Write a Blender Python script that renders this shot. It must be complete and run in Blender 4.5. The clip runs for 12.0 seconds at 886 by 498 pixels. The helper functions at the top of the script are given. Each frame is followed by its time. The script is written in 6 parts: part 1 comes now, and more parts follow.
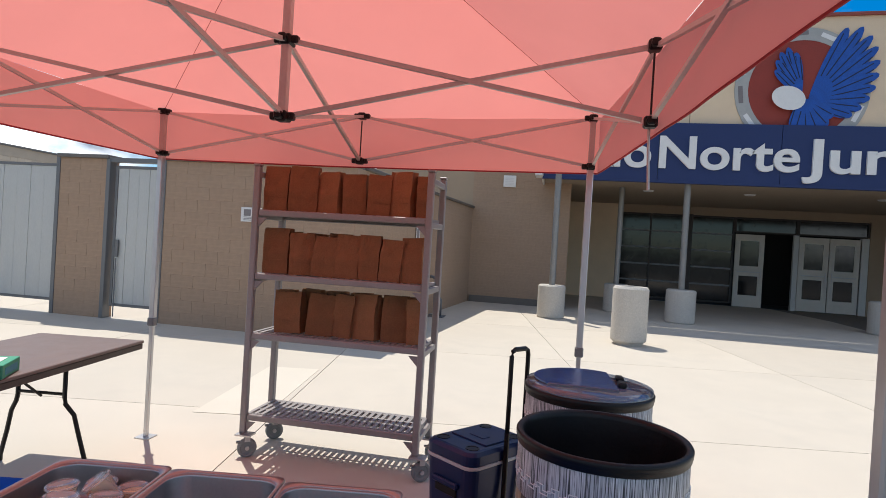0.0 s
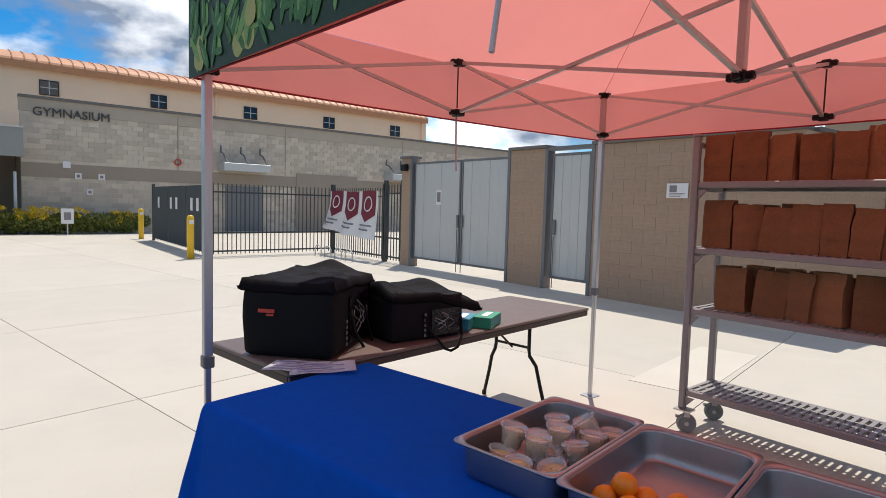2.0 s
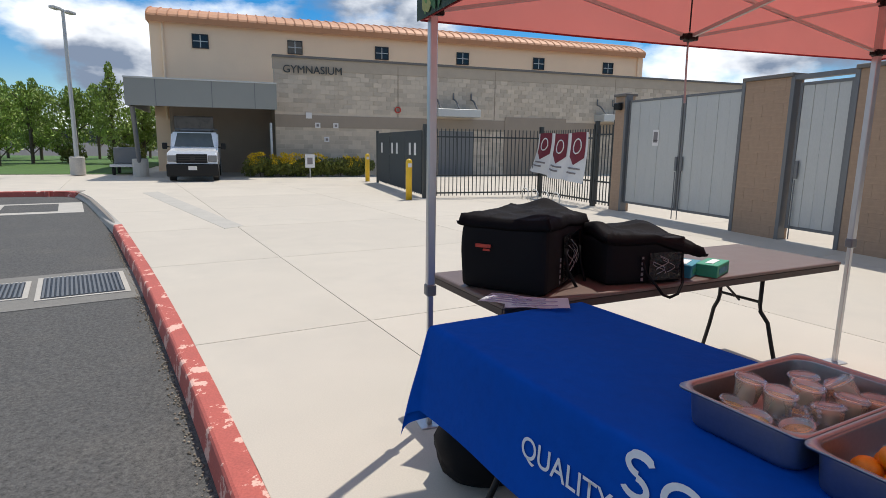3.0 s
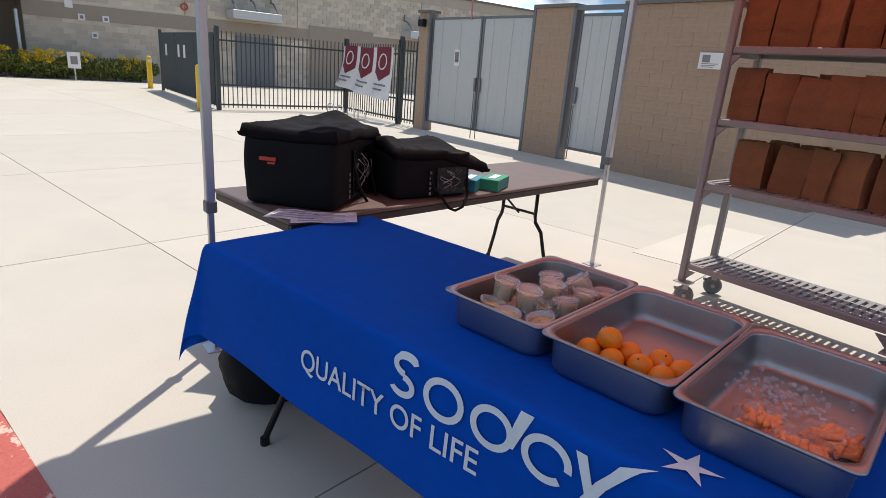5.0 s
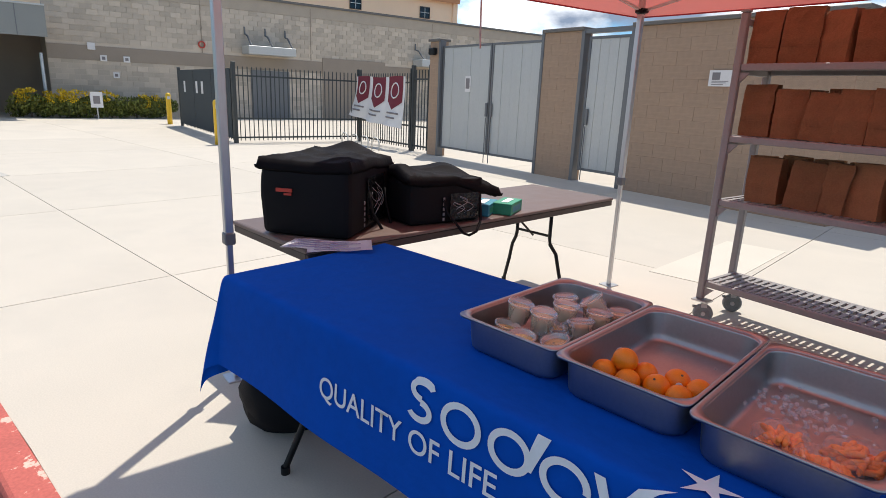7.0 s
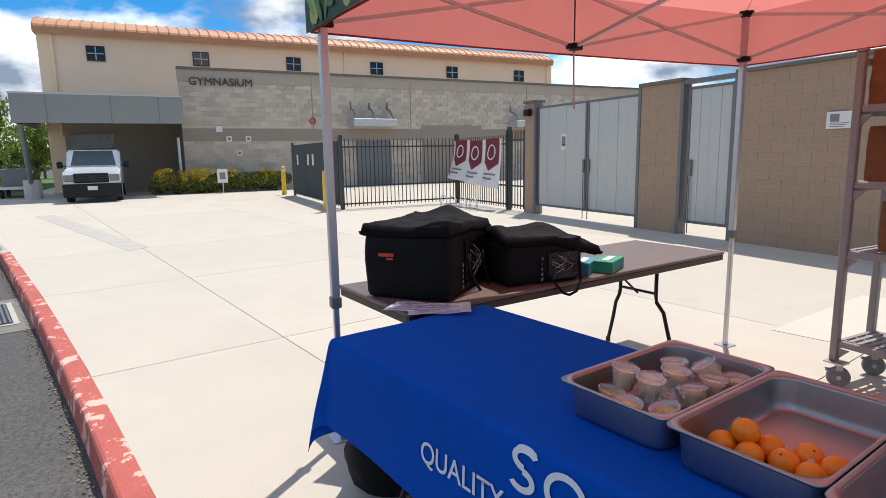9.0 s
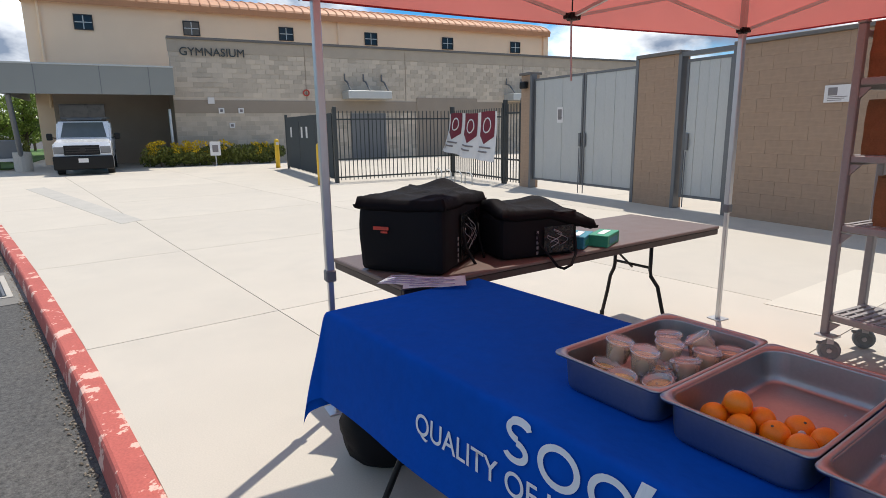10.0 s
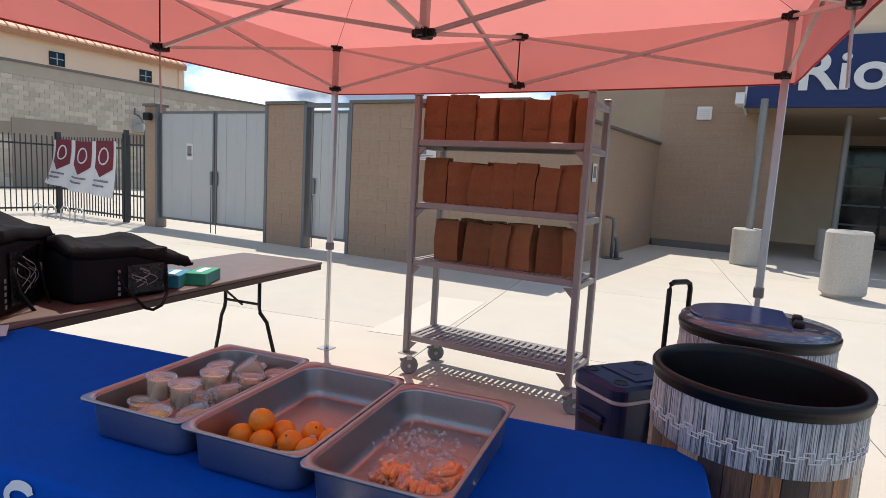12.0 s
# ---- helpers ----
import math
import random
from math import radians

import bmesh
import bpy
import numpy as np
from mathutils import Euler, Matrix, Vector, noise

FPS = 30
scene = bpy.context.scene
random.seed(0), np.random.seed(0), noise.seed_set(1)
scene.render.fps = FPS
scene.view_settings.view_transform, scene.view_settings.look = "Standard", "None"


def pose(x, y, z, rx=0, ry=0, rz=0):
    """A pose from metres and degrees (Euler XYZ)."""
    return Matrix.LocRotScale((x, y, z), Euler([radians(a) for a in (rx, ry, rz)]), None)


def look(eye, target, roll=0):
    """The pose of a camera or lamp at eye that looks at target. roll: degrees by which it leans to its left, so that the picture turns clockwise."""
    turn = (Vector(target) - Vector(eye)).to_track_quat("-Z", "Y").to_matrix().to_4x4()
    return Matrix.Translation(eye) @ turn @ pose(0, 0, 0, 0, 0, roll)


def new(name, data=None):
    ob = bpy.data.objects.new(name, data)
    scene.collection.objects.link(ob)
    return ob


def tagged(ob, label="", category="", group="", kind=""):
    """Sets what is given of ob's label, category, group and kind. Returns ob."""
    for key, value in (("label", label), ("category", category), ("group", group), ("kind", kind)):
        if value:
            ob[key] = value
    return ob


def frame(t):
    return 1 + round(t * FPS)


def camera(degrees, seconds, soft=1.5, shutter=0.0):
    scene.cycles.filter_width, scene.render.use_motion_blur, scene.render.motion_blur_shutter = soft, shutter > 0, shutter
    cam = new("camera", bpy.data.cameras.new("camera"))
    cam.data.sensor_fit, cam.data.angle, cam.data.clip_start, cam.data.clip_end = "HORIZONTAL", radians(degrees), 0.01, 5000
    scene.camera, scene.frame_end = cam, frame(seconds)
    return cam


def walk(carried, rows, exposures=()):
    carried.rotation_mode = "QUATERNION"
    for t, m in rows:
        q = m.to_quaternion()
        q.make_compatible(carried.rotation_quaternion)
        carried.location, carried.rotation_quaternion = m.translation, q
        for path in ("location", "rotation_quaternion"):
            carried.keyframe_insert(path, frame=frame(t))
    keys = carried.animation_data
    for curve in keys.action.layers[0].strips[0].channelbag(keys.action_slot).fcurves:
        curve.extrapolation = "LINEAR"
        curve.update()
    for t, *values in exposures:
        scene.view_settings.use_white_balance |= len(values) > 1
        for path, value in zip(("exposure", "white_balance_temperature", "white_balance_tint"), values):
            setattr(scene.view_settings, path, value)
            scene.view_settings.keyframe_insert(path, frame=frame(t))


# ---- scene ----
cam = camera(74.7, 12.0, soft=0.7)
PATH = [
    (0, (1.244, 0.918, 1.526), (0.856, 2.88, 1.51), 3.5),
    (0.5, (1.285, 0.928, 1.528), (1.01, 2.908, 1.574), 2.4),
    (1, (1.288, 0.93, 1.525), (0.676, 2.834, 1.511), 2.2),
    (1.5, (1.184, 0.861, 1.509), (0.105, 2.543, 1.427), 2.0),
    (2, (1.138, 0.81, 1.485), (-0.4, 2.08, 1.335), 1.6),
    (2.5, (1.123, 0.769, 1.481), (-0.678, 1.608, 1.256), 0.7),
    (3, (1.106, 0.77, 1.45), (-0.749, 1.43, 1.097), 0.8),
    (3.5, (1.124, 0.823, 1.448), (-0.626, 1.674, 0.983), 0.4),
    (3.7, (1.108, 0.852, 1.432), (-0.555, 1.85, 0.946), 1.8),
    (5.3, (1.138, 0.877, 1.425), (-0.341, 2.091, 0.844), 4.3),
    (5.5, (1.146, 0.875, 1.441), (-0.365, 2.091, 0.953), 3.9),
    (6, (1.161, 0.874, 1.456), (-0.355, 2.125, 1.091), 4.5),
    (6.5, (1.15, 0.882, 1.436), (-0.341, 2.105, 0.907), 4.1),
    (6.7, (1.15, 0.87, 1.435), (-0.36, 2.065, 0.893), 3.4),
    (8.3, (1.159, 0.882, 1.446), (-0.458, 1.989, 1.045), 1.5),
    (8.5, (1.158, 0.886, 1.446), (-0.463, 1.986, 1.041), 1.3),
    (9, (1.166, 0.867, 1.455), (-0.593, 1.763, 1.13), -1.0),
    (9.5, (1.149, 0.849, 1.456), (-0.67, 1.617, 1.139), -1.6),
    (10, (1.155, 0.873, 1.45), (-0.581, 1.775, 1.037), -0.8),
    (10.5, (1.198, 0.903, 1.462), (-0.382, 2.087, 1.143), 1.6),
    (11, (1.218, 0.928, 1.483), (-0.203, 2.3, 1.168), 1.5),
    (11.5, (1.318, 0.987, 1.465), (0.095, 2.54, 1.164), 1.6),
    (12, (1.39, 1.045, 1.434), (0.438, 2.786, 1.189), 3.3),
]
walk(cam, [(t, look(eye, target, roll)) for t, eye, target, roll in PATH], exposures=((0.0, 0.03), (1.0, -0.09), (2.0, -0.10), (3.0, -0.26), (3.6, -0.19), (5.5, 0.0), (6.5, 0.06), (8.5, 0.06), (9.5, -0.04), (10.0, -0.09), (11.0, -0.08), (12.0, 0.04)))

# ---------------------------------------------------------------- light
SUN_DIR = Vector((-0.30, 0.35, 1.0)).normalized()      # towards the sun
world = bpy.data.worlds.new("sky")
scene.world = world
world.use_nodes = True
wn, wl = world.node_tree.nodes, world.node_tree.links
wn.clear()
sky = wn.new("ShaderNodeTexSky")
sky.sky_type, sky.sun_disc = "NISHITA", False
sky.sun_elevation = math.asin(SUN_DIR.z)
sky.sun_rotation = math.atan2(SUN_DIR.x, SUN_DIR.y)
sky.air_density, sky.dust_density, sky.ozone_density = 1.0, 0.1, 5.0
tc = wn.new("ShaderNodeTexCoord")
flat = wn.new("ShaderNodeMapping")
flat.inputs["Scale"].default_value = (1.0, 1.0, 2.1)
flat.inputs["Location"].default_value = (1.7, 0.1, 0.6)
wl.new(tc.outputs["Generated"], flat.inputs["Vector"])
puff = wn.new("ShaderNodeTexNoise")
puff.inputs["Scale"].default_value, puff.inputs["Detail"].default_value, puff.inputs["Roughness"].default_value = 3.1, 9.0, 0.55
wl.new(flat.outputs["Vector"], puff.inputs["Vector"])
cover = wn.new("ShaderNodeValToRGB")
cover.color_ramp.elements[0].position, cover.color_ramp.elements[1].position = 0.455, 0.56
wl.new(puff.outputs["Fac"], cover.inputs["Fac"])
shade = wn.new("ShaderNodeTexNoise")
shade.inputs["Scale"].default_value, shade.inputs["Detail"].default_value = 6.0, 6.0
wl.new(flat.outputs["Vector"], shade.inputs["Vector"])
grey = wn.new("ShaderNodeValToRGB")
grey.color_ramp.elements[0].position, grey.color_ramp.elements[1].position = 0.43, 0.60
grey.color_ramp.elements[0].color, grey.color_ramp.elements[1].color = (2.3, 2.9, 4.0, 1), (11.5, 11.8, 12.2, 1)
wl.new(shade.outputs["Fac"], grey.inputs["Fac"])
blend = wn.new("ShaderNodeMix")
blend.data_type = "RGBA"
wl.new(cover.outputs["Color"], blend.inputs["Factor"])
rich = wn.new("ShaderNodeHueSaturation")
rich.inputs["Saturation"].default_value, rich.inputs["Value"].default_value = 1.45, 1.05
wl.new(sky.outputs["Color"], rich.inputs["Color"])
wl.new(rich.outputs["Color"], blend.inputs[6])
wl.new(grey.outputs["Color"], blend.inputs[7])
bg = wn.new("ShaderNodeBackground")
bg.inputs["Strength"].default_value = 0.125
wl.new(blend.outputs[2], bg.inputs["Color"])
wout = wn.new("ShaderNodeOutputWorld")
wl.new(bg.outputs["Background"], wout.inputs["Surface"])

sun = new("sun", bpy.data.lights.new("sun", "SUN"))
sun.data.energy, sun.data.angle, sun.data.color = 4.35, radians(0.55), (1.0, 0.95, 0.87)
sun.matrix_world = look(SUN_DIR * 60, (0, 0, 0))


# ---------------------------------------------------------------- materials
def mat(name, base, rough=0.7, metal=0.0, vary=0.12, scale=6.0, fine=70.0, bump=0.15, dist=0.004,
        stain=None, stain_amount=0.4, stain_scale=1.5, per_object=0.0, per_island=0.0, coat=0.0, spec=0.5, stretch=(1, 1, 1), edge=(0.5, 0.68)):
    """Principled surface with variation at two scales, an optional stain colour, and fine relief."""
    m = bpy.data.materials.new(name)
    m.use_nodes = True
    nt = m.node_tree
    n, l = nt.nodes, nt.links
    b = n["Principled BSDF"]
    b.inputs["Roughness"].default_value, b.inputs["Metallic"].default_value = rough, metal
    b.inputs["Coat Weight"].default_value = coat
    b.inputs["Specular IOR Level"].default_value = spec
    co = n.new("ShaderNodeTexCoord")
    mp = n.new("ShaderNodeMapping")
    mp.inputs["Scale"].default_value = stretch
    l.new(co.outputs["Object"], mp.inputs["Vector"])
    big, small = n.new("ShaderNodeTexNoise"), n.new("ShaderNodeTexNoise")
    for node, s, d in ((big, scale, 5.0), (small, fine, 3.0)):
        node.inputs["Scale"].default_value, node.inputs["Detail"].default_value = s, d
        l.new(mp.outputs["Vector"], node.inputs["Vector"])
    add = n.new("ShaderNodeMath")
    add.operation = "ADD"
    l.new(big.outputs["Fac"], add.inputs[0])
    l.new(small.outputs["Fac"], add.inputs[1])
    rng = n.new("ShaderNodeMapRange")
    rng.inputs["From Min"].default_value, rng.inputs["From Max"].default_value = 0.6, 1.4
    rng.inputs["To Min"].default_value, rng.inputs["To Max"].default_value = 1 - vary, 1 + vary
    l.new(add.outputs[0], rng.inputs["Value"])
    value = rng.outputs["Result"]
    for amount, kind in ((per_object, "ob"), (per_island, "is")):
        if amount:
            src = n.new("ShaderNodeObjectInfo").outputs["Random"] if kind == "ob" else n.new("ShaderNodeNewGeometry").outputs["Random Per Island"]
            r2 = n.new("ShaderNodeMapRange")
            r2.inputs["To Min"].default_value, r2.inputs["To Max"].default_value = 1 - amount, 1 + amount
            l.new(src, r2.inputs["Value"])
            mul = n.new("ShaderNodeMath")
            mul.operation = "MULTIPLY"
            l.new(value, mul.inputs[0])
            l.new(r2.outputs["Result"], mul.inputs[1])
            value = mul.outputs[0]
    colour = None
    if stain:
        sn = n.new("ShaderNodeTexNoise")
        sn.inputs["Scale"].default_value, sn.inputs["Detail"].default_value, sn.inputs["Roughness"].default_value = stain_scale, 7.0, 0.65
        l.new(mp.outputs["Vector"], sn.inputs["Vector"])
        rp = n.new("ShaderNodeMapRange")
        rp.inputs["From Min"].default_value, rp.inputs["From Max"].default_value = edge
        rp.inputs["To Max"].default_value = stain_amount
        l.new(sn.outputs["Fac"], rp.inputs["Value"])
        mx = n.new("ShaderNodeMix")
        mx.data_type = "RGBA"
        mx.inputs[6].default_value, mx.inputs[7].default_value = (*base, 1), (*stain, 1)
        l.new(rp.outputs["Result"], mx.inputs["Factor"])
        colour = mx.outputs[2]
    vm = n.new("ShaderNodeVectorMath")
    vm.operation = "SCALE"
    if colour:
        l.new(colour, vm.inputs[0])
    else:
        vm.inputs[0].default_value = base
    l.new(value, vm.inputs["Scale"])
    l.new(vm.outputs["Vector"], b.inputs["Base Color"])
    if bump:
        bp = n.new("ShaderNodeBump")
        bp.inputs["Strength"].default_value, bp.inputs["Distance"].default_value = bump, dist
        l.new(add.outputs[0], bp.inputs["Height"])
        l.new(bp.outputs["Normal"], b.inputs["Normal"])
    rr = n.new("ShaderNodeMapRange")
    rr.inputs["To Min"].default_value, rr.inputs["To Max"].default_value = max(rough - 0.1, 0.02), min(rough + 0.1, 1.0)
    l.new(big.outputs["Fac"], rr.inputs["Value"])
    l.new(rr.outputs["Result"], b.inputs["Roughness"])
    return m


def cloth_mat(name, base, through_amount, scale=900.0, vary=0.06):
    """Thin fabric that lets part of the light through."""
    m = bpy.data.materials.new(name)
    m.use_nodes = True
    n, l = m.node_tree.nodes, m.node_tree.links
    n.clear()
    out = n.new("ShaderNodeOutputMaterial")
    co = n.new("ShaderNodeTexCoord")
    nz = n.new("ShaderNodeTexNoise")
    nz.inputs["Scale"].default_value, nz.inputs["Detail"].default_value = 2.2, 6.0
    l.new(co.outputs["Object"], nz.inputs["Vector"])
    rg = n.new("ShaderNodeMapRange")
    rg.inputs["To Min"].default_value, rg.inputs["To Max"].default_value = 1 - vary, 1 + vary
    l.new(nz.outputs["Fac"], rg.inputs["Value"])
    vm = n.new("ShaderNodeVectorMath")
    vm.operation = "SCALE"
    vm.inputs[0].default_value = base
    l.new(rg.outputs["Result"], vm.inputs["Scale"])
    d, t, mx = n.new("ShaderNodeBsdfDiffuse"), n.new("ShaderNodeBsdfTranslucent"), n.new("ShaderNodeMixShader")
    wv = n.new("ShaderNodeTexNoise")
    wv.inputs["Scale"].default_value = 5.0
    bp = n.new("ShaderNodeBump")
    bp.inputs["Strength"].default_value, bp.inputs["Distance"].default_value = 0.25, 0.02
    l.new(co.outputs["Object"], wv.inputs["Vector"])
    l.new(wv.outputs["Fac"], bp.inputs["Height"])
    for s in (d, t):
        l.new(vm.outputs["Vector"], s.inputs["Color"])
        l.new(bp.outputs["Normal"], s.inputs["Normal"])
    mx.inputs[0].default_value = through_amount
    l.new(d.outputs[0], mx.inputs[1])
    l.new(t.outputs[0], mx.inputs[2])
    l.new(mx.outputs[0], out.inputs["Surface"])
    return m


def clear_mat(name, tint=(1, 1, 1), rough=0.05, amount=0.8, ior=1.4):
    """Clear plastic film or sheet: mostly see-through with real gloss."""
    m = bpy.data.materials.new(name)
    m.use_nodes = True
    n, l = m.node_tree.nodes, m.node_tree.links
    n.clear()
    out = n.new("ShaderNodeOutputMaterial")
    tr, gl, df = n.new("ShaderNodeBsdfTransparent"), n.new("ShaderNodeBsdfGlossy"), n.new("ShaderNodeBsdfDiffuse")
    tr.inputs["Color"].default_value = (*tint, 1)
    df.inputs["Color"].default_value = (*tint, 1)
    gl.inputs["Roughness"].default_value = rough
    a, b = n.new("ShaderNodeMixShader"), n.new("ShaderNodeMixShader")
    a.inputs[0].default_value = 1 - amount
    l.new(tr.outputs[0], a.inputs[1])
    l.new(df.outputs[0], a.inputs[2])
    fr = n.new("ShaderNodeLayerWeight")
    fr.inputs["Blend"].default_value = 0.5
    sc = n.new("ShaderNodeMapRange")
    sc.inputs["To Min"].default_value, sc.inputs["To Max"].default_value = 0.04, 0.5 * (ior - 0.9)
    l.new(fr.outputs["Facing"], sc.inputs["Value"])
    l.new(sc.outputs["Result"], b.inputs[0])
    l.new(a.outputs[0], b.inputs[1])
    l.new(gl.outputs[0], b.inputs[2])
    l.new(b.outputs[0], out.inputs["Surface"])
    return m


AWNING = mat("grey_awning_metal", (0.26, 0.265, 0.245), 0.45, 0.2, vary=0.06, scale=1)
CONCRETE = mat("pale_concrete", (0.545, 0.49, 0.41), 0.85, vary=0.09, scale=0.9, fine=130, bump=0.12, stain=(0.42, 0.39, 0.34), stain_amount=0.3, stain_scale=0.7, per_object=0.035)
NEW_CONCRETE = mat("fresh_concrete", (0.60, 0.545, 0.455), 0.85, vary=0.07, scale=1.5, fine=130, bump=0.1)
JOINT = mat("joint_filler", (0.24, 0.21, 0.18), 0.95, vary=0.2)
ASPHALT = mat("asphalt", (0.088, 0.085, 0.080), 0.9, vary=0.75, scale=38, fine=150, bump=0.7, dist=0.006, stain=(0.125, 0.115, 0.10), stain_amount=0.4, stain_scale=1.1)
APRON = mat("stained_apron_concrete", (0.20, 0.19, 0.17), 0.9, vary=0.2, scale=3)
KERB_RED = mat("worn_red_kerb_paint", (0.47, 0.11, 0.085), 0.8, vary=0.22, scale=5, fine=80, bump=0.4, stain=(0.72, 0.46, 0.37), stain_amount=0.9, stain_scale=5.0, edge=(0.555, 0.575))
KERB_GREY = mat("grey_kerb_concrete", (0.46, 0.43, 0.38), 0.9, vary=0.12, scale=3)
GRIT = mat("gravel_grit", (0.25, 0.21, 0.16), 0.95, vary=0.4, scale=30, per_island=0.4)
BLOCK = mat("tan_split_block", (0.375, 0.26, 0.178), 0.9, vary=0.16, scale=9, fine=60, bump=0.6, dist=0.006, per_object=0.02, stain=(0.29, 0.205, 0.14), stain_amount=0.45, stain_scale=3.0, stretch=(1, 1, 3))
BLOCK_CORE = mat("tan_mortar", (0.35, 0.24, 0.165), 0.95, vary=0.1, scale=4)
CAP = mat("dark_metal_coping", (0.16, 0.145, 0.13), 0.5, 0.3, vary=0.1)
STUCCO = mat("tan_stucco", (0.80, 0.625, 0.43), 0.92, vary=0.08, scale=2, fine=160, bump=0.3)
# darker copy of the tan stucco: the entrance's shade is put into its colour
STUCCO_SHADE = mat("shaded_tan_stucco", (0.37, 0.285, 0.20), 0.92, vary=0.08, scale=2, fine=160, bump=0.3)
GYM_CREAM = mat("cream_stucco", (0.96, 0.72, 0.50), 0.92, vary=0.06, scale=0.7, fine=60, bump=0.2)
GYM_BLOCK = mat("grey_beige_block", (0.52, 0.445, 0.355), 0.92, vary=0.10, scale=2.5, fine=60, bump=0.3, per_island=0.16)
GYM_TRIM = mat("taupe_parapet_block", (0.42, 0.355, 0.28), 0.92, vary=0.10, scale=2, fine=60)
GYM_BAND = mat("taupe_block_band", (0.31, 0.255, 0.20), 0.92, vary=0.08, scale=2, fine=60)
COPPER = mat("copper_brown_metal_roof", (0.55, 0.27, 0.14), 0.6, 0.05, vary=0.12, scale=1.5, fine=30)
BLUE_SIGN = mat("navy_painted_fascia", (0.008, 0.025, 0.115), 0.5, vary=0.1, scale=1.5, fine=40, bump=0.05)
WHITE_PAINT = mat("white_paint", (0.8, 0.79, 0.76), 0.5, vary=0.05, scale=8)
RED_TRIM = mat("rust_red_trim", (0.30, 0.07, 0.05), 0.6)
EMBLEM_RED = mat("brick_red_paint", (0.30, 0.045, 0.03), 0.7, vary=0.2, scale=2)
EMBLEM_BLUE = mat("royal_blue_paint", (0.008, 0.085, 0.40), 0.6, vary=0.3, scale=6)
EMBLEM_GREY = mat("stone_grey_paint", (0.42, 0.42, 0.40), 0.7)
MAP_LINE = mat("faded_map_line_paint", (0.42, 0.31, 0.20), 0.9)
DARK_GLASS = mat("dark_window_glass", (0.012, 0.013, 0.015), 0.06, vary=0.1, bump=0.0)
DARK_FRAME = mat("dark_bronze_frame", (0.035, 0.03, 0.028), 0.45, 0.4)
DOOR_WHITE = mat("off_white_door_paint", (0.62, 0.59, 0.53), 0.5, vary=0.06)
# near black: the darkness inside the hall is put into this colour
DARK_VOID = mat("hall_darkness", (0.03, 0.03, 0.03), 0.9)
GALV = mat("galvanised_sheet", (0.52, 0.525, 0.505), 0.55, 0.35, vary=0.07, scale=1.2, fine=25, bump=0.08, stain=(0.40, 0.42, 0.42), stain_amount=0.35, stain_scale=1.2, stretch=(3, 3, 0.7))
POLE_GREY = mat("weathered_galvanised_pole", (0.27, 0.265, 0.25), 0.55, 0.3, vary=0.15, scale=4, fine=40)
STEEL_GREY = mat("grey_painted_steel", (0.17, 0.175, 0.18), 0.5, 0.4, vary=0.08)
FENCE = mat("dark_fence_paint", (0.055, 0.062, 0.062), 0.5, 0.3, vary=0.15)
SCREEN = mat("green_black_screen", (0.045, 0.055, 0.058), 0.9, vary=0.2, scale=3)
YELLOW = mat("yellow_bollard_paint", (0.72, 0.45, 0.02), 0.45, vary=0.1)
MAROON = mat("maroon_print", (0.17, 0.018, 0.032), 0.7)
VINYL = mat("white_vinyl", (0.72, 0.70, 0.68), 0.5, vary=0.06)
INK = mat("grey_ink", (0.22, 0.2, 0.2), 0.8)
ALU = mat("brushed_aluminium", (0.56, 0.56, 0.57), 0.38, 0.85, vary=0.08, scale=3, fine=60, stretch=(1, 1, 0.2))
TRUSS = mat("grey_truss_tube", (0.52, 0.475, 0.455), 0.45, 0.4, vary=0.08)
BLACK_PLASTIC = mat("black_plastic", (0.008, 0.008, 0.0085), 0.38, spec=0.28, vary=0.2)
CANOPY_RED = cloth_mat("red_canopy_fabric", (0.83, 0.295, 0.255), 0.51)
HEM_RED = mat("dark_red_hem", (0.33, 0.015, 0.02), 0.8)
CLOTH_BLUE = mat("royal_blue_polyester", (0.0005, 0.075, 0.43), 0.9, spec=0.12, vary=0.09, scale=3, fine=22, bump=0.28, dist=0.012)
PRINT_WHITE = mat("white_cloth_print", (0.78, 0.79, 0.80), 0.7, vary=0.04)
STEEL = mat("brushed_stainless", (0.41, 0.40, 0.395), 0.38, 1.0, vary=0.08, scale=5, fine=120, bump=0.05, dist=0.001, stretch=(1, 1, 1))
ORANGE = mat("orange_peel", (0.93, 0.255, 0.007), 0.42, vary=0.08, scale=12, fine=380, bump=0.3, dist=0.0015, stain=(0.95, 0.30, 0.012), stain_amount=0.5, stain_scale=15)
CARROT = mat("carrot", (0.93, 0.29, 0.06), 0.5, vary=0.15, scale=30, fine=150, per_island=0.15)
CUP = clear_mat("cloudy_cup_plastic", (0.98, 0.97, 0.93), 0.10, 0.71)
FILM = clear_mat("clear_film", (0.97, 0.97, 0.97), 0.08, 0.97, 1.5)
CREAM_FOOD = mat("pale_fruit_puree", (0.93, 0.76, 0.46), 0.5, vary=0.2, scale=40, per_object=0.12)
PEACH_FOOD = mat("peach_pieces", (0.93, 0.58, 0.24), 0.45, vary=0.3, scale=60, fine=180)
YELLOW_FOOD = mat("yellow_fruit_pieces", (0.90, 0.66, 0.20), 0.45, vary=0.35, scale=70, fine=180)
ICE = clear_mat("ice", (0.95, 0.97, 0.98), 0.05, 0.85, 1.31)
TABLE_BROWN = mat("brown_laminate", (0.15, 0.105, 0.088), 0.42, vary=0.1, scale=9, fine=140, bump=0.06)
TABLE_EDGE = mat("dark_brown_edge", (0.06, 0.04, 0.034), 0.5)
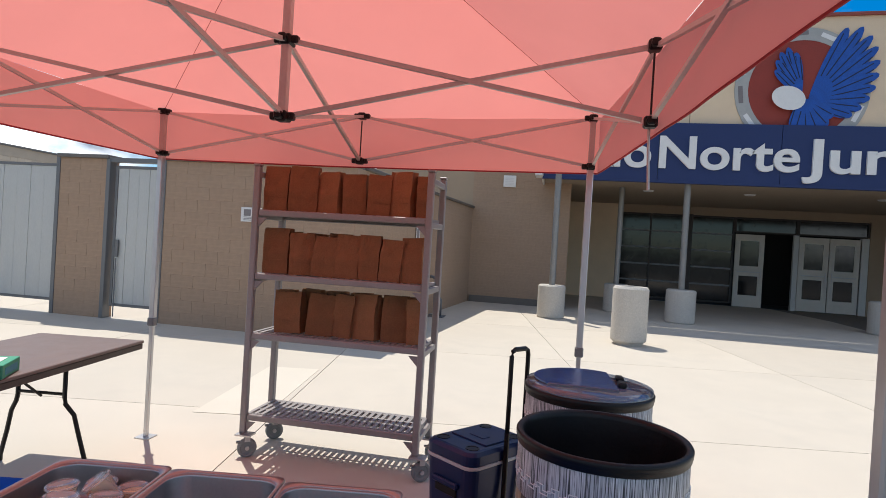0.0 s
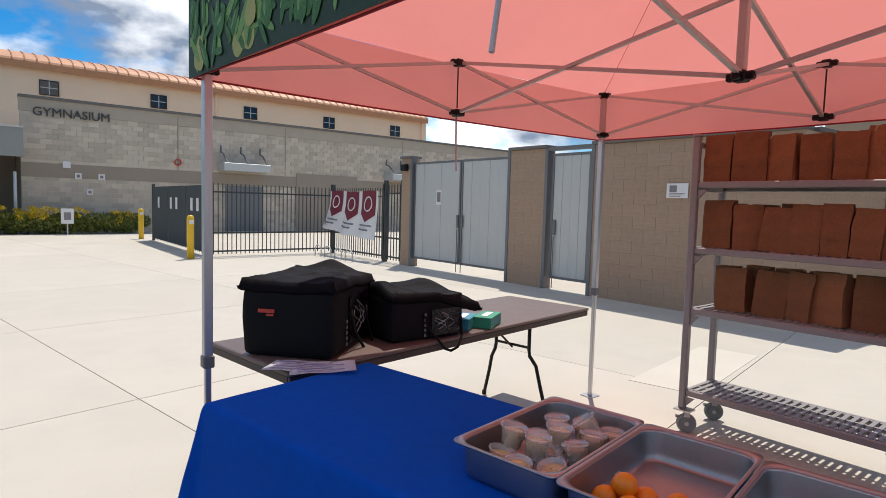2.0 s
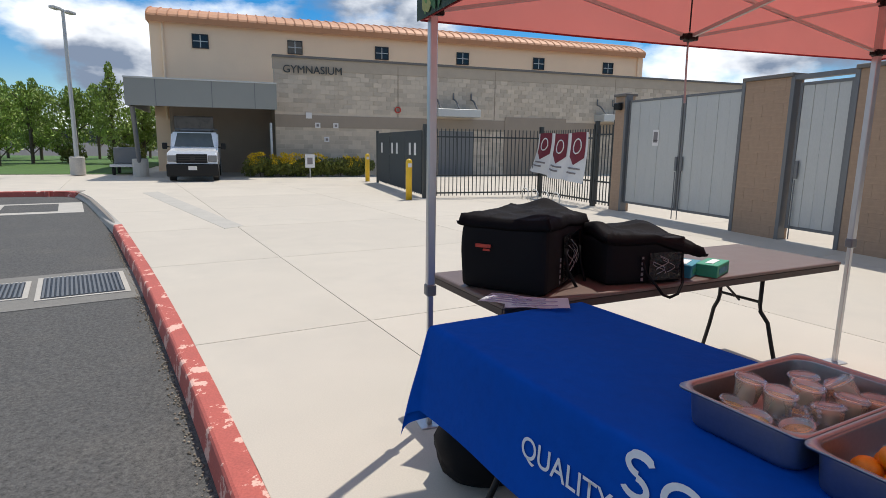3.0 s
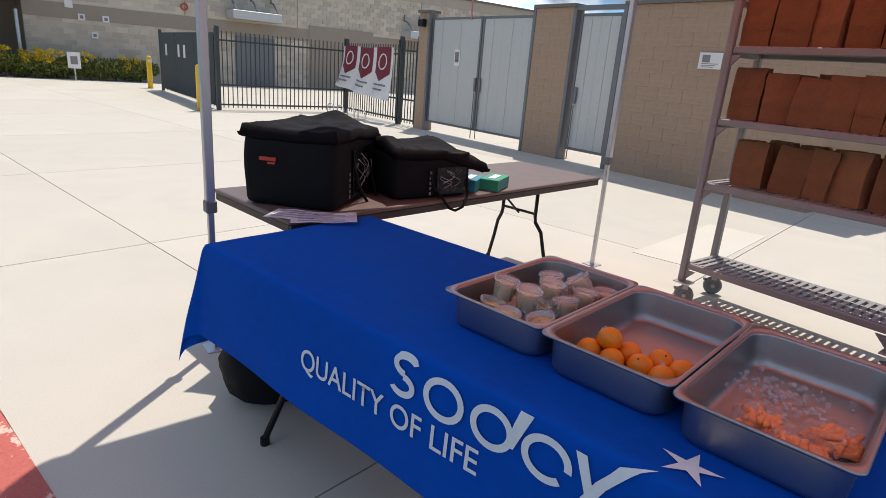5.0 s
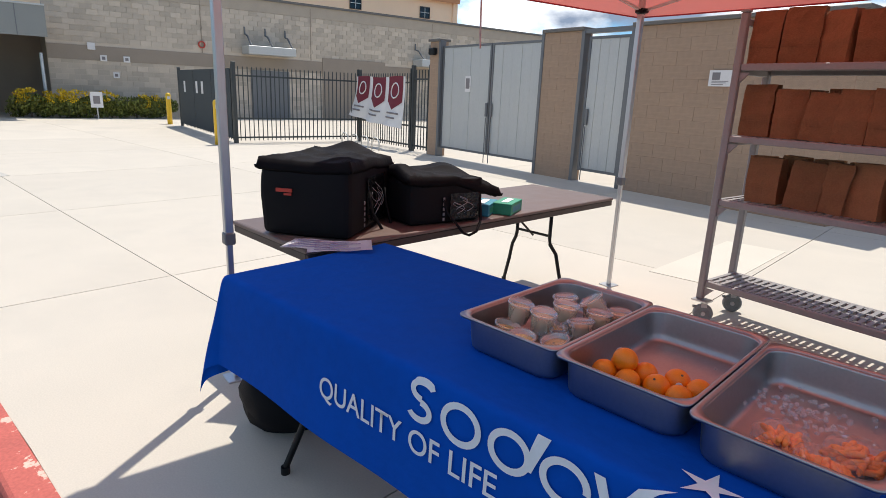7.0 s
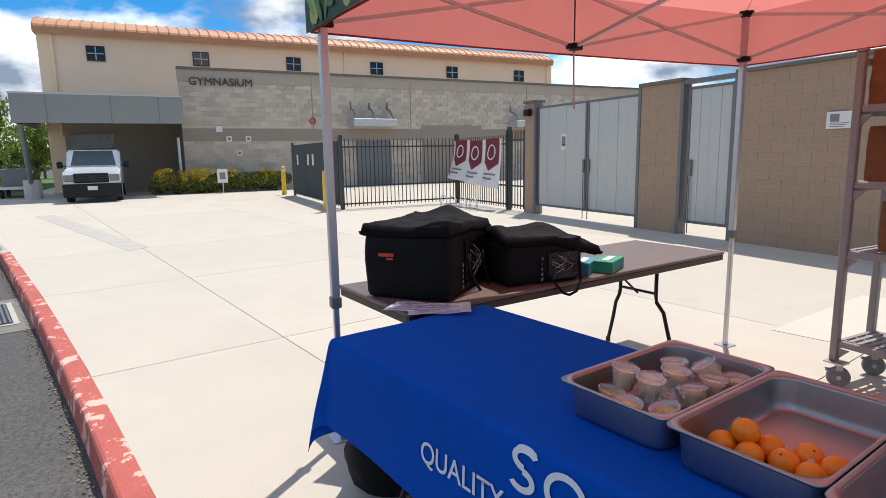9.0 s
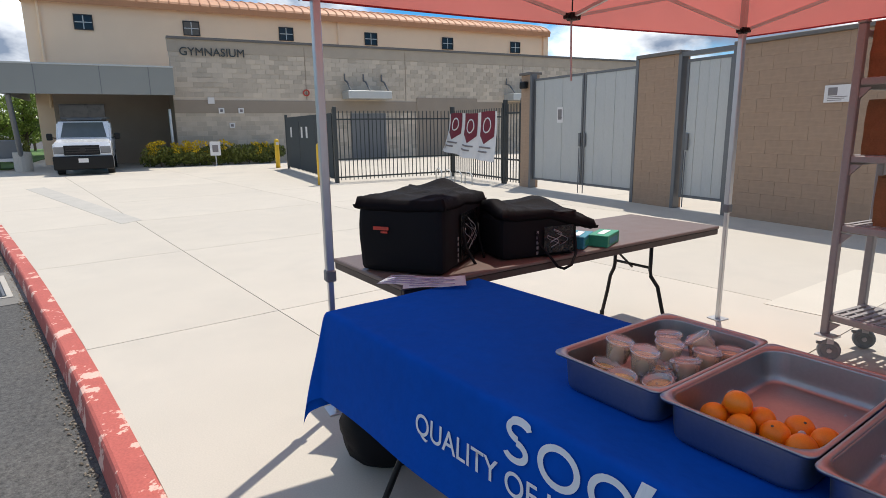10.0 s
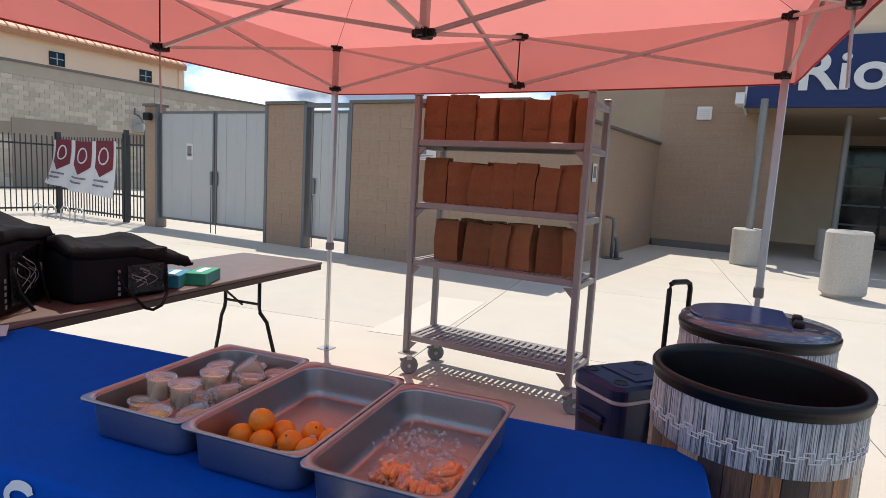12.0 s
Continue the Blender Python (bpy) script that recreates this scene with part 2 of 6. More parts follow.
BLACK_STEEL = mat("black_steel_tube", (0.02, 0.02, 0.021), 0.4, 0.5)
NYLON = mat("black_nylon", (0.0075, 0.0072, 0.0082), 0.75, spec=0.18, vary=0.25, scale=6, fine=420, bump=0.3, dist=0.002)
# pale colour for gloss lines painted along the pocket film's creases
CREASE_GLINT = mat("film_crease_glint", (0.34, 0.33, 0.33), 0.3)
POCKET = mat("crinkled_black_pocket_film", (0.006, 0.006, 0.007), 0.16, spec=0.45, vary=0.1, scale=26, fine=60, bump=0.9, dist=0.012)
NYLON_TOP = mat("quilted_black_nylon", (0.0062, 0.0053, 0.0062), 0.78, spec=0.12, vary=0.3, scale=7, fine=300, bump=0.4, dist=0.004)
PAPER = mat("white_paper", (0.86, 0.86, 0.88), 0.8, vary=0.03)
LILAC = mat("lilac_print", (0.36, 0.33, 0.48), 0.8)
BOX_GREEN = mat("green_carton", (0.035, 0.30, 0.17), 0.5, vary=0.1)
BOX_TEAL = mat("teal_carton", (0.04, 0.25, 0.33), 0.5)
KRAFT = mat("kraft_paper", (0.26, 0.12, 0.056), 0.9, spec=0.2, vary=0.16, scale=14, fine=120, bump=0.5, dist=0.006, per_object=0.17)
RACK = mat("taupe_rack_polymer", (0.29, 0.272, 0.265), 0.5, 0.15, vary=0.07, scale=4)
CASTER = mat("blue_grey_rubber", (0.19, 0.21, 0.22), 0.55)
COOLER = mat("navy_cooler_plastic", (0.007, 0.021, 0.085), 0.32, spec=0.35, vary=0.12, scale=10, fine=250, bump=0.06, dist=0.001)
COOLER_LINE = mat("pale_cooler_seam", (0.55, 0.55, 0.56), 0.5)
PLANKS = [mat("printed_barn_plank_" + nm, c, 0.5, vary=0.55, scale=4, fine=40, per_object=0.25, stretch=(11, 11, 0.6), stain=(0.045, 0.028, 0.022), stain_amount=0.75, stain_scale=4, edge=(0.5, 0.60))
          for nm, c in (("dark", (0.055, 0.036, 0.03)), ("rust", (0.34, 0.14, 0.055)), ("tan", (0.50, 0.37, 0.23)), ("brown", (0.21, 0.11, 0.06)), ("grey", (0.46, 0.42, 0.36)))]
GREY_GRAIN = mat("printed_grey_grain", (0.50, 0.50, 0.51), 0.5, vary=0.75, scale=30, fine=70, bump=0.0, stretch=(7, 7, 0.13), stain=(0.03, 0.032, 0.035), stain_amount=0.95, stain_scale=34, edge=(0.49, 0.57))
CLEAR_LID = clear_mat("tinted_lid", (0.55, 0.6, 0.68), 0.03, 0.8, 1.5)
# the sky mirrored in the clear lid, put into a blue base colour
LID_SKY_BLUE = mat("lid_sky_reflection", (0.03, 0.085, 0.27), 0.12)
PEBBLE = mat("pebbled_concrete", (0.50, 0.47, 0.42), 0.9, vary=0.22, scale=40, fine=150, bump=0.5)
TRUCK_WHITE = mat("white_car_paint", (0.90, 0.90, 0.90), 0.25, coat=0.5, vary=0.03)
TYRE = mat("tyre_rubber", (0.02, 0.02, 0.02), 0.85)
GLASS_DARK_CAR = mat("windscreen", (0.10, 0.115, 0.11), 0.05, bump=0)
LENS = mat("headlamp_lens", (0.22, 0.22, 0.22), 0.15)
BARK = mat("bark", (0.13, 0.10, 0.075), 0.95, vary=0.3, scale=12)
LEAF = mat("bright_tree_leaf", (0.27, 0.36, 0.07), 0.6, per_island=0.45, vary=0.2, bump=0)
LEAF_HEDGE = mat("hedge_leaf", (0.15, 0.165, 0.026), 0.6, per_island=0.5, vary=0.2, bump=0)
FLOWER = mat("yellow_flower", (0.70, 0.47, 0.01), 0.6, per_island=0.3, bump=0)
GRASS = mat("lawn", (0.075, 0.15, 0.03), 0.9, vary=0.35, scale=2, fine=60)
VEG = [mat("print_leaf_green", (0.045, 0.16, 0.028), 0.6, vary=0.6, scale=14), mat("print_dark_green", (0.01, 0.04, 0.012), 0.6, vary=0.5, scale=20),
       mat("print_pale_yellow", (0.45, 0.42, 0.12), 0.6, vary=0.2, scale=8), mat("print_lime", (0.19, 0.36, 0.08), 0.6, vary=0.4, scale=12)]


# ---------------------------------------------------------------- builders
def mesh_of(name, bm, material, smooth=False):
    me = bpy.data.meshes.new(name)
    bmesh.ops.recalc_face_normals(bm, faces=bm.faces)
    bm.to_mesh(me)
    bm.free()
    me.materials.append(material)
    if smooth:
        for p in me.polygons:
            p.use_smooth = True
    return me


def part(name, bm, material, parent=None, label="", smooth=False, at=None):
    ob = new(name, mesh_of(name, bm, material, smooth))
    if parent:
        ob.parent = parent
    if at is not None:
        ob.matrix_basis = at
    if label:
        ob["label"] = label
    return ob


def piece(name, me, parent, at):
    ob = new(name, me)
    ob.parent = parent
    ob.matrix_basis = at
    return ob


def thing(name, at, label, category, group="", kind=""):
    e = new(name)
    e.empty_display_size = 0.1
    e.matrix_basis = at
    return tagged(e, label, category, group, kind)


def box(bm, x0, y0, z0, x1, y1, z1, bevel=0.0, seg=1, m=None):
    r = bmesh.ops.create_cube(bm, size=1)
    vs = r["verts"]
    for v in vs:
        v.co = Vector(((x0 + x1) / 2 + v.co.x * (x1 - x0), (y0 + y1) / 2 + v.co.y * (y1 - y0), (z0 + z1) / 2 + v.co.z * (z1 - z0)))
    if bevel:
        es = list({e for v in vs for e in v.link_edges})
        made = bmesh.ops.bevel(bm, geom=es, offset=bevel, segments=seg, affect="EDGES", profile=0.5)
        vs = list({v for f in made["faces"] for v in f.verts} | {v for v in vs if v.is_valid})
    if m is not None:
        for v in vs:
            v.co = m @ v.co
    return vs


def B(*a, bevel=0.0, seg=1):
    bm = bmesh.new()
    box(bm, *a, bevel=bevel, seg=seg)
    return bm


def tube(bm, p0, p1, r, seg=10, r2=None, square=False):
    p0, p1 = Vector(p0), Vector(p1)
    d = p1 - p0
    res = bmesh.ops.create_cone(bm, cap_ends=True, segments=4 if square else seg, radius1=r, radius2=r if r2 is None else r2, depth=d.length)
    q = d.to_track_quat("Z", "Y").to_matrix().to_4x4()
    if square:
        q = q @ Matrix.Rotation(math.pi / 4, 4, "Z")
    m = Matrix.Translation((p0 + p1) / 2) @ q
    for v in res["verts"]:
        v.co = m @ v.co
    return res["verts"]


def T(p0, p1, r, seg=10, r2=None, square=False):
    bm = bmesh.new()
    tube(bm, p0, p1, r, seg, r2, square)
    return bm


def path_tube(bm, pts, r, seg=8):
    """A bent tube through points."""
    pts = [Vector(p) for p in pts]
    rings = []
    up = Vector((0.13, 0.37, 0.92)).normalized()
    for i, p in enumerate(pts):
        d = (pts[min(i + 1, len(pts) - 1)] - pts[max(i - 1, 0)]).normalized()
        a = d.cross(up).normalized()
        b = d.cross(a).normalized()
        rings.append([bm.verts.new(p + r * (math.cos(k * math.tau / seg) * a + math.sin(k * math.tau / seg) * b)) for k in range(seg)])
    for r0, r1 in zip(rings, rings[1:]):
        for k in range(seg):
            bm.faces.new((r0[k], r0[(k + 1) % seg], r1[(k + 1) % seg], r1[k]))
    bm.faces.new(rings[0][::-1])
    bm.faces.new(rings[-1])


def lathe(profile, seg=24):
    """Surface of revolution about z from (radius, z) pairs."""
    bm = bmesh.new()
    rings = []
    for r, z in profile:
        rings.append([bm.verts.new((r * math.cos(k * math.tau / seg), r * math.sin(k * math.tau / seg), z)) for k in range(seg)] if r > 1e-5 else [bm.verts.new((0, 0, z))])
    for a, b in zip(rings, rings[1:]):
        for k in range(seg):
            j = (k + 1) % seg
            if len(a) == 1 and len(b) == 1:
                continue
            if len(a) == 1:
                bm.faces.new((a[0], b[k], b[j]))
            elif len(b) == 1:
                bm.faces.new((a[k], a[j], b[0]))
            else:
                bm.faces.new((a[k], a[j], b[j], b[k]))
    return bm


def poly(bm, pts, depth=None):
    """A flat polygon, or with depth (a vector) a prism."""
    vs = [bm.verts.new(p) for p in pts]
    f = bm.faces.new(vs)
    if depth is not None:
        r = bmesh.ops.extrude_face_region(bm, geom=[f])
        bmesh.ops.translate(bm, verts=[v for v in r["geom"] if isinstance(v, bmesh.types.BMVert)], vec=depth)
    return vs


def letters(name, text, size, material, parent, at, extrude=0.01, bold=0.0, width=None, label="", bevel=0.0):
    """Raised lettering as a mesh; width stretches it to a length."""
    cu = bpy.data.curves.new(name, "FONT")
    cu.body, cu.size, cu.extrude, cu.offset, cu.bevel_depth = text, size, extrude, bold, bevel
    tmp = new(name + "_source", cu)
    bpy.context.view_layer.update()
    me = bpy.data.meshes.new_from_object(tmp.evaluated_get(bpy.context.evaluated_depsgraph_get()))
    bpy.data.objects.remove(tmp)
    if width:
        xs = [v.co.x for v in me.vertices]
        k = width / (max(xs) - min(xs))
        for v in me.vertices:
            v.co.x *= k
    me.materials.clear()
    me.materials.append(material)
    ob = new(name, me)
    ob.parent = parent
    ob.matrix_basis = at
    if label:
        ob["label"] = label
    return ob


# ---------------------------------------------------------------- ground
def clip_cell(pts, p, n):
    """Cuts a convex polygon by the half plane (q - p) . n >= 0."""
    out = []
    for a, b in zip(pts, pts[1:] + pts[:1]):
        da, db = (a - p).dot(n), (b - p).dot(n)
        if da >= 0:
            out.append(a)
        if (da >= 0) != (db >= 0):
            out.append(a + (b - a) * (da / (da - db)))
    return out


ROAD_Z = -0.15
bm = bmesh.new()
poly(bm, [(-900, -900, ROAD_Z), (900, -900, ROAD_Z), (900, 900, ROAD_Z), (-900, 900, ROAD_Z)])
road = tagged(part("road", bm, ASPHALT), "worn dark grey asphalt road beside the kerb", "road", kind="structure")

# the kerb line: (x, y) from the road's near end to the far driveway
KERB = [Vector(p) for p in ((9.0, 2.50), (1.2, 1.14), (-1.41, 0.664), (-3.42, 0.262), (-6.2, -0.345), (-10.3, -1.30), (-15.6, -2.80), (-17.7, -3.52))]
pavement = thing("pavement", Matrix(), "sunlit pale concrete paving slabs with tooled joints", "pavement", kind="structure")
bm = bmesh.new()
edge = [(p.x, p.y) for p in KERB]
outline = [(x - 0.0, y + 0.05) for x, y in edge] + [(-18.05, -3.75), (-18.22, -4.3), (-18.3, -60.0), (-60, -60), (-60, 60), (40, 60), (40, 3.2)]
poly(bm, [(x, y, -0.012) for x, y in outline])
part("joint_bed", bm, JOINT, pavement)
turn9 = Matrix.Rotation(radians(9.6), 2)
u, w = turn9 @ Vector((1, 0)), turn9 @ Vector((0, 1))
origin = Vector((-2.65, 1.91))
bm_far = bmesh.new()
# stretches of x, each with a point and the inward normal of the kerb line that bounds the paving there
strips = [(p.x, q.x, p + Vector((p.y - q.y, q.x - p.x)).normalized() * 0.137, Vector((p.y - q.y, q.x - p.x)).normalized()) for q, p in zip(KERB, KERB[1:])]
strips += [(-18.34, KERB[-1].x, Vector((-18.0, -3.38)), Vector((0, 1))), (-60.0, -18.34, Vector((0, -40)), Vector((0, 1)))]
X_AXIS = Vector((1, 0))
for i in range(-13, 8):
    for j in range(-9, 13):
        g = 0.004
        a0, a1 = -0.85 + i * 3.05 + g, -0.85 + (i + 1) * 3.05 - g
        b0, b1 = j * 3.3 + g, (j + 1) * 3.3 - g
        cell = [origin + u * a + w * b for a, b in ((a0, b0), (a1, b0), (a1, b1), (a0, b1))]
        cx, cy = sum(c.x for c in cell) / 4, sum(c.y for c in cell) / 4
        if cy > 30 or cx > 9 or cx < -38:
            continue
        near = -15 < cx < 8 and cy < 18
        tgt = bmesh.new() if near else bm_far
        for x0, x1, p, n2 in strips:
            bit = cell
            for at_, way in ((Vector((x0, 0)), X_AXIS), (Vector((x1, 0)), -X_AXIS), (p, n2)):
                bit = clip_cell(bit, at_, way) if len(bit) > 2 else []
            if len(bit) > 2:
                poly(tgt, [(c.x - (cx if near else 0), c.y - (cy if near else 0), 0.0) for c in bit], Vector((0, 0, -0.03)))
        if near and len(tgt.verts):
            part("slab", tgt, CONCRETE, pavement, at=pose(cx, cy, 0))
part("far_slabs", bm_far, CONCRETE, pavement)["kind"] = "stuff"
# one slab that was poured again, paler than the rest
bm = bmesh.new()
poly(bm, [(-1.66, 5.27, 0.004), (-1.08, 5.40, 0.004), (-1.36, 7.2, 0.004), (-1.92, 7.08, 0.004)], Vector((0, 0, -0.006)))
part("patched_slab", bm, NEW_CONCRETE, pavement, "paler patched concrete")
# a scored band across the drive
bm = bmesh.new()
poly(bm, [(-17.6, -1.4, 0.004), (-17.2, -1.75, 0.004), (-9.3, 0.55, 0.004), (-9.6, 0.85, 0.004)], Vector((0, 0, -0.006)))
part("trench_patch", bm, KERB_GREY, pavement, "greyer strip of patched concrete")

kerb = thing("kerb", Matrix(), "concrete kerb with peeling red paint along the road", "kerb", kind="structure")


def kerb_run(name, pts, material, drop, parent):
    """One poured length of kerb: a rounded nose, a battered face and a flat top, swept along its line; drop lowers its far end."""
    line = []
    for k in range(len(pts) - 1):
        p0, p1, p2, p3 = pts[max(k - 1, 0)], pts[k], pts[k + 1], pts[min(k + 2, len(pts) - 1)]
        n = max(2, int((p2 - p1).length / 0.2))
        for q in range(n):
            f = q / n
            line.append(0.5 * ((2 * p1) + (p2 - p0) * f + (2 * p0 - 5 * p1 + 4 * p2 - p3) * f * f + (3 * p1 - p0 - 3 * p2 + p3) * f ** 3))
    line.append(pts[-1].copy())
    bm = bmesh.new()
    rings = []
    for i, p in enumerate(line):
        d = (line[max(i - 1, 0)] - line[min(i + 1, len(line) - 1)]).normalized()
        n2 = Vector((-d.y, d.x))
        f = i / (len(line) - 1)
        low = drop * min(max((f - 0.0) * 3.0, 0.0), 1.0)
        wob = 0.004 * noise.noise(Vector((p.x * 1.7, p.y * 1.7, 2)))
        prof = [(-0.022, -0.19), (-0.018, ROAD_Z), (-0.006 + wob, -0.05 - low), (-0.001 + wob, -0.020 - low), (0.008, -0.006 - low), (0.022, 0.001 - low), (0.08, 0.003 - low * 0.5), (0.133, 0.003), (0.135, -0.19)]
        rings.append([bm.verts.new((p.x + n2.x * o, p.y + n2.y * o, min(z, 0.004))) for o, z in prof])
    for r0, r1 in zip(rings, rings[1:]):
        for q in range(len(r0) - 1):
            bm.faces.new((r0[q], r0[q + 1], r1[q + 1], r1[q]))
    bm.faces.new(rings[0])
    bm.faces.new(rings[-1])
    return part(name, bm, material, parent, smooth=False)


kerb_run("kerb_stone", KERB[:6], KERB_RED, 0.0, kerb)
kerb_run("dropped_kerb", KERB[5:], KERB_GREY, 0.10, kerb)["label"] = "grey dropped kerb at the driveway"
random.seed(17)
for k in range(1, 5):
    q, p = KERB[k], KERB[k + 1]
    d = (q - p).normalized()
    L = (q - p).length
    g = bmesh.new()
    for i in range(int(L * 95)):
        r = random.uniform(0.003, 0.010)
        bmesh.ops.create_icosphere(g, subdivisions=1, radius=r, matrix=Matrix.Translation((random.uniform(0, L), -abs(random.gauss(0, 0.03)) - 0.035, ROAD_Z + r * 0.6)))
    part("grit", g, GRIT, kerb, at=pose(p.x, p.y, 0, 0, 0, math.degrees(math.atan2(d.y, d.x))))["kind"] = "stuff"
far_kerb = thing("kerb", Matrix(), "short red painted kerb at the far driveway", "kerb", kind="structure")
kerb_run("kerb_stone", [Vector(p) for p in ((-17.7, -3.52), (-18.05, -3.8), (-18.2, -4.3), (-18.2, -7.0), (-18.2, -30.0))], KERB_RED, 0.0, far_kerb)

# storm drains: a stained apron with grates whose bars run along the road
kerb_turn = 13.0
drain = thing("storm_drain", pose(-6.19, -0.84, ROAD_Z, 0, 0, kerb_turn), "steel drain grates in a stained concrete apron", "drain")
part("apron", B(-0.78, -2.6, -0.02, 0.86, 0.50, 0.006), APRON, drain)
for y0, y1, x0, x1 in ((-0.44, 0.32, -0.52, 0.52), (-1.02, -0.60, -0.40, 0.36), (-1.62, -1.18, -0.40, 0.36)):
    fr_ = part("grate_frame", B(x0 - 0.05, y0 - 0.05, 0.006, x1 + 0.05, y1 + 0.05, 0.014), KERB_GREY, drain)
    # thin black sheet paints in the darkness below the bars
    part("grate_dark_sheet", B(x0, y0, 0.0141, x1, y1, 0.016), BLACK_STEEL, fr_)
    n = int((y1 - y0) / 0.042)
    for k in range(n):
        part("bar", B(x0 + 0.01, y0 + (k + 0.25) * (y1 - y0) / n, 0.0161, x1 - 0.01, y0 + (k + 0.75) * (y1 - y0) / n, 0.024), STEEL_GREY, fr_)
far_drain = thing("storm_drain", pose(-14.85, -3.6, ROAD_Z, 0, 0, kerb_turn), "pale concrete apron with dark patches in the road", "drain")
part("apron", B(-1.25, -3.6, -0.02, 1.25, 0.85, 0.006), KERB_GREY, far_drain)
for y0, y1 in ((-0.75, 0.35), (-2.1, -1.05)):
    part("asphalt_patch", B(-0.95, y0, 0.0061, 0.85, y1, 0.010), ASPHALT, far_drain)


# ---------------------------------------------------------------- gate wall and side wall
WALL_Y, WALL_H = 9.08, 2.58
brick_cache = {}


def block_mesh(wd, ht, dp, material, tag):
    key = (round(wd, 3), round(ht, 3), round(dp, 3), tag)
    if key not in brick_cache:
        brick_cache[key] = mesh_of("block", B(0, 0, 0, wd, dp, ht, bevel=0.0012), material)
    return brick_cache[key]


def block_face(parent, m, length, height, material, tag, proud=0.005, bw=0.4, bh=0.2, limit=300):
    """Courses of separate blocks on a face; m puts x along the wall, y into it, z up."""
    count, rows = 0, int(round(height / bh))
    for r in range(rows):
        x = -(bw / 2 if r % 2 else 0.0)
        while x < length - 0.02:
            x0, x1 = max(x, 0.0), min(x + bw, length)
            if x1 - x0 > 0.05 and count < limit:
                off = random.uniform(-0.0012, 0.0012)
                piece("block", block_mesh(x1 - x0 - 0.0022, height / rows - 0.0022, proud + 0.01, material, tag), parent, m @ pose(x0, -proud + off, r * height / rows))
                count += 1
            x += bw


gate_wall = thing("wall_gates", Matrix(), "tan split-face block wall with a dark coping", "wall", kind="structure")
for x0, x1 in ((-10.52, -10.12), (-6.88, -5.95), (-4.92, -1.72)):
    part("wall_core", B(x0, WALL_Y, 0, x1, WALL_Y + 0.22, WALL_H), BLOCK_CORE, gate_wall)
    part("coping", B(x0 - 0.02, WALL_Y - 0.06, WALL_H, x1 + 0.02, WALL_Y + 0.28, WALL_H + 0.06, bevel=0.008), CAP, gate_wall)
    block_face(gate_wall, pose(x0, WALL_Y, 0), x1 - x0, WALL_H, BLOCK, "tan", proud=0.004)
side_wall = thing("wall_side", Matrix(), "tan block wall running back to the building", "wall", kind="structure")
side_m = pose(-1.72, WALL_Y, 0, 0, 0, 85.8)
part("wall_core", B(0.23, 0.0, 0, 7.84, 0.22, WALL_H), BLOCK_CORE, side_wall, at=side_m)
part("coping", B(0.30, -0.06, WALL_H, 7.84, 0.28, WALL_H + 0.06, bevel=0.008), CAP, side_wall, at=side_m)
block_face(side_wall, pose(-1.72, WALL_Y, 0, 0, 0, 85.8), 7.84, WALL_H, BLOCK, "tan", limit=290)
tagged(part("wall_compound", B(-10.5, 16.9, 0, -1.1, 17.1, WALL_H), BLOCK_CORE), "tan block wall closing the gated yard", "wall", kind="structure")


def gate_leaf(name, x0, x1, ribs, label, handle_x):
    g = thing(name, pose(x0, WALL_Y + 0.05, 0), label, "gate", group="gates in the block wall")
    wd, zb, zt = x1 - x0, 0.20, 2.48
    part("gate_frame", B(0, 0, zb, 0.045, 0.05, zt), STEEL_GREY, g)
    part("gate_frame", B(wd - 0.045, 0, zb, wd, 0.05, zt), STEEL_GREY, g)
    part("gate_frame", B(0.046, 0, zt - 0.045, wd - 0.046, 0.05, zt), STEEL_GREY, g)
    part("gate_frame", B(0.046, 0, zb, wd - 0.046, 0.05, zb + 0.045), STEEL_GREY, g)
    step = (wd - 0.09) / ribs
    for k in range(ribs):
        part("panel", B(0.045 + k * step + 0.003, 0.012 + 0.004 * (k % 2), zb + 0.046, 0.045 + (k + 1) * step - 0.003, 0.03 + 0.004 * (k % 2), zt - 0.046), GALV, g)
    part("latch", B(handle_x - 0.03, -0.03, 1.0, handle_x + 0.03, 0.0, 1.28, bevel=0.006), STEEL_GREY, g)
    part("drop_bolt", T((handle_x, -0.02, 0.03), (handle_x, -0.02, 0.98), 0.010), STEEL_GREY, g)
    return g


gate_leaf("metal_gate", -10.08, -8.40, 5, "grey galvanised sheet metal gate leaf with a small notice", 1.62)
gate_leaf("metal_gate", -8.37, -6.92, 5, "grey galvanised sheet metal gate leaf", 0.06)
gate_leaf("metal_gate", -5.86, -5.00, 4, "narrow galvanised sheet metal gate, closed", 0.10)
for x in (-10.13, -6.90, -5.95, -4.93):
    post = tagged(part("gate_post", B(x - 0.035, WALL_Y - 0.02, 0, x + 0.035, WALL_Y + 0.14, 2.60, bevel=0.005), STEEL_GREY), "grey square steel gate post", "post", "gate posts")
for x0, x1 in ((-5.915, -4.965),):
    tagged(part("gate_lintel", B(x0, WALL_Y - 0.01, 2.53, x1, WALL_Y + 0.12, 2.60), STEEL_GREY), "grey steel head over the narrow gate", "lintel")
tagged(part("wall_lamp", B(-10.42, WALL_Y - 0.14, 2.28, -10.22, WALL_Y - 0.02, 2.44, bevel=0.02), BLACK_PLASTIC), "small black wall lamp on the gate pillar", "lamp")


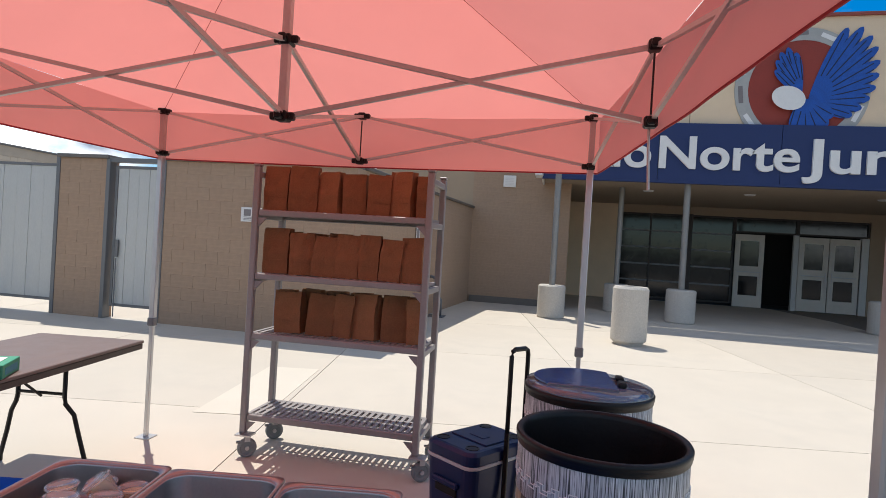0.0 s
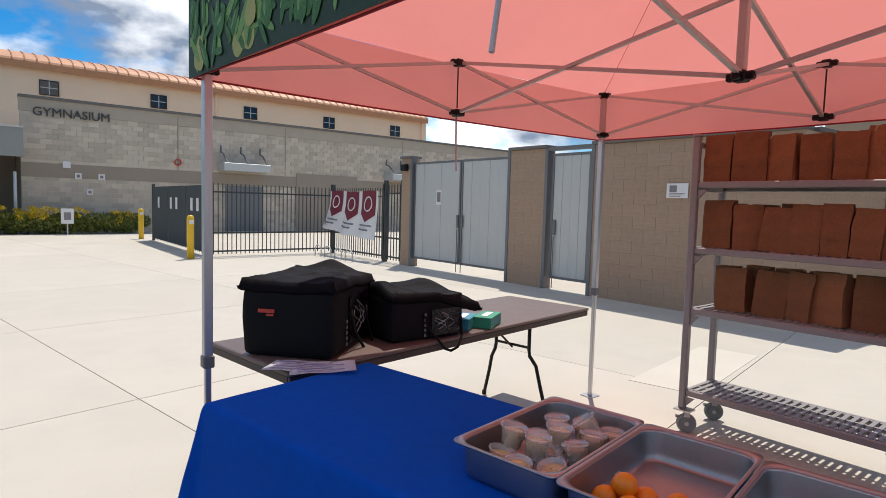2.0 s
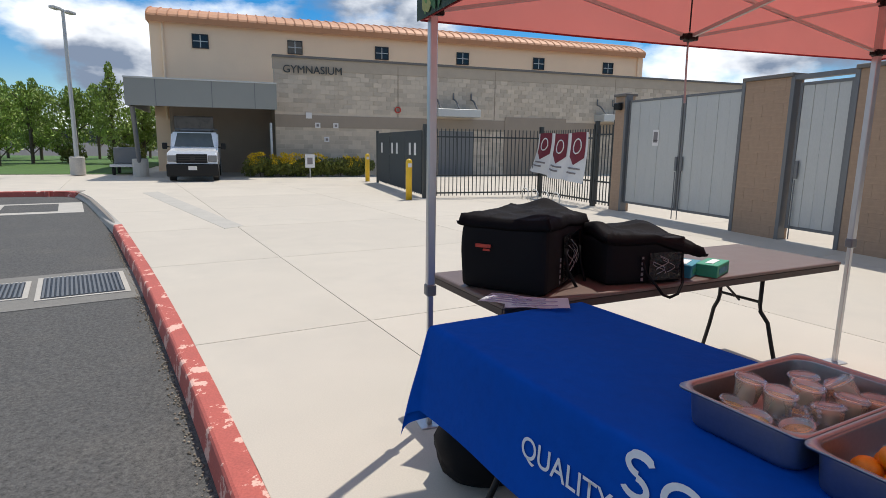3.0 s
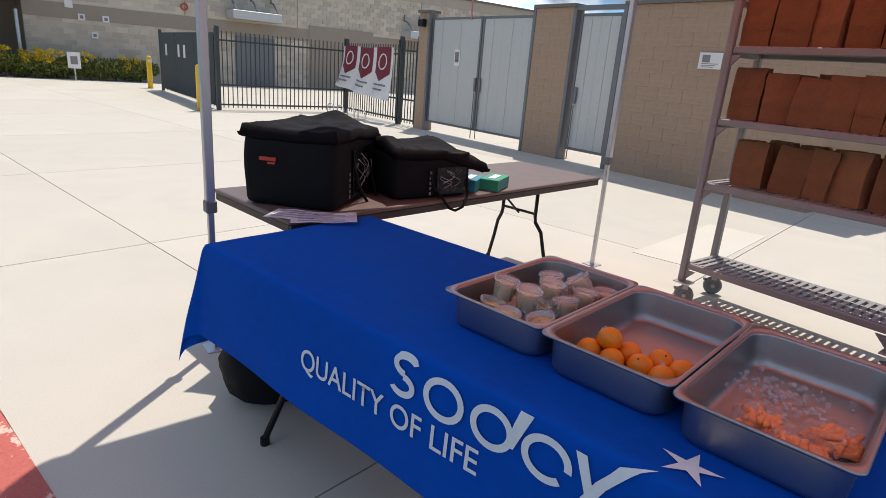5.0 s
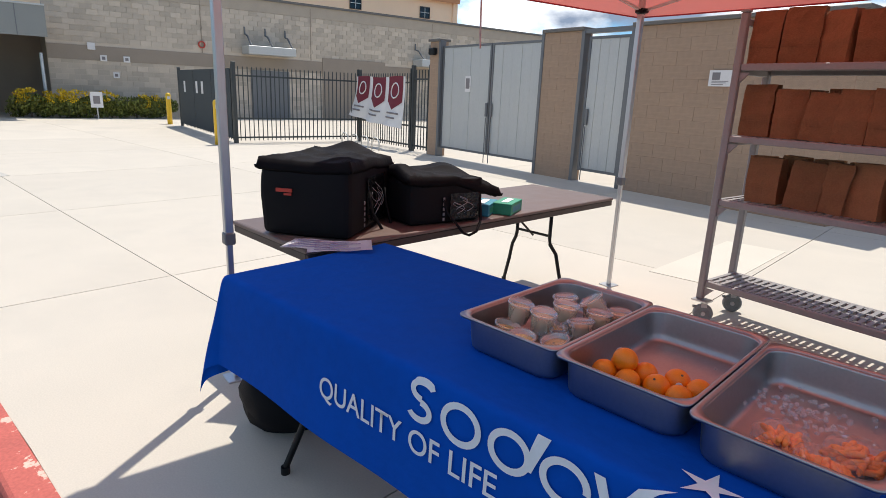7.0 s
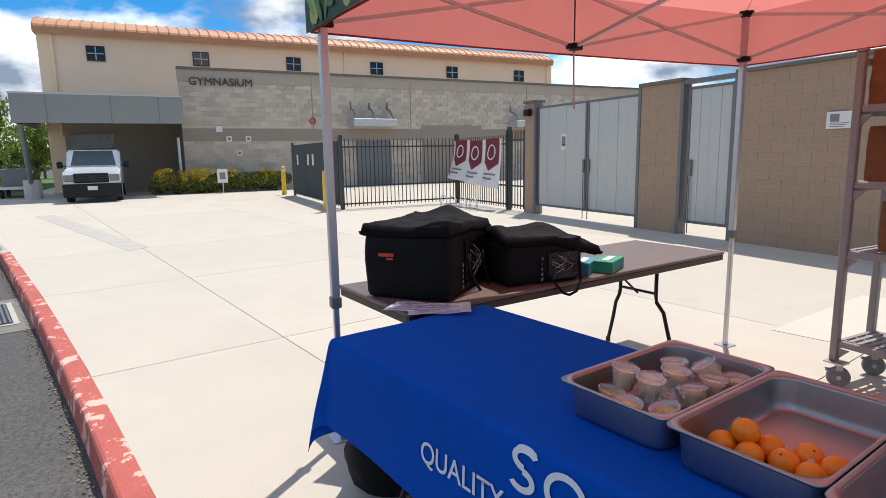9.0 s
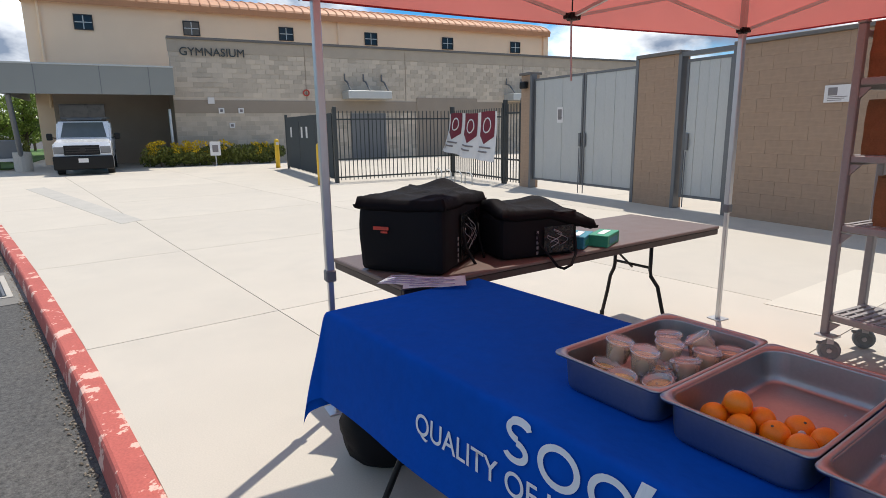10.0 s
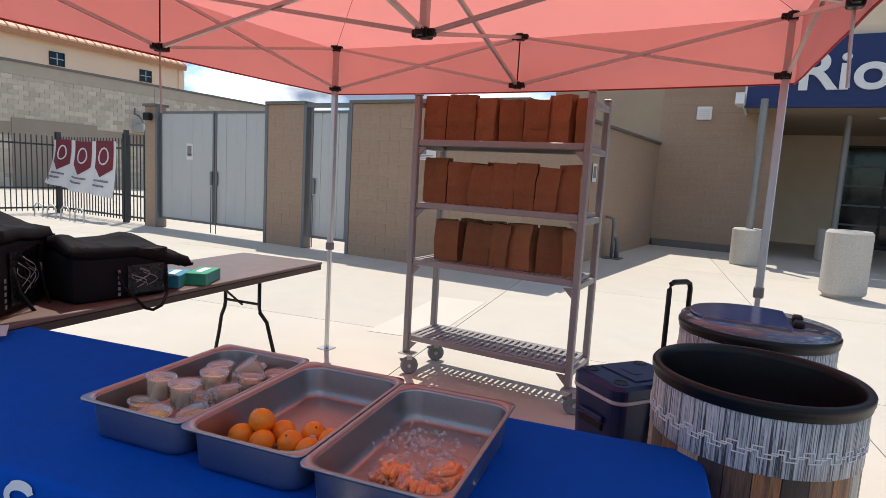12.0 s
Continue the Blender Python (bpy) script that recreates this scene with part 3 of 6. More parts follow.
def notice(x, y, z, wd, ht, label, turn=0, bars=3, tint=INK):
    n = thing("notice", pose(x, y, z, 0, 0, turn), label, "sign")
    part("plate", B(-wd / 2, -0.006, -ht / 2, wd / 2, 0.0, ht / 2), VINYL, n)
    part("symbol", B(-wd * 0.36, -0.009, ht * (-0.1 if bars == 3 else -0.3), -wd * 0.02 if bars == 3 else wd * 0.3, -0.0061, ht * 0.36), tint, n)
    for k in range(bars):
        part("text_bar", B(-wd * 0.36, -0.009, -ht * (0.2 + 0.1 * k), wd * (0.36 - 0.1 * k), -0.0061, -ht * (0.16 + 0.1 * k)), INK, n)


notice(-9.14, WALL_Y + 0.06, 1.66, 0.19, 0.33, "small white paper notice taped to the gate", bars=1)
notice(-3.38, WALL_Y - 0.025, 1.80, 0.34, 0.22, "white restroom sign on the block wall")
notice(-1.475, 12.04, 1.68, 0.22, 0.34, "small sign plate on the side wall", turn=85.8, bars=1)
tap = thing("standpipe", pose(-1.22, 12.9, 0), "grey metal standpipe with valve by the wall", "standpipe")
bm = bmesh.new()
path_tube(bm, [(0, 0, 0), (0, 0, 0.7), (-0.02, 0, 0.8), (-0.1, 0, 0.83), (-0.17, 0, 0.83)], 0.03)
part("pipe", bm, STEEL_GREY, tap, smooth=True)
bm = bmesh.new()
path_tube(bm, [(0.09, 0.05, 0), (0.09, 0.05, 0.35), (0.04, 0.02, 0.42)], 0.045)
part("valve_body", bm, STEEL_GREY, tap, smooth=True)
part("foot_plate", B(-0.16, -0.16, 0.0, 0.2, 0.2, 0.02), STEEL_GREY, tap)

# ---------------------------------------------------------------- entrance building
main_wall = thing("wall_entrance_side", Matrix(), "tan block wall beside the entrance", "wall", kind="structure")
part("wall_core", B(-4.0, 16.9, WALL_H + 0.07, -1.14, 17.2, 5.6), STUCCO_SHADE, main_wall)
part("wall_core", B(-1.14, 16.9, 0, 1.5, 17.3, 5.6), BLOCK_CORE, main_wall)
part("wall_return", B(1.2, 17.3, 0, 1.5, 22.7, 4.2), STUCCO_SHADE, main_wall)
part("base_course", B(-1.10, 16.855, 0, 1.52, 16.895, 0.18), CAP, main_wall)
block_face(main_wall, pose(-1.16, 16.9, 0.18), 2.66, 3.6, BLOCK, "tan", limit=150)
vent = thing("wall_vent", pose(-0.16, 16.87, 3.36), "small white square vent on the block wall", "vent")
part("frame", B(-0.17, -0.03, -0.16, 0.17, 0.0, 0.16, bevel=0.01), WHITE_PAINT, vent)
for k in range(5):
    part("slat", B(-0.12, -0.042, -0.11 + k * 0.045, 0.12, -0.03, -0.085 + k * 0.045), VINYL, vent)

FASCIA_Y = 15.5
fascia = thing("entrance_fascia", pose(0.78, FASCIA_Y - 0.10, 0), "navy blue entrance fascia with raised white letters", "fascia", kind="structure")
xs = 0.0
while xs < 15.9:
    part("panel", B(xs + 0.006, 0, 3.36, xs + 2.66 - 0.006, 0.139, 4.72), BLUE_SIGN, fascia)
    xs += 2.66
part("bottom_trim", B(-0.02, -0.03, 3.30, 16.0, 0.12, 3.357), BLUE_SIGN, fascia)
part("end_return", B(-0.04, 0.121, 3.30, 0.0, 7.0, 4.72), WHITE_PAINT, fascia)
for text, x0, wd in (("Rio", 0.87, 1.55), ("Norte", 2.60, 3.03), ("Junior", 5.88, 3.75)):
    letters("letters", text, 1.06, WHITE_PAINT, fascia, pose(x0, -0.012, 3.66, 90, 0, 0), extrude=0.05, bold=0.02, width=wd, label="raised white letters reading " + text)
parapet = thing("entrance_parapet", Matrix(), "tan stucco parapet with painted map lines", "parapet", kind="structure")
bm = bmesh.new()
top = [(0.78 + 0.5 * k, 6.75 + 0.5 * math.sin(math.pi * (k / 32.0)) ** 0.8) for k in range(33)]
poly(bm, [(0.78, FASCIA_Y + 0.04, 4.72), (16.78, FASCIA_Y + 0.04, 4.72)] + [(x, FASCIA_Y + 0.04, z) for x, z in reversed(top)], Vector((0, 0.3, 0)))
part("parapet_wall", bm, STUCCO, parapet)
bm = bmesh.new()
for (xa, za), (xb, zb2) in zip(top, top[1:]):
    poly(bm, [(xa, FASCIA_Y - 0.03, za), (xb, FASCIA_Y - 0.03, zb2), (xb, FASCIA_Y - 0.03, zb2 + 0.07), (xa, FASCIA_Y - 0.03, za + 0.07)], Vector((0, 0.42, 0)))
part("coping", bm, RED_TRIM, parapet)
for x in (4.1, 8.75, 12.6):
    part("groove", B(x, FASCIA_Y + 0.03, 4.73, x + 0.02, FASCIA_Y + 0.039, 6.9), MAP_LINE, parapet)
for pts in (((3.6, 5.1), (4.2, 5.7), (4.5, 5.6), (4.9, 6.3)), ((8.2, 6.0), (8.9, 6.1), (9.4, 5.8), (10.4, 5.9)), ((8.9, 6.15), (9.1, 6.6), (9.5, 6.5))):
    bm = bmesh.new()
    path_tube(bm, [(x, FASCIA_Y + 0.038, z) for x, z in pts], 0.014, 5)
    part("painted_line", bm, MAP_LINE, parapet)
for x0, wd in ((3.9, 0.95), (8.3, 0.9)):
    for k in range(5):
        part("text_bar", B(x0 + k * wd / 5, FASCIA_Y + 0.028, 5.55, x0 + k * wd / 5 + wd / 8, FASCIA_Y + 0.039, 5.68), MAP_LINE, parapet)
emblem = thing("wall_emblem", pose(6.47, FASCIA_Y + 0.04, 5.56, 90, 0, 0), "round painted emblem, brick red disc in a grey ring", "emblem")
part("ring", lathe([(1.13, 0.0), (1.13, 0.03), (1.42, 0.03), (1.42, 0.0)], 48), EMBLEM_GREY, emblem)
part("disc", lathe([(0.0, 0.02), (1.129, 0.02), (1.129, 0.0)], 48), EMBLEM_RED, emblem)
for k in range(12):
    a = k * math.tau / 12 + 0.1
    bm = bmesh.new()
    box(bm, -0.2, -0.05, 0.0301, 0.2, 0.05, 0.034, m=pose(1.29 * math.cos(a), 1.29 * math.sin(a), 0, 0, 0, math.degrees(a) + 90))
    part("ring_mark", bm, WHITE_PAINT if k % 3 else INK, emblem)
EMBLEM_DARK = mat("dark_navy_paint", (0.004, 0.014, 0.05), 0.6)
k = 0
for ox, oz, wd, rays in ((0.15, -0.30, 0.17, ((67, 1.85), (59, 2.0), (51, 1.95), (43, 1.85), (34, 1.7), (25, 1.55), (15, 1.4), (5, 1.25), (-6, 1.1), (-18, 0.95))),
                         (-0.02, -0.15, 0.13, ((99, 1.0), (107, 1.15), (116, 1.1), (125, 0.98), (135, 0.82))),
                         (0.02, -0.25, 0.20, ((-30, 0.75), (-48, 0.8), (-66, 0.85), (-84, 0.85), (-102, 0.75)))):
    for ang, ln in rays:
        bm = bmesh.new()
        poly(bm, [(ln * (0.5 + 0.5 * math.cos(t)), wd * math.sin(t) * (0.75 + 0.25 * math.cos(t)), 0) for t in [q * math.tau / 20 for q in range(20)]], Vector((0, 0, 0.0025)))
        shape_ = part("painted_shape", bm, EMBLEM_BLUE, emblem, at=pose(ox, oz, 0.036 + 0.0032 * k, 0, 0, ang))
        for q in (-0.55, 0.15):
            part("painted_stroke", B(ln * 0.35, q * wd - 0.012, 0.0026, ln * (0.93 - 0.1 * abs(q)), q * wd + 0.012, 0.0031), EMBLEM_DARK, shape_)
        k += 1
bm = bmesh.new()
poly(bm, [(0.36 * math.cos(t), 0.27 * math.sin(t), 0) for t in [q * math.tau / 24 for q in range(24)]], Vector((0, 0, 0.004)))
part("painted_shape", bm, WHITE_PAINT, emblem, at=pose(-0.29, -0.22, 0.125, 0, 0, -15))

# soffit and header below take the stucco with shade painted in
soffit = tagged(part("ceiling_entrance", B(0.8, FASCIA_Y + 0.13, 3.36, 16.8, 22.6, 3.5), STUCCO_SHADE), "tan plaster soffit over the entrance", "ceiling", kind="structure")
for x, y in ((3.6, 17.8), (6.2, 17.8), (9.4, 17.8)):
    tagged(part("ceiling_light", lathe([(0, 3.33), (0.12, 3.33), (0.15, 3.36)], 20), VINYL, at=pose(x, y, 0)), "round recessed light in the soffit", "light", "soffit lights")

front = thing("wall_entrance", Matrix(), "tan entrance wall with dark glazed front", "wall", kind="structure")
GY = 22.4
part("wall_panel", B(1.5, GY, 0, 3.25, GY + 0.2, 3.36), STUCCO, front)
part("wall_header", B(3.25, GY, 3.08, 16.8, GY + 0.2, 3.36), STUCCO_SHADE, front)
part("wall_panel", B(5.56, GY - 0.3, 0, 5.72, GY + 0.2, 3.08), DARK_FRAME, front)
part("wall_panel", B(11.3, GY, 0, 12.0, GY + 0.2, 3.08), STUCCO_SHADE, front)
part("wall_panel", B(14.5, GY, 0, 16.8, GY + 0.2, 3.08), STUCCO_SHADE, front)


def glazing(x0, x1, z0, z1, cols, rows, label):
    w_ = thing("window", pose(x0, GY, 0), label, "window", group="entrance glazing", kind="structure")
    cw, rh, f = (x1 - x0) / cols, (z1 - z0) / rows, 0.028
    for i in range(cols + 1):
        part("frame", B(i * cw - f, 0.02, z0, i * cw + f, 0.12, z1), DARK_FRAME, w_)
    for j in range(rows + 1):
        for i in range(cols):
            part("frame", B(i * cw + f + 0.001, 0.025, z0 + j * rh - f, (i + 1) * cw - f - 0.001, 0.115, z0 + j * rh + f), STEEL_GREY if 0 < j < rows else DARK_FRAME, w_)
    for i in range(cols):
        for j in range(rows):
            part("pane", B(i * cw + f, 0.06, z0 + j * rh + f, (i + 1) * cw - f, 0.075, z0 + (j + 1) * rh - f), DARK_GLASS, w_)


glazing(3.29, 5.52, 0.12, 3.05, 2, 5, "dark glazed window with thin metal bars")
glazing(5.76, 7.12, 0.12, 3.05, 1, 5, "dark narrow window with thin metal bars")
glazing(7.18, 9.10, 2.58, 3.05, 1, 1, "dark transom window over the doors")
glazing(9.16, 11.26, 2.58, 3.05, 1, 1, "dark transom window over the doors")
glazing(12.03, 14.47, 0.12, 3.05, 2, 5, "dark glazed window with thin metal bars")


def entry_door(x0, x1, hinge_left, label):
    d = thing("door", pose(x0, GY + 0.02, 0), label, "door", group="entrance doors", kind="structure")
    wd, f = x1 - x0, 0.16
    part("stile", B(0, 0, 0.02, f, 0.05, 2.5), DOOR_WHITE, d)
    part("stile", B(wd - f, 0, 0.02, wd, 0.05, 2.5), DOOR_WHITE, d)
    for z0, z1 in ((0.02, 0.42), (1.08, 1.42), (2.28, 2.5)):
        part("rail", B(f + 0.001, 0, z0, wd - f - 0.001, 0.05, z1), DOOR_WHITE, d)
    for z0, z1 in ((0.42, 1.08), (1.42, 2.28)):
        part("pane", B(f, 0.02, z0, wd - f, 0.03, z1), DARK_GLASS, d)
    hx = wd - 0.08 if hinge_left else 0.08
    part("handle", T((hx, -0.05, 1.05), (hx, -0.05, 1.35), 0.014), ALU, d)
    part("push_bar", T((0.08, -0.04, 1.22), (wd - 0.08, -0.04, 1.22), 0.018), ALU, d)


entry_door(7.20, 8.12, True, "off-white entrance door with two glass panes, closed")
entry_door(9.20, 10.10, True, "off-white double door leaf with two glass panes")
entry_door(10.13, 11.03, False, "off-white double door leaf with two glass panes")
part("jamb", B(9.02, GY - 0.01, 0, 9.17, GY + 0.12, 2.55), GALV, front)
part("jamb", B(11.06, GY - 0.01, 0, 11.28, GY + 0.12, 2.55), GALV, front)
# added sheets whose black stands for the dark hall beyond the opening
part("hall_dark_sheet", B(3.0, GY + 2.2, 0, 16.8, GY + 2.3, 3.5), DARK_VOID, front, "near-black sheets standing for the unlit hall behind the doors")
part("hall_dark_sheet", B(2.8, GY + 0.21, 3.4, 16.8, GY + 2.2, 3.5), DARK_VOID, front)
part("hall_dark_sheet", B(3.0, GY + 0.21, -0.005, 16.8, GY + 2.2, 0.008), DARK_VOID, front)
part("end_wall", B(16.8, FASCIA_Y, 0, 17.1, GY + 2.3, 6.6), STUCCO, front)


def column(x, y, r, h, base_r, label):
    c = thing("entrance_column", pose(x, y, 0), label, "column", "entrance columns", kind="structure")
    part("pedestal", lathe([(0, 0), (base_r - 0.02, 0), (base_r, 0.03), (base_r, h - 0.03), (base_r - 0.03, h), (0, h)], 32), PEBBLE, c, smooth=False)
    part("pole", lathe([(r, h), (r, 3.35)], 16), POLE_GREY, c, smooth=True)


column(1.16, 14.5, 0.07, 0.75, 0.31, "galvanised pole on a round concrete pedestal")
column(4.19, 15.65, 0.075, 0.79, 0.34, "galvanised pole on a round concrete pedestal")
column(2.84, 17.2, 0.07, 0.75, 0.32, "galvanised pole on a round concrete pedestal")
column(9.0, 16.6, 0.075, 0.79, 0.34, "galvanised pole on a round concrete pedestal")
tagged(part("fascia_bracket", B(0.60, 14.9, 3.32, 0.77, FASCIA_Y - 0.001, 3.55), WHITE_PAINT), "white end of the entrance roof edge", "trim", kind="structure")
bin_ = thing("concrete_litter_bin", pose(2.52, 11.36, 0), "round pebbled concrete litter bin on the paving", "litter bin")
part("body", lathe([(0, 0.03), (0.25, 0.03), (0.26, 0.05), (0.29, 0.07), (0.30, 0.10), (0.30, 0.96), (0.27, 1.0), (0.2, 1.0), (0.19, 0.96), (0, 0.96)], 36), PEBBLE, bin_)
part("foot", lathe([(0, 0), (0.24, 0), (0.24, 0.031), (0, 0.031)], 36), KERB_GREY, bin_)

# ---------------------------------------------------------------- gymnasium
gym = thing("gymnasium_building", Matrix(), "cream and grey block gymnasium with a copper metal roof", "building")
HX, LX = -30.3, -26.0
part("upper_wall", B(HX - 14, -2.75, 0, HX, 25.0, 6.95), GYM_CREAM, gym, "cream stucco upper wall")
bm = bmesh.new()
prof = [(0.30, 6.90), (0.36, 7.16), (0.30, 7.26), (0.0, 7.44), (-0.6, 7.64), (-1.8, 7.92), (-6.0, 8.4), (-14.0, 8.6), (-14.0, 6.95), (-0.01, 6.95)]
poly(bm, [(HX + a, -2.84, z) for a, z in prof], Vector((0, 27.75, 0)))
part("roof", bm, COPPER, gym, "copper brown standing seam roof")
for k in range(63):
    y = -2.8 + k * 0.445
    bm = bmesh.new()
    path_tube(bm, [(HX + a, y, z + 0.02) for a, z in prof[1:7]], 0.028, 4)
    part("roof_seam", bm, COPPER, gym)
for y in (-2.2, 11.1, 24.6):
    part("downpipe", T((HX + 0.07, y, 2.5), (HX + 0.07, y, 6.95), 0.06, 8), GYM_CREAM, gym)
for k, y in enumerate((-0.56, 3.86, 8.34, 12.94, 17.69, 22.45)):
    wnd = part("window", B(HX - 0.05, y - 0.35, 5.88, HX + 0.02, y + 0.35, 6.48), DARK_GLASS, gym)
    part("frame", B(HX + 0.021, y - 0.37, 5.85, HX + 0.05, y - 0.33, 6.51), DARK_FRAME, wnd)
    part("frame", B(HX + 0.021, y + 0.33, 5.85, HX + 0.05, y + 0.37, 6.51), DARK_FRAME, wnd)
    for z, m_ in ((5.85, DARK_FRAME), (6.16, GALV), (6.47, DARK_FRAME)):
        part("frame", B(HX + 0.021, y - 0.329, z, HX + 0.05, y + 0.329, z + 0.04), m_, wnd)
    part("mullion", B(HX + 0.022, y - 0.02, 5.891, HX + 0.052, y + 0.02, 6.159), GALV, wnd)
    part("mullion", B(HX + 0.022, y - 0.02, 6.201, HX + 0.052, y + 0.02, 6.469), GALV, wnd)
part("lower_wall", B(LX - 0.3, 2.5, 0, LX, 33.0, 5.15), GYM_BLOCK, gym, "grey beige concrete block wall")
part("low_roof", B(HX + 0.01, 2.5, 3.3, LX - 0.301, 33.0, 3.6), GYM_BAND, gym)
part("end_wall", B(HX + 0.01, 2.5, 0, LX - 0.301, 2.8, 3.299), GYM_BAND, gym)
part("parapet_cap", B(LX - 0.36, 2.46, 5.10, LX + 0.10, 33.1, 5.2), CAP, gym)
part("block_band", B(LX, 2.45, 4.60, LX + 0.03, 33.0, 5.099), GYM_TRIM, gym, "taupe block band under the coping")
part("block_band", B(LX, 2.5, 2.14, LX + 0.035, 33.0, 2.68), GYM_BAND, gym, "taupe block band")
bm = bmesh.new()
random.seed(5)
for r in range(23):
    z = r * 0.2
    if 2.1 < z < 2.65:
        continue
    y = 2.5 - (0.2 if r % 2 else 0)
    while y < 29.0:
        y0, y1 = max(y, 2.5), min(y + 0.4, 29.0)
        d = 0.014 + random.uniform(-0.0025, 0.0025)
        vs = [(LX + d, y0 + 0.006, z + 0.006), (LX + d, y1 - 0.006, z + 0.006), (LX + d, y1 - 0.006, z + 0.194), (LX + d, y0 + 0.006, z + 0.194)]
        if y1 - y0 > 0.05:
            bv = [bm.verts.new(v) for v in vs] + [bm.verts.new((LX - 0.01, v[1], v[2])) for v in vs]
            for q in ((0, 1, 2, 3), (0, 4, 5, 1), (1, 5, 6, 2), (2, 6, 7, 3), (3, 7, 4, 0)):
                bm.faces.new([bv[i] for i in q])
        y += 0.4
part("blockwork", bm, GYM_BLOCK, gym)["kind"] = "stuff"
for y in (8.05, 13.0, 20.0):
    part("control_joint", B(LX + 0.03, y, 2.7, LX + 0.04, y + 0.03, 5.0), GYM_BAND, gym)
letters("letters", "GYMNASIUM", 0.46, FENCE, gym, pose(LX + 0.06, 2.88, 4.47, 90, 0, 90), extrude=0.03, bold=0.0, width=2.55, label="dark raised letters reading GYMNASIUM")
part("roller_door", B(LX + 0.03, 13.6, 0, LX + 0.06, 17.1, 2.86), GYM_BAND, gym, "brown roller door")
dr = part("door", B(LX + 0.03, 10.1, 0, LX + 0.07, 11.9, 2.12), STEEL_GREY, gym, "grey steel double door")
part("door_gap", B(LX + 0.071, 10.99, 0.02, LX + 0.076, 11.01, 2.1), BLACK_PLASTIC, dr)
for nm, y, z, s in (("wall_box", 3.95, 2.66, 0.13), ("wall_plate", 4.33, 2.24, 0.115), ("wall_plate", 5.14, 2.24, 0.115), ("wall_plate", 4.72, 1.62, 0.11)):
    o = part(nm, B(LX + 0.036, y - s, z - s, LX + 0.08, y + s, z + s), VINYL, gym)
    if nm == "wall_plate":
        part("symbol", B(LX + 0.081, y - s * 0.5, z - s * 0.5, LX + 0.085, y + s * 0.5, z + s * 0.5), INK, o)
part("alarm_bell", lathe([(0.10, 0), (0.15, 0.0), (0.15, 0.06), (0.10, 0.06)], 20), mat("signal_red", (0.5, 0.05, 0.03), 0.5), gym, "round red alarm bell ring", at=pose(LX + 0.03, 8.05, 3.03, 0, 90, 0))
for y0, y1 in ((9.75, 11.9), (18.8, 21.0)):
    aw = part("metal_hood", B(LX + 0.03, y0, 2.76, LX + 0.95, y1, 3.12, bevel=0.02), GALV, gym, "galvanised hood with bent supports")
    for k in range(3):
        y = y0 + 0.15 + k * (y1 - y0 - 0.3) / 2
        bm = bmesh.new()
        path_tube(bm, [(LX + 0.9, y, 3.12), (LX + 0.35, y, 3.55), (LX + 0.05, y, 3.62), (LX + 0.05, y, 3.92)], 0.04, 6)
        part("hood_support", bm, STEEL_GREY, aw)
# entrance canopy over the drive
AX = -24.0
part("awning_fascia", B(AX - 0.1, -3.05, 2.77, AX, 2.46, 3.77), AWNING, gym, "grey metal awning fascia")
part("awning_lip", B(AX - 0.12, -3.07, 3.771, AX + 0.03, 2.47, 3.83), GALV, gym)
part("awning_roof", B(HX, -3.05, 3.45, AX - 0.101, 2.46, 3.73), STEEL_GREY, gym)
for y in (-2.0, 0.0, 1.6):
    part("panel_joint", B(AX + 0.001, y, 2.77, AX + 0.006, y + 0.03, 3.77), STEEL_GREY, gym)
part("awning_return", B(HX, -3.04, 2.77, AX - 0.102, -2.94, 3.44), AWNING, gym)
# the darker band taupe puts the awning's shade into this wall's colour
part("shaded_wall", B(HX + 0.01, -2.0, 0, -29.0, 2.49, 3.44), GYM_BAND, gym, "wall under the awning, brown with its shade in the colour")
part("shaded_window", B(-28.99, -1.83, 1.8, -28.95, -0.14, 2.6), DARK_GLASS, gym)
part("awning_column", T((-25.6, -2.9, 0), (-24.6, -2.9, 2.78), 0.09, 12), STEEL_GREY, gym)
part("column_base", lathe([(0, 0), (0.3, 0), (0.3, 0.72), (0, 0.75)], 16), PEBBLE, gym, at=pose(-25.6, -2.9, 0))
part("downspout", T((-25.9, 2.3, 0), (-25.9, 2.3, 2.3), 0.06, 8), ALU, gym)


# ---------------------------------------------------------------- canopy tent
random.seed(11)
FL, BL, BR, FR = Vector((-1.60, 1.667, 0)), Vector((-1.60, 4.635, 0)), Vector((1.41, 4.62, 0)), Vector((1.722, 1.85, 0))
ZT, ZB, PEAK = 2.36, 2.06, 3.12
HUB = Vector((0.08, 3.17, 0))
MID = {"L": (FL + BL) / 2, "B": (BL + BR) / 2, "R": (BR + FR) / 2 + Vector((0.0, 0.06, 0)), "F": (FR + FL) / 2}
tent = thing("canopy_tent", Matrix(), "red pop-up canopy tent on grey folding metal legs", "canopy tent")


def up(p, z):
    return Vector((p.x, p.y, z))


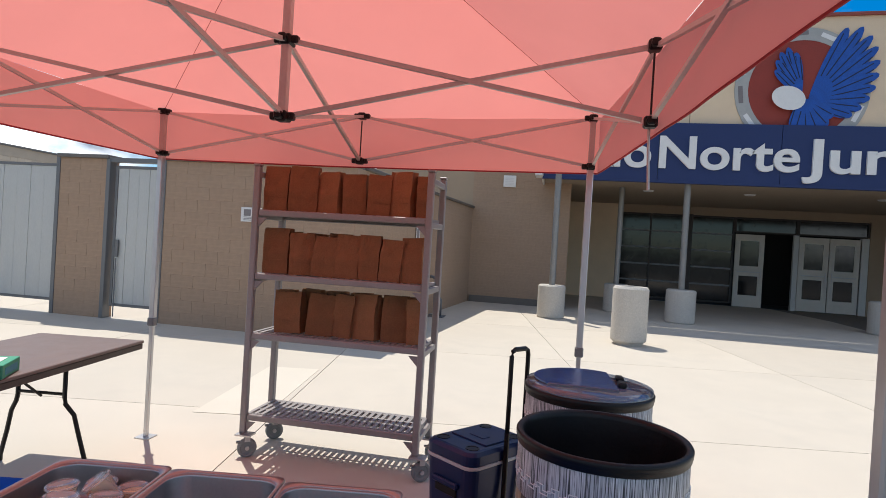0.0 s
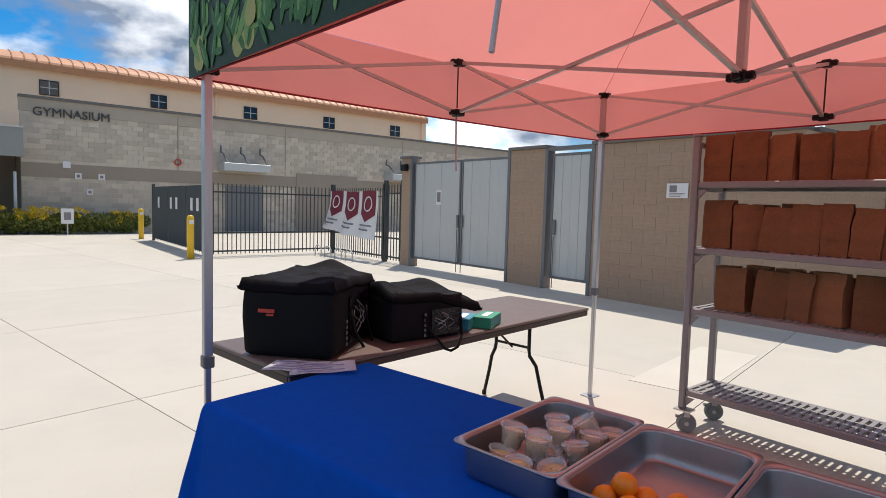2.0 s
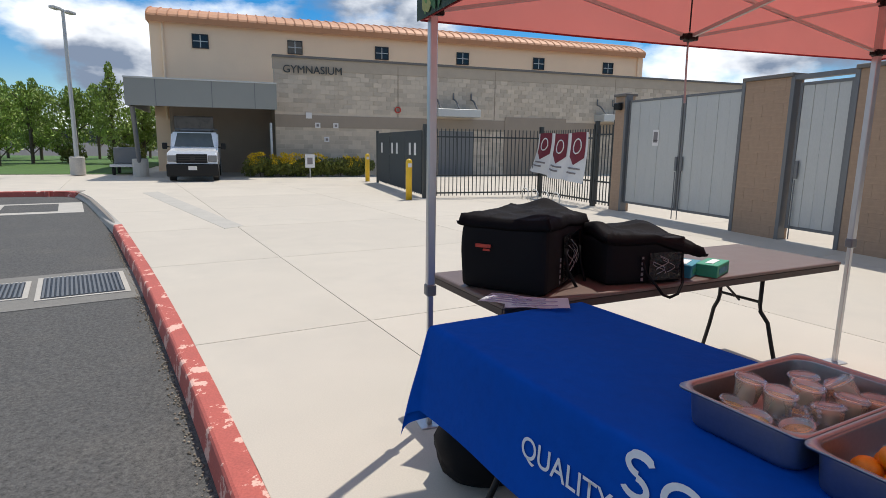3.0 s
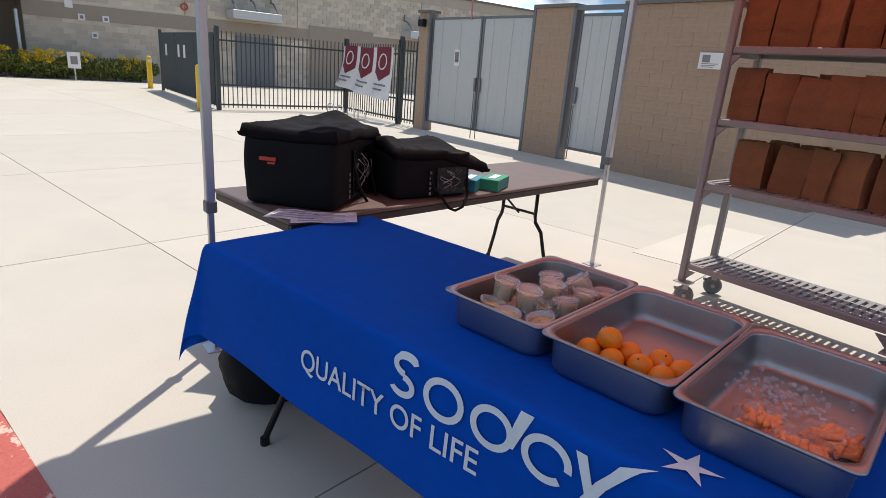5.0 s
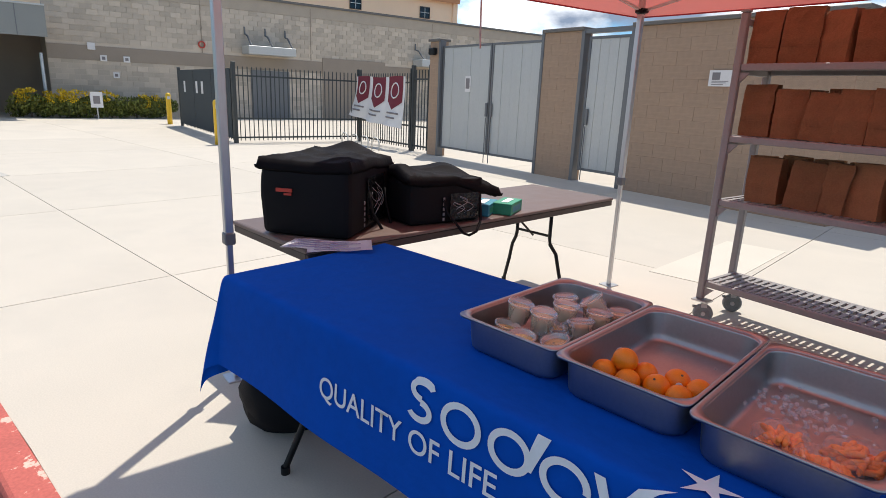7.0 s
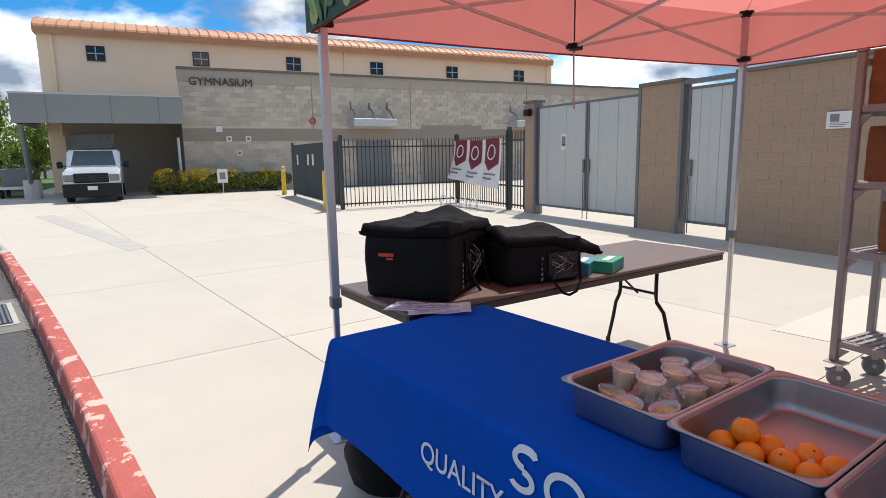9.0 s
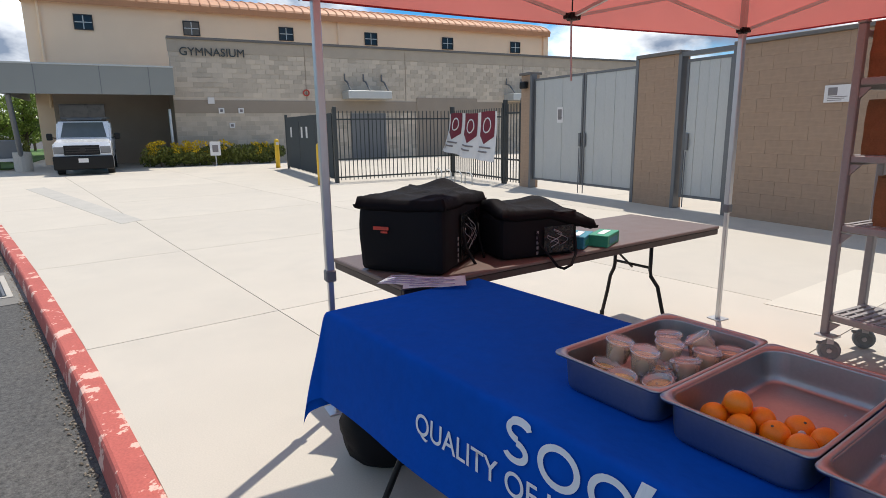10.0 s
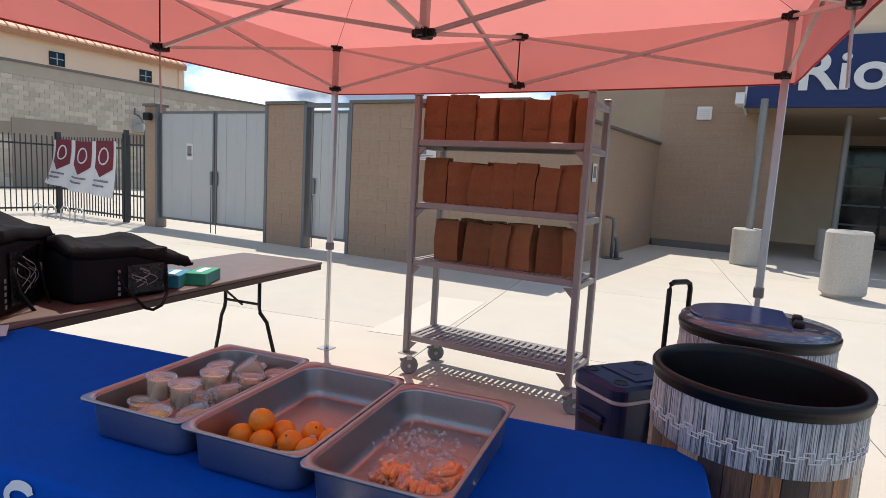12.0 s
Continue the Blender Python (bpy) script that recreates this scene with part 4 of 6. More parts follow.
for p, zc in ((FL, 0.73), (BL, 0.84), (BR, 0.91), (FR, 0.80)):
    hw = 0.0165 if p is FR else 0.02
    leg = part("leg", B(-hw, -hw, zc, hw, hw, 2.06, bevel=0.004), ALU, tent, "square grey aluminium leg", at=pose(p.x, p.y, 0))
    part("inner_leg", B(-0.014, -0.014, 0.006, 0.014, 0.014, zc + 0.04, bevel=0.003), ALU, leg)
    part("lock_collar", B(-0.026, -0.026, zc - 0.03, 0.026, 0.026, zc + 0.03, bevel=0.006), STEEL_GREY, leg)
    part("foot_plate", B(-0.055, -0.055, 0.0, 0.055, 0.055, 0.008, bevel=0.002), ALU, leg)
    part("upper_leg", B(-0.017, -0.017, 2.061, 0.017, 0.017, ZT + 0.02), TRUSS, leg)


def bracket(p, z, arm):
    bm = bmesh.new()
    box(bm, -0.026, -0.026, -0.022, 0.026, 0.026, 0.022, bevel=0.007)
    for a in arm:
        a = Vector(a).normalized() * 0.038
        box(bm, a.x - 0.016, a.y - 0.016, -0.016, a.x + 0.016, a.y + 0.016, 0.016, bevel=0.005)
        tube(bm, (a.x * 0.9 - a.y * 0.5, a.y * 0.9 + a.x * 0.5, 0), (a.x * 0.9 + a.y * 0.5, a.y * 0.9 - a.x * 0.5, 0), 0.008, 6)
    part("bracket", bm, BLACK_PLASTIC, tent, "black plastic joint", at=pose(p.x, p.y, z))


for p, arms in ((FL, ((1, 0), (0, 1))), (BL, ((1, 0), (0, -1))), (BR, ((-1, 0), (0, -1))), (FR, ((-1, 0), (0, 1)))):
    for z in (ZT, ZB):
        bracket(p, z, arms)
for k, p in MID.items():
    for z in (ZT - 0.01, ZB - 0.01):
        bracket(p, z, ((1, 0), (-1, 0)) if k in "BF" else ((0, 1), (0, -1)))
for z in (ZT - 0.02, ZB - 0.04):
    bracket(HUB, z, ((1, 0), (-1, 0), (0, 1), (0, -1)))


def bar(a, b, r=0.0115):
    d = (b - a).normalized() * 0.035
    part("truss_bar", T(a + d, b - d, r * 1.05, square=True), TRUSS, tent)


for c1, c2, k in ((FL, BL, "L"), (BL, BR, "B"), (BR, FR, "R"), (FR, FL, "F")):
    for c in (c1, c2):
        off = Vector((0.006, 0.006, 0))
        bar(up(c, ZT), up(MID[k], ZB - 0.01))
        bar(up(c, ZB) + off, up(MID[k], ZT - 0.01) + off)
    bar(up(HUB, ZT - 0.02), up(MID[k], ZB - 0.01), 0.0125)
    bar(up(HUB, ZB - 0.04) + off, up(MID[k], ZT - 0.01) + off, 0.0125)
    part("side_strut", T(up(MID[k], ZB + 0.02), up(MID[k], ZT - 0.04), 0.0045, 6), BLACK_STEEL, tent)
part("centre_mast", B(-0.017, -0.017, ZB - 0.04, 0.017, 0.017, PEAK - 0.03, bevel=0.003), TRUSS, tent, at=pose(HUB.x, HUB.y, 0))

out = 0.045
EAVE = [up(FL, ZT + 0.01) + Vector((-out, -out, 0)), up(BL, ZT + 0.01) + Vector((-out, out, 0)), up(BR, ZT + 0.01) + Vector((out, out, 0)), up(FR, ZT + 0.01) + Vector((out, -out, 0))]
apex = up(HUB, PEAK)
for k in range(4):
    a, b = EAVE[k], EAVE[(k + 1) % 4]
    bm = bmesh.new()
    N = 22
    grid = []
    for i in range(N + 1):
        f = i / N
        row = []
        for j in range(N + 1):
            g = j / N
            base = a.lerp(b, g)
            p = base.lerp(apex, f)
            sag = 0.035 * math.sin(math.pi * f) * math.sin(math.pi * g) + 0.02 * (1 - f) * math.sin(math.pi * g)
            p.z -= sag + 0.006 * noise.noise(p * 2.5) * math.sin(math.pi * g)
            row.append(bm.verts.new(p))
        grid.append(row)
    for i in range(N):
        for j in range(N):
            bm.faces.new((grid[i][j], grid[i][j + 1], grid[i + 1][j + 1], grid[i + 1][j]))
    bmesh.ops.remove_doubles(bm, verts=bm.verts, dist=1e-5)
    part("roof_panel", bm, CANOPY_RED, tent, smooth=True)
    part("ridge_seam", T(a.lerp(apex, 0.02) + Vector((0, 0, -0.008)), apex + Vector((0, 0, -0.008)), 0.0016, 5), HEM_RED, tent)
    # valance
    bm = bmesh.new()
    N2 = 40
    nrm = (b - a).cross(Vector((0, 0, 1))).normalized()
    rows = []
    for i in range(7):
        f = i / 6
        row = []
        for j in range(N2 + 1):
            g = j / N2
            p = a.lerp(b, g)
            p.z -= 0.02 * math.sin(math.pi * g) * (1 - f) + f * 0.345 + f * 0.012 * math.sin(math.pi * g)
            p += nrm * (0.0015 * math.sin(g * 37 + k) * f + 0.005 * noise.noise(Vector((g * 6, f, k))) * f)
            row.append(bm.verts.new(p))
        rows.append(row)
    for i in range(6):
        for j in range(N2):
            bm.faces.new((rows[i][j], rows[i][j + 1], rows[i + 1][j + 1], rows[i + 1][j]))
    hem_pts = [v.co.copy() for v in rows[6]]
    part("valance", bm, CANOPY_RED, tent, smooth=True)
    bm = bmesh.new()
    path_tube(bm, hem_pts, 0.005, 5)
    part("hem", bm, HEM_RED, tent)
# printed band of vegetables on the outside of the front valance
fa, fb = EAVE[3], EAVE[0]
fdir = (fb - fa).normalized()
print_m = Matrix.Translation(fb + Vector((0, -0.016, -0.352))) @ Matrix.Rotation(math.atan2(-fdir.y, -fdir.x), 4, "Z") @ pose(0, 0, 0, 90, 0, 0)
band = part("printed_band", B(0, 0, 0, 3.22, 0.40, 0.003), VEG[1], tent, "vegetable print on the outer valance", at=print_m)
random.seed(3)
for i in range(300):
    sort = random.choices(("leaf", "chili", "pepper", "tomato"), (0.5, 0.25, 0.15, 0.10))[0]
    rx, ry, tint = {"leaf": (random.uniform(0.03, 0.065), random.uniform(0.009, 0.018), random.choice((0, 0, 3))), "chili": (random.uniform(0.07, 0.11), random.uniform(0.016, 0.026), random.choice((0, 0, 3))),
                    "pepper": (random.uniform(0.045, 0.065), random.uniform(0.04, 0.05), 0), "tomato": (random.uniform(0.05, 0.075), random.uniform(0.045, 0.06), 2)}[sort]
    cx, cy, a0 = random.uniform(0.04, 3.18), random.uniform(0.05, 0.35), random.gauss(1.2, 0.7)
    cy = min(max(cy, rx * abs(math.sin(a0)) + 0.01), 0.39 - rx * abs(math.sin(a0)))
    cx = min(max(cx, rx + 0.01), 3.21 - rx)
    bm = bmesh.new()
    lobes = 0.16 if sort == "pepper" else 0.05
    poly(bm, [(rx * math.cos(t) * (1 + lobes * math.sin(3 * t + i)), ry * math.sin(t) * (1 + lobes * math.cos(3 * t)), 0) for t in [q * math.tau / 16 for q in range(16)]], Vector((0, 0, 0.0002)))
    shape_ = part("printed_shape", bm, VEG[tint], band, at=pose(cx, cy, 0.0031 + 0.000022 * i, 0, 0, math.degrees(a0)))
    if sort != "leaf":
        bm = bmesh.new()
        poly(bm, [(rx * (0.1 + 0.5 * math.cos(t)), ry * (0.3 + 0.22 * math.sin(t)), 0.0002) for t in [q * math.tau / 10 for q in range(10)]], Vector((0, 0, 0.00012)))
        part("printed_glint", bm, VEG[2] if sort == "tomato" else VEG[3], shape_)
for p, dz in ((MID["L"] + Vector((-0.03, 0.02, 0)), 0.36), (MID["R"] + Vector((0.0, 0.03, 0)), 0.27)):
    bm = bmesh.new()
    path_tube(bm, [(p.x, p.y, ZB - 0.01), (p.x + 0.004, p.y, ZB - dz * 0.5), (p.x + 0.012, p.y, ZB - dz)], 0.006, 5)
    part("tie_strap", bm, TRUSS, tent, "grey hanging strap")
bm = bmesh.new()
path_tube(bm, [(0.292, 1.70, 2.10), (0.296, 1.64, 1.96), (0.298, 1.612, 1.785)], 0.0065, 5)
part("tie_strap", bm, TRUSS, tent, "grey hanging strap")


# ---------------------------------------------------------------- folding tables
def folding_table(at, L, W, top_mat, edge_mat, label, z=0.745, inset=0.42, splay=0.375):
    t = thing("folding_table", at, label, "table")
    part("tabletop", B(-L / 2, -W / 2, z - 0.022, L / 2, W / 2, z, bevel=0.018, seg=3), top_mat, t)
    bm = bmesh.new()
    for x0, y0, x1, y1 in ((-L / 2 + 0.01, -W / 2 + 0.008, L / 2 - 0.01, -W / 2 + 0.026), (-L / 2 + 0.01, W / 2 - 0.026, L / 2 - 0.01, W / 2 - 0.008),
                           (-L / 2 + 0.008, -W / 2 + 0.027, -L / 2 + 0.026, W / 2 - 0.027), (L / 2 - 0.026, -W / 2 + 0.027, L / 2 - 0.008, W / 2 - 0.027)):
        box(bm, x0, y0, z - 0.06, x1, y1, z - 0.0225, bevel=0.003)
    part("apron", bm, edge_mat, t)
    for s in (-1, 1):
        x = s * (L / 2 - inset)
        for q in (-1, 1):
            bm = bmesh.new()
            path_tube(bm, [(x, q * W * 0.20, z - 0.03), (x, q * W * 0.20, 0.44), (x, q * W * 0.21, 0.40), (x + s * 0.02, q * W * 0.27, 0.33), (x + s * 0.03, q * W * 0.31, 0.20), (x + s * 0.04, q * W * (splay - 0.005), 0.03), (x + s * 0.04, q * W * splay, 0.0)], 0.0135)
            leg = part("leg", bm, BLACK_STEEL, t, "bent black tube leg", smooth=True)
            part("foot_cap", lathe([(0, 0), (0.018, 0), (0.018, 0.03), (0, 0.03)], 10), BLACK_PLASTIC, leg, at=pose(x + s * 0.04, q * W * splay, 0))
        part("cross_bar", T((x, -W * 0.202, 0.46), (x, W * 0.202, 0.46), 0.010), BLACK_STEEL, t)
        part("brace", T((x, 0, 0.44), (x - s * 0.33, 0, z - 0.04), 0.008), BLACK_STEEL, t)
    return t


SERVE = pose(0.165, 2.066, 0, 0, 0, 10)
folding_table(SERVE, 2.44, 0.76, TABLE_BROWN, TABLE_EDGE, "long folding table under the blue cloth", inset=0.29, splay=0.425)
folding_table(pose(-1.724, 3.12, 0, 0, 0, 97.3), 2.60, 0.76, TABLE_BROWN, TABLE_EDGE, "long brown laminate folding table with black legs", z=0.74, inset=0.45)

# blue tablecloth
cloth = thing("tablecloth", SERVE, "royal blue tablecloth with white lettering over the table", "tablecloth")
HL, HW, TOPZ = 1.225, 0.385, 0.752
OVER = {"l": 0.43, "r": 0.42, "f": 0.375, "b": 0.26}


def drape(s, t):
    """Where a point of the flat cloth comes to lie on and round the table."""
    ex, ey = max(abs(s) - HL, 0.0), max(abs(t) - HW, 0.0)
    sx, sy = (1 if s > 0 else -1), (1 if t > 0 else -1)
    big, small = (ex ** 4 + ey ** 4) ** 0.25, ex * ey / max(ex + ey, 1e-6) * 1.6
    drop = big + 0.10 * small
    r = 0.018
    x, y, z = min(abs(s), HL), min(abs(t), HW), TOPZ
    if drop > 0:
        rip = 0.004 * math.sin(s * 9 + t * 7) * min(drop * 3, 1) + 0.011 * noise.noise(Vector((s * 2.3, t * 2.3, 4)))* min(drop * 4, 1)
        flare = r * (1 - math.exp(-drop * 60)) + 0.09 * drop + rip
        if ex > 0:
            x += flare * (0.6 + 0.4 * ex / (ex + ey)) + 0.20 * small * (ex > 0 and ey > 0) * (0.6 + 0.4 * ex / max(big, 1e-6))
        if ey > 0:
            y += flare * (0.6 + 0.4 * ey / (ex + ey)) * 0.75 + 0.16 * small * (ex > 0 and ey > 0)
        z -= drop - r * (1 - math.exp(-drop * 60)) * 0.6
    else:
        z += 0.002 * noise.noise(Vector((s * 5, t * 5, 0)))
    if z < 0.03:
        z = 0.03
    return Vector((sx * x, sy * y, z))


def steps(lo, hi, edges, fine, coarse):
    vals, v = [lo], lo
    while v < hi - 1e-6:
        near_edge = min(abs(v - e) for e in edges) < 0.06
        v = min(v + (fine if near_edge else coarse), hi)
        vals.append(v)
    return vals


S = steps(-HL - OVER["l"], HL + OVER["r"], (-HL, HL), 0.012, 0.035)
R = steps(-HW - OVER["f"], HW + OVER["b"], (-HW, HW), 0.012, 0.03)
bm = bmesh.new()
gv = [[bm.verts.new(drape(s, t)) for t in R] for s in S]
for i in range(len(S) - 1):
    for j in range(len(R) - 1):
        bm.faces.new((gv[i][j], gv[i + 1][j], gv[i + 1][j + 1], gv[i][j + 1]))
part("cloth", bm, CLOTH_BLUE, cloth, smooth=True)


def on_cloth(bm2, x0, z0, tilt):
    """Lays a flat print, drawn in x and y, on the hanging front of the cloth."""
    bmesh.ops.triangulate(bm2, faces=bm2.faces)
    bmesh.ops.subdivide_edges(bm2, edges=[e for e in bm2.edges if e.calc_length() > 0.03], cuts=2)
    c, s_ = math.cos(tilt), math.sin(tilt)
    for v in bm2.verts:
        px, pz = x0 + v.co.x * c - v.co.y * s_, z0 + v.co.x * s_ + v.co.y * c
        t = -HW - (TOPZ - pz) if pz < TOPZ else -HW + (pz - TOPZ)
        q = drape(px, t)
        v.co = q + (Vector((0, -0.005, 0)) if pz < TOPZ - 0.03 else Vector((0, -0.003, 0.004)))
    return bm2


cu = bpy.data.curves.new("slogan", "FONT")
cu.body, cu.size, cu.offset = "QUALITY OF LIFE", 0.094, 0.0008
tmp = new("slogan_source", cu)
bpy.context.view_layer.update()
me = bpy.data.meshes.new_from_object(tmp.evaluated_get(bpy.context.evaluated_depsgraph_get()))
bpy.data.objects.remove(tmp)
bm = bmesh.new()
bm.from_mesh(me)
k = 0.69 / max(v.co.x for v in bm.verts)
for v in bm.verts:
    v.co.x *= k
part("slogan", on_cloth(bm, -0.60, 0.515, radians(0.8)), PRINT_WHITE, cloth, "white printed words QUALITY OF LIFE")


def ring_shape(bm2, cx, cy, rx, ry, wd, a0=0.0, a1=math.tau):
    n = 28
    pts = [(a0 + (a1 - a0) * q / n) for q in range(n + 1)]
    o = [bm2.verts.new((cx + rx * math.cos(a), cy + ry * math.sin(a), 0)) for a in pts]
    i_ = [bm2.verts.new((cx + (rx - wd) * math.cos(a), cy + (ry - wd) * math.sin(a), 0)) for a in pts]
    for q in range(n):
        bm2.faces.new((o[q], o[q + 1], i_[q + 1], i_[q]))


for x, shape in ((-0.165, "wave"), (-0.032, "ring"), (0.112, "hook"), (0.255, "swirl"), (0.385, "cross")):
    bm = bmesh.new()
    if shape == "ring":
        ring_shape(bm, 0, 0.052, 0.064, 0.056, 0.018)
    elif shape == "swirl":
        ring_shape(bm, 0, 0.052, 0.062, 0.054, 0.018, radians(-5), radians(312))
    elif shape == "hook":
        ring_shape(bm, 0, 0.052, 0.060, 0.054, 0.018)
        poly(bm, [(0.040, 0.03, 0), (0.062, 0.03, 0), (0.098, 0.125, 0), (0.064, 0.125, 0)])
    elif shape == "wave":
        ring_shape(bm, 0.005, 0.088, 0.046, 0.033, 0.018, radians(30), radians(265))
        ring_shape(bm, -0.005, 0.032, 0.046, 0.033, 0.018, radians(-150), radians(85))
    else:
        poly(bm, [(-0.07, 0.11, 0), (-0.045, 0.11, 0), (-0.01, 0.02, 0), (-0.032, 0.02, 0)])
        poly(bm, [(-0.06, -0.02, 0), (-0.035, -0.02, 0), (0.005, 0.06, 0), (0.045, 0.115, 0), (0.085, 0.15, 0), (0.02, 0.118, 0), (-0.018, 0.065, 0)])
    part("logo_shape", on_cloth(bm, x, 0.612 - 0.01 * (x + 0.165), radians(-0.5)), PRINT_WHITE, cloth, "white printed logo shape")
bm = bmesh.new()
poly(bm, [((0.062 if q % 2 == 0 else 0.02) * math.cos(q * math.tau / 10 + 0.3), (0.062 if q % 2 == 0 else 0.02) * math.sin(q * math.tau / 10 + 0.3), 0) for q in range(10)])
for v in bm.verts:
    v.co = Vector((0.505 + v.co.x, -0.325 + v.co.y * 0.85, TOPZ + 0.004))
part("logo_shape", bm, PRINT_WHITE, cloth, "white printed star")

# black sack below the table's end
sack = thing("black_sack", SERVE @ pose(-1.29, -0.06, 0), "slumped black sack on the paving under the table", "sack")
bm = bmesh.new()
bmesh.ops.create_uvsphere(bm, u_segments=28, v_segments=18, radius=1)
for v in bm.verts:
    c = v.co
    c = Vector((c.x * 0.20, c.y * 0.25, max(c.z, -0.75) * 0.20 + 0.15))
    c += 0.02 * Vector((noise.noise(v.co * 3), noise.noise(v.co * 3 + Vector((5, 0, 0))), noise.noise(v.co * 4) * 0.6)) * (1 if c.z > 0.01 else 0)
    v.co = c
part("body", bm, NYLON, sack, smooth=True)


# ---------------------------------------------------------------- steel pans and food
def rr_ring(bm, wx, wy, r, z, seg=5):
    vs = []
    for cx, cy, a0 in ((wx / 2 - r, wy / 2 - r, 0), (-wx / 2 + r, wy / 2 - r, 90), (-wx / 2 + r, -wy / 2 + r, 180), (wx / 2 - r, -wy / 2 + r, 270)):
        for q in range(seg + 1):
            a = radians(a0 + 90 * q / seg)
            vs.append(bm.verts.new((cx + r * math.cos(a), cy + r * math.sin(a), z)))
    return vs


def shell(rings_spec, seg=5, cap_first=True, cap_last=True):
    bm = bmesh.new()
    rings = [rr_ring(bm, *s, seg=seg) for s in rings_spec]
    for a, b in zip(rings, rings[1:]):
        n = len(a)
        for q in range(n):
            bm.faces.new((a[q], a[(q + 1) % n], b[(q + 1) % n], b[q]))
    if cap_first:
        bm.faces.new(rings[0][::-1])
    if cap_last:
        bm.faces.new(rings[-1])
    return bm


PAN_TURN = 8.6
PANS = []
for cx, cy in ((-0.022, 1.812), (0.303, 1.848), (0.632, 1.872)):
    m = pose(cx, cy, 0.756, 0, 0, PAN_TURN) @ pose(0.1625, 0.265, 0)
    PANS.append(m)
    label = ("steel food pan holding lidded fruit cups", "steel food pan holding a heap of oranges", "steel food pan holding bagged carrots and ice")[len(PANS) - 1]
    pan = thing("food_pan", m, label, "food pan", "steel pans on the blue cloth")
    H = 0.096
    part("basin", shell([(0.268, 0.472, 0.042, 0.0), (0.278, 0.482, 0.045, 0.0005), (0.286, 0.490, 0.048, 0.004), (0.290, 0.494, 0.05, 0.012), (0.291, 0.495, 0.05, 0.018), (0.302, 0.507, 0.055, H - 0.014), (0.303, 0.508, 0.055, H - 0.006), (0.300, 0.505, 0.055, H - 0.004), (0.2985, 0.5035, 0.055, H - 0.012), (0.286, 0.490, 0.05, 0.034), (0.283, 0.487, 0.05, 0.022), (0.276, 0.480, 0.047, 0.011), (0.266, 0.470, 0.042, 0.005), (0.250, 0.454, 0.035, 0.003)]), STEEL, pan, smooth=True)
    part("rim", shell([(0.301, 0.506, 0.055, H - 0.005), (0.323, 0.528, 0.022, H - 0.006), (0.325, 0.530, 0.022, H - 0.002), (0.323, 0.528, 0.022, H + 0.001), (0.305, 0.510, 0.056, H), (0.3005, 0.5055, 0.055, H - 0.004)], cap_first=False, cap_last=False), STEEL, pan, smooth=True)

cup_parts = {}


def fruit_cup(m, food, label, tilt=(0, 0)):
    c = thing("fruit_cup", m @ pose(0, 0, 0, tilt[0], tilt[1], random.uniform(0, 360)), label, "cup", "fruit cups in the pan")
    if "cup" not in cup_parts:
        cup_parts["cup"] = mesh_of("cup_wall", lathe([(0, 0.002), (0.026, 0.0), (0.028, 0.002), (0.0355, 0.056), (0.039, 0.057), (0.039, 0.060), (0.0345, 0.060), (0.0272, 0.004), (0, 0.004)], 24), CUP, True)
        cup_parts["lid"] = mesh_of("lid", lathe([(0, 0.0605), (0.031, 0.0605), (0.0325, 0.064), (0.0375, 0.065), (0.0405, 0.062), (0.0405, 0.056), (0.0395, 0.056)], 24), FILM, True)
    piece("cup_wall", cup_parts["cup"], c, Matrix())
    piece("lid", cup_parts["lid"], c, Matrix())
    if food.name not in cup_parts:
        bm = lathe([(0, 0.005), (0.0262, 0.005), (0.0325, 0.046), (0.02, 0.049), (0, 0.050)], 20)
        cup_parts[food.name] = mesh_of("filling", bm, food, True)
    piece("filling", cup_parts[food.name], c, Matrix())


for x, y, z, food, tx, ty in ((0.030, 1.995, 0.806, CREAM_FOOD, 5, -7), (0.116, 2.003, 0.803, CREAM_FOOD, 4, 5), (0.106, 2.108, 0.803, CREAM_FOOD, -4, 3), (0.130, 2.250, 0.806, PEACH_FOOD, -30, 22), (0.030, 2.203, 0.784, CREAM_FOOD, 3, -3),
                              (0.174, 2.176, 0.786, CREAM_FOOD, -5, 5), (0.196, 2.082, 0.786, PEACH_FOOD, 9, 6), (0.048, 1.930, 0.760, YELLOW_FOOD, 8, -6), (0.126, 1.922, 0.760, YELLOW_FOOD, 6, 4), (0.205, 1.985, 0.762, PEACH_FOOD, 14, 5),
                              (0.16, 2.30, 0.760, CREAM_FOOD, 0, 0), (0.035, 2.10, 0.760, CREAM_FOOD, 0, 0), (0.13, 2.05, 0.760, YELLOW_FOOD, 0, 0), (0.06, 2.30, 0.760, CREAM_FOOD, 0, 0)):
    words = {CREAM_FOOD: "clear lidded plastic cup of pale fruit", PEACH_FOOD: "clear lidded plastic cup of orange peaches", YELLOW_FOOD: "clear lidded plastic cup of yellow fruit"}[food]
    fruit_cup(pose(x, y, z), food, words, (tx, ty))


def ice_heap(m, n, sx, sy, sz, label):
    bm = bmesh.new()
    for i in range(n):
        r = random.uniform(0.003, 0.008)
        p = Vector((random.gauss(0, sx), random.gauss(0, sy), abs(random.gauss(0, sz)) + r * 0.7))
        bmesh.ops.create_icosphere(bm, subdivisions=1, radius=r, matrix=Matrix.Translation(p) @ Matrix.Rotation(random.uniform(0, 6), 4, "X") @ Matrix.Diagonal((1, random.uniform(0.6, 1.2), 0.7, 1)))
    tagged(part("crushed_ice", bm, ICE, at=m), label, "ice", kind="stuff")


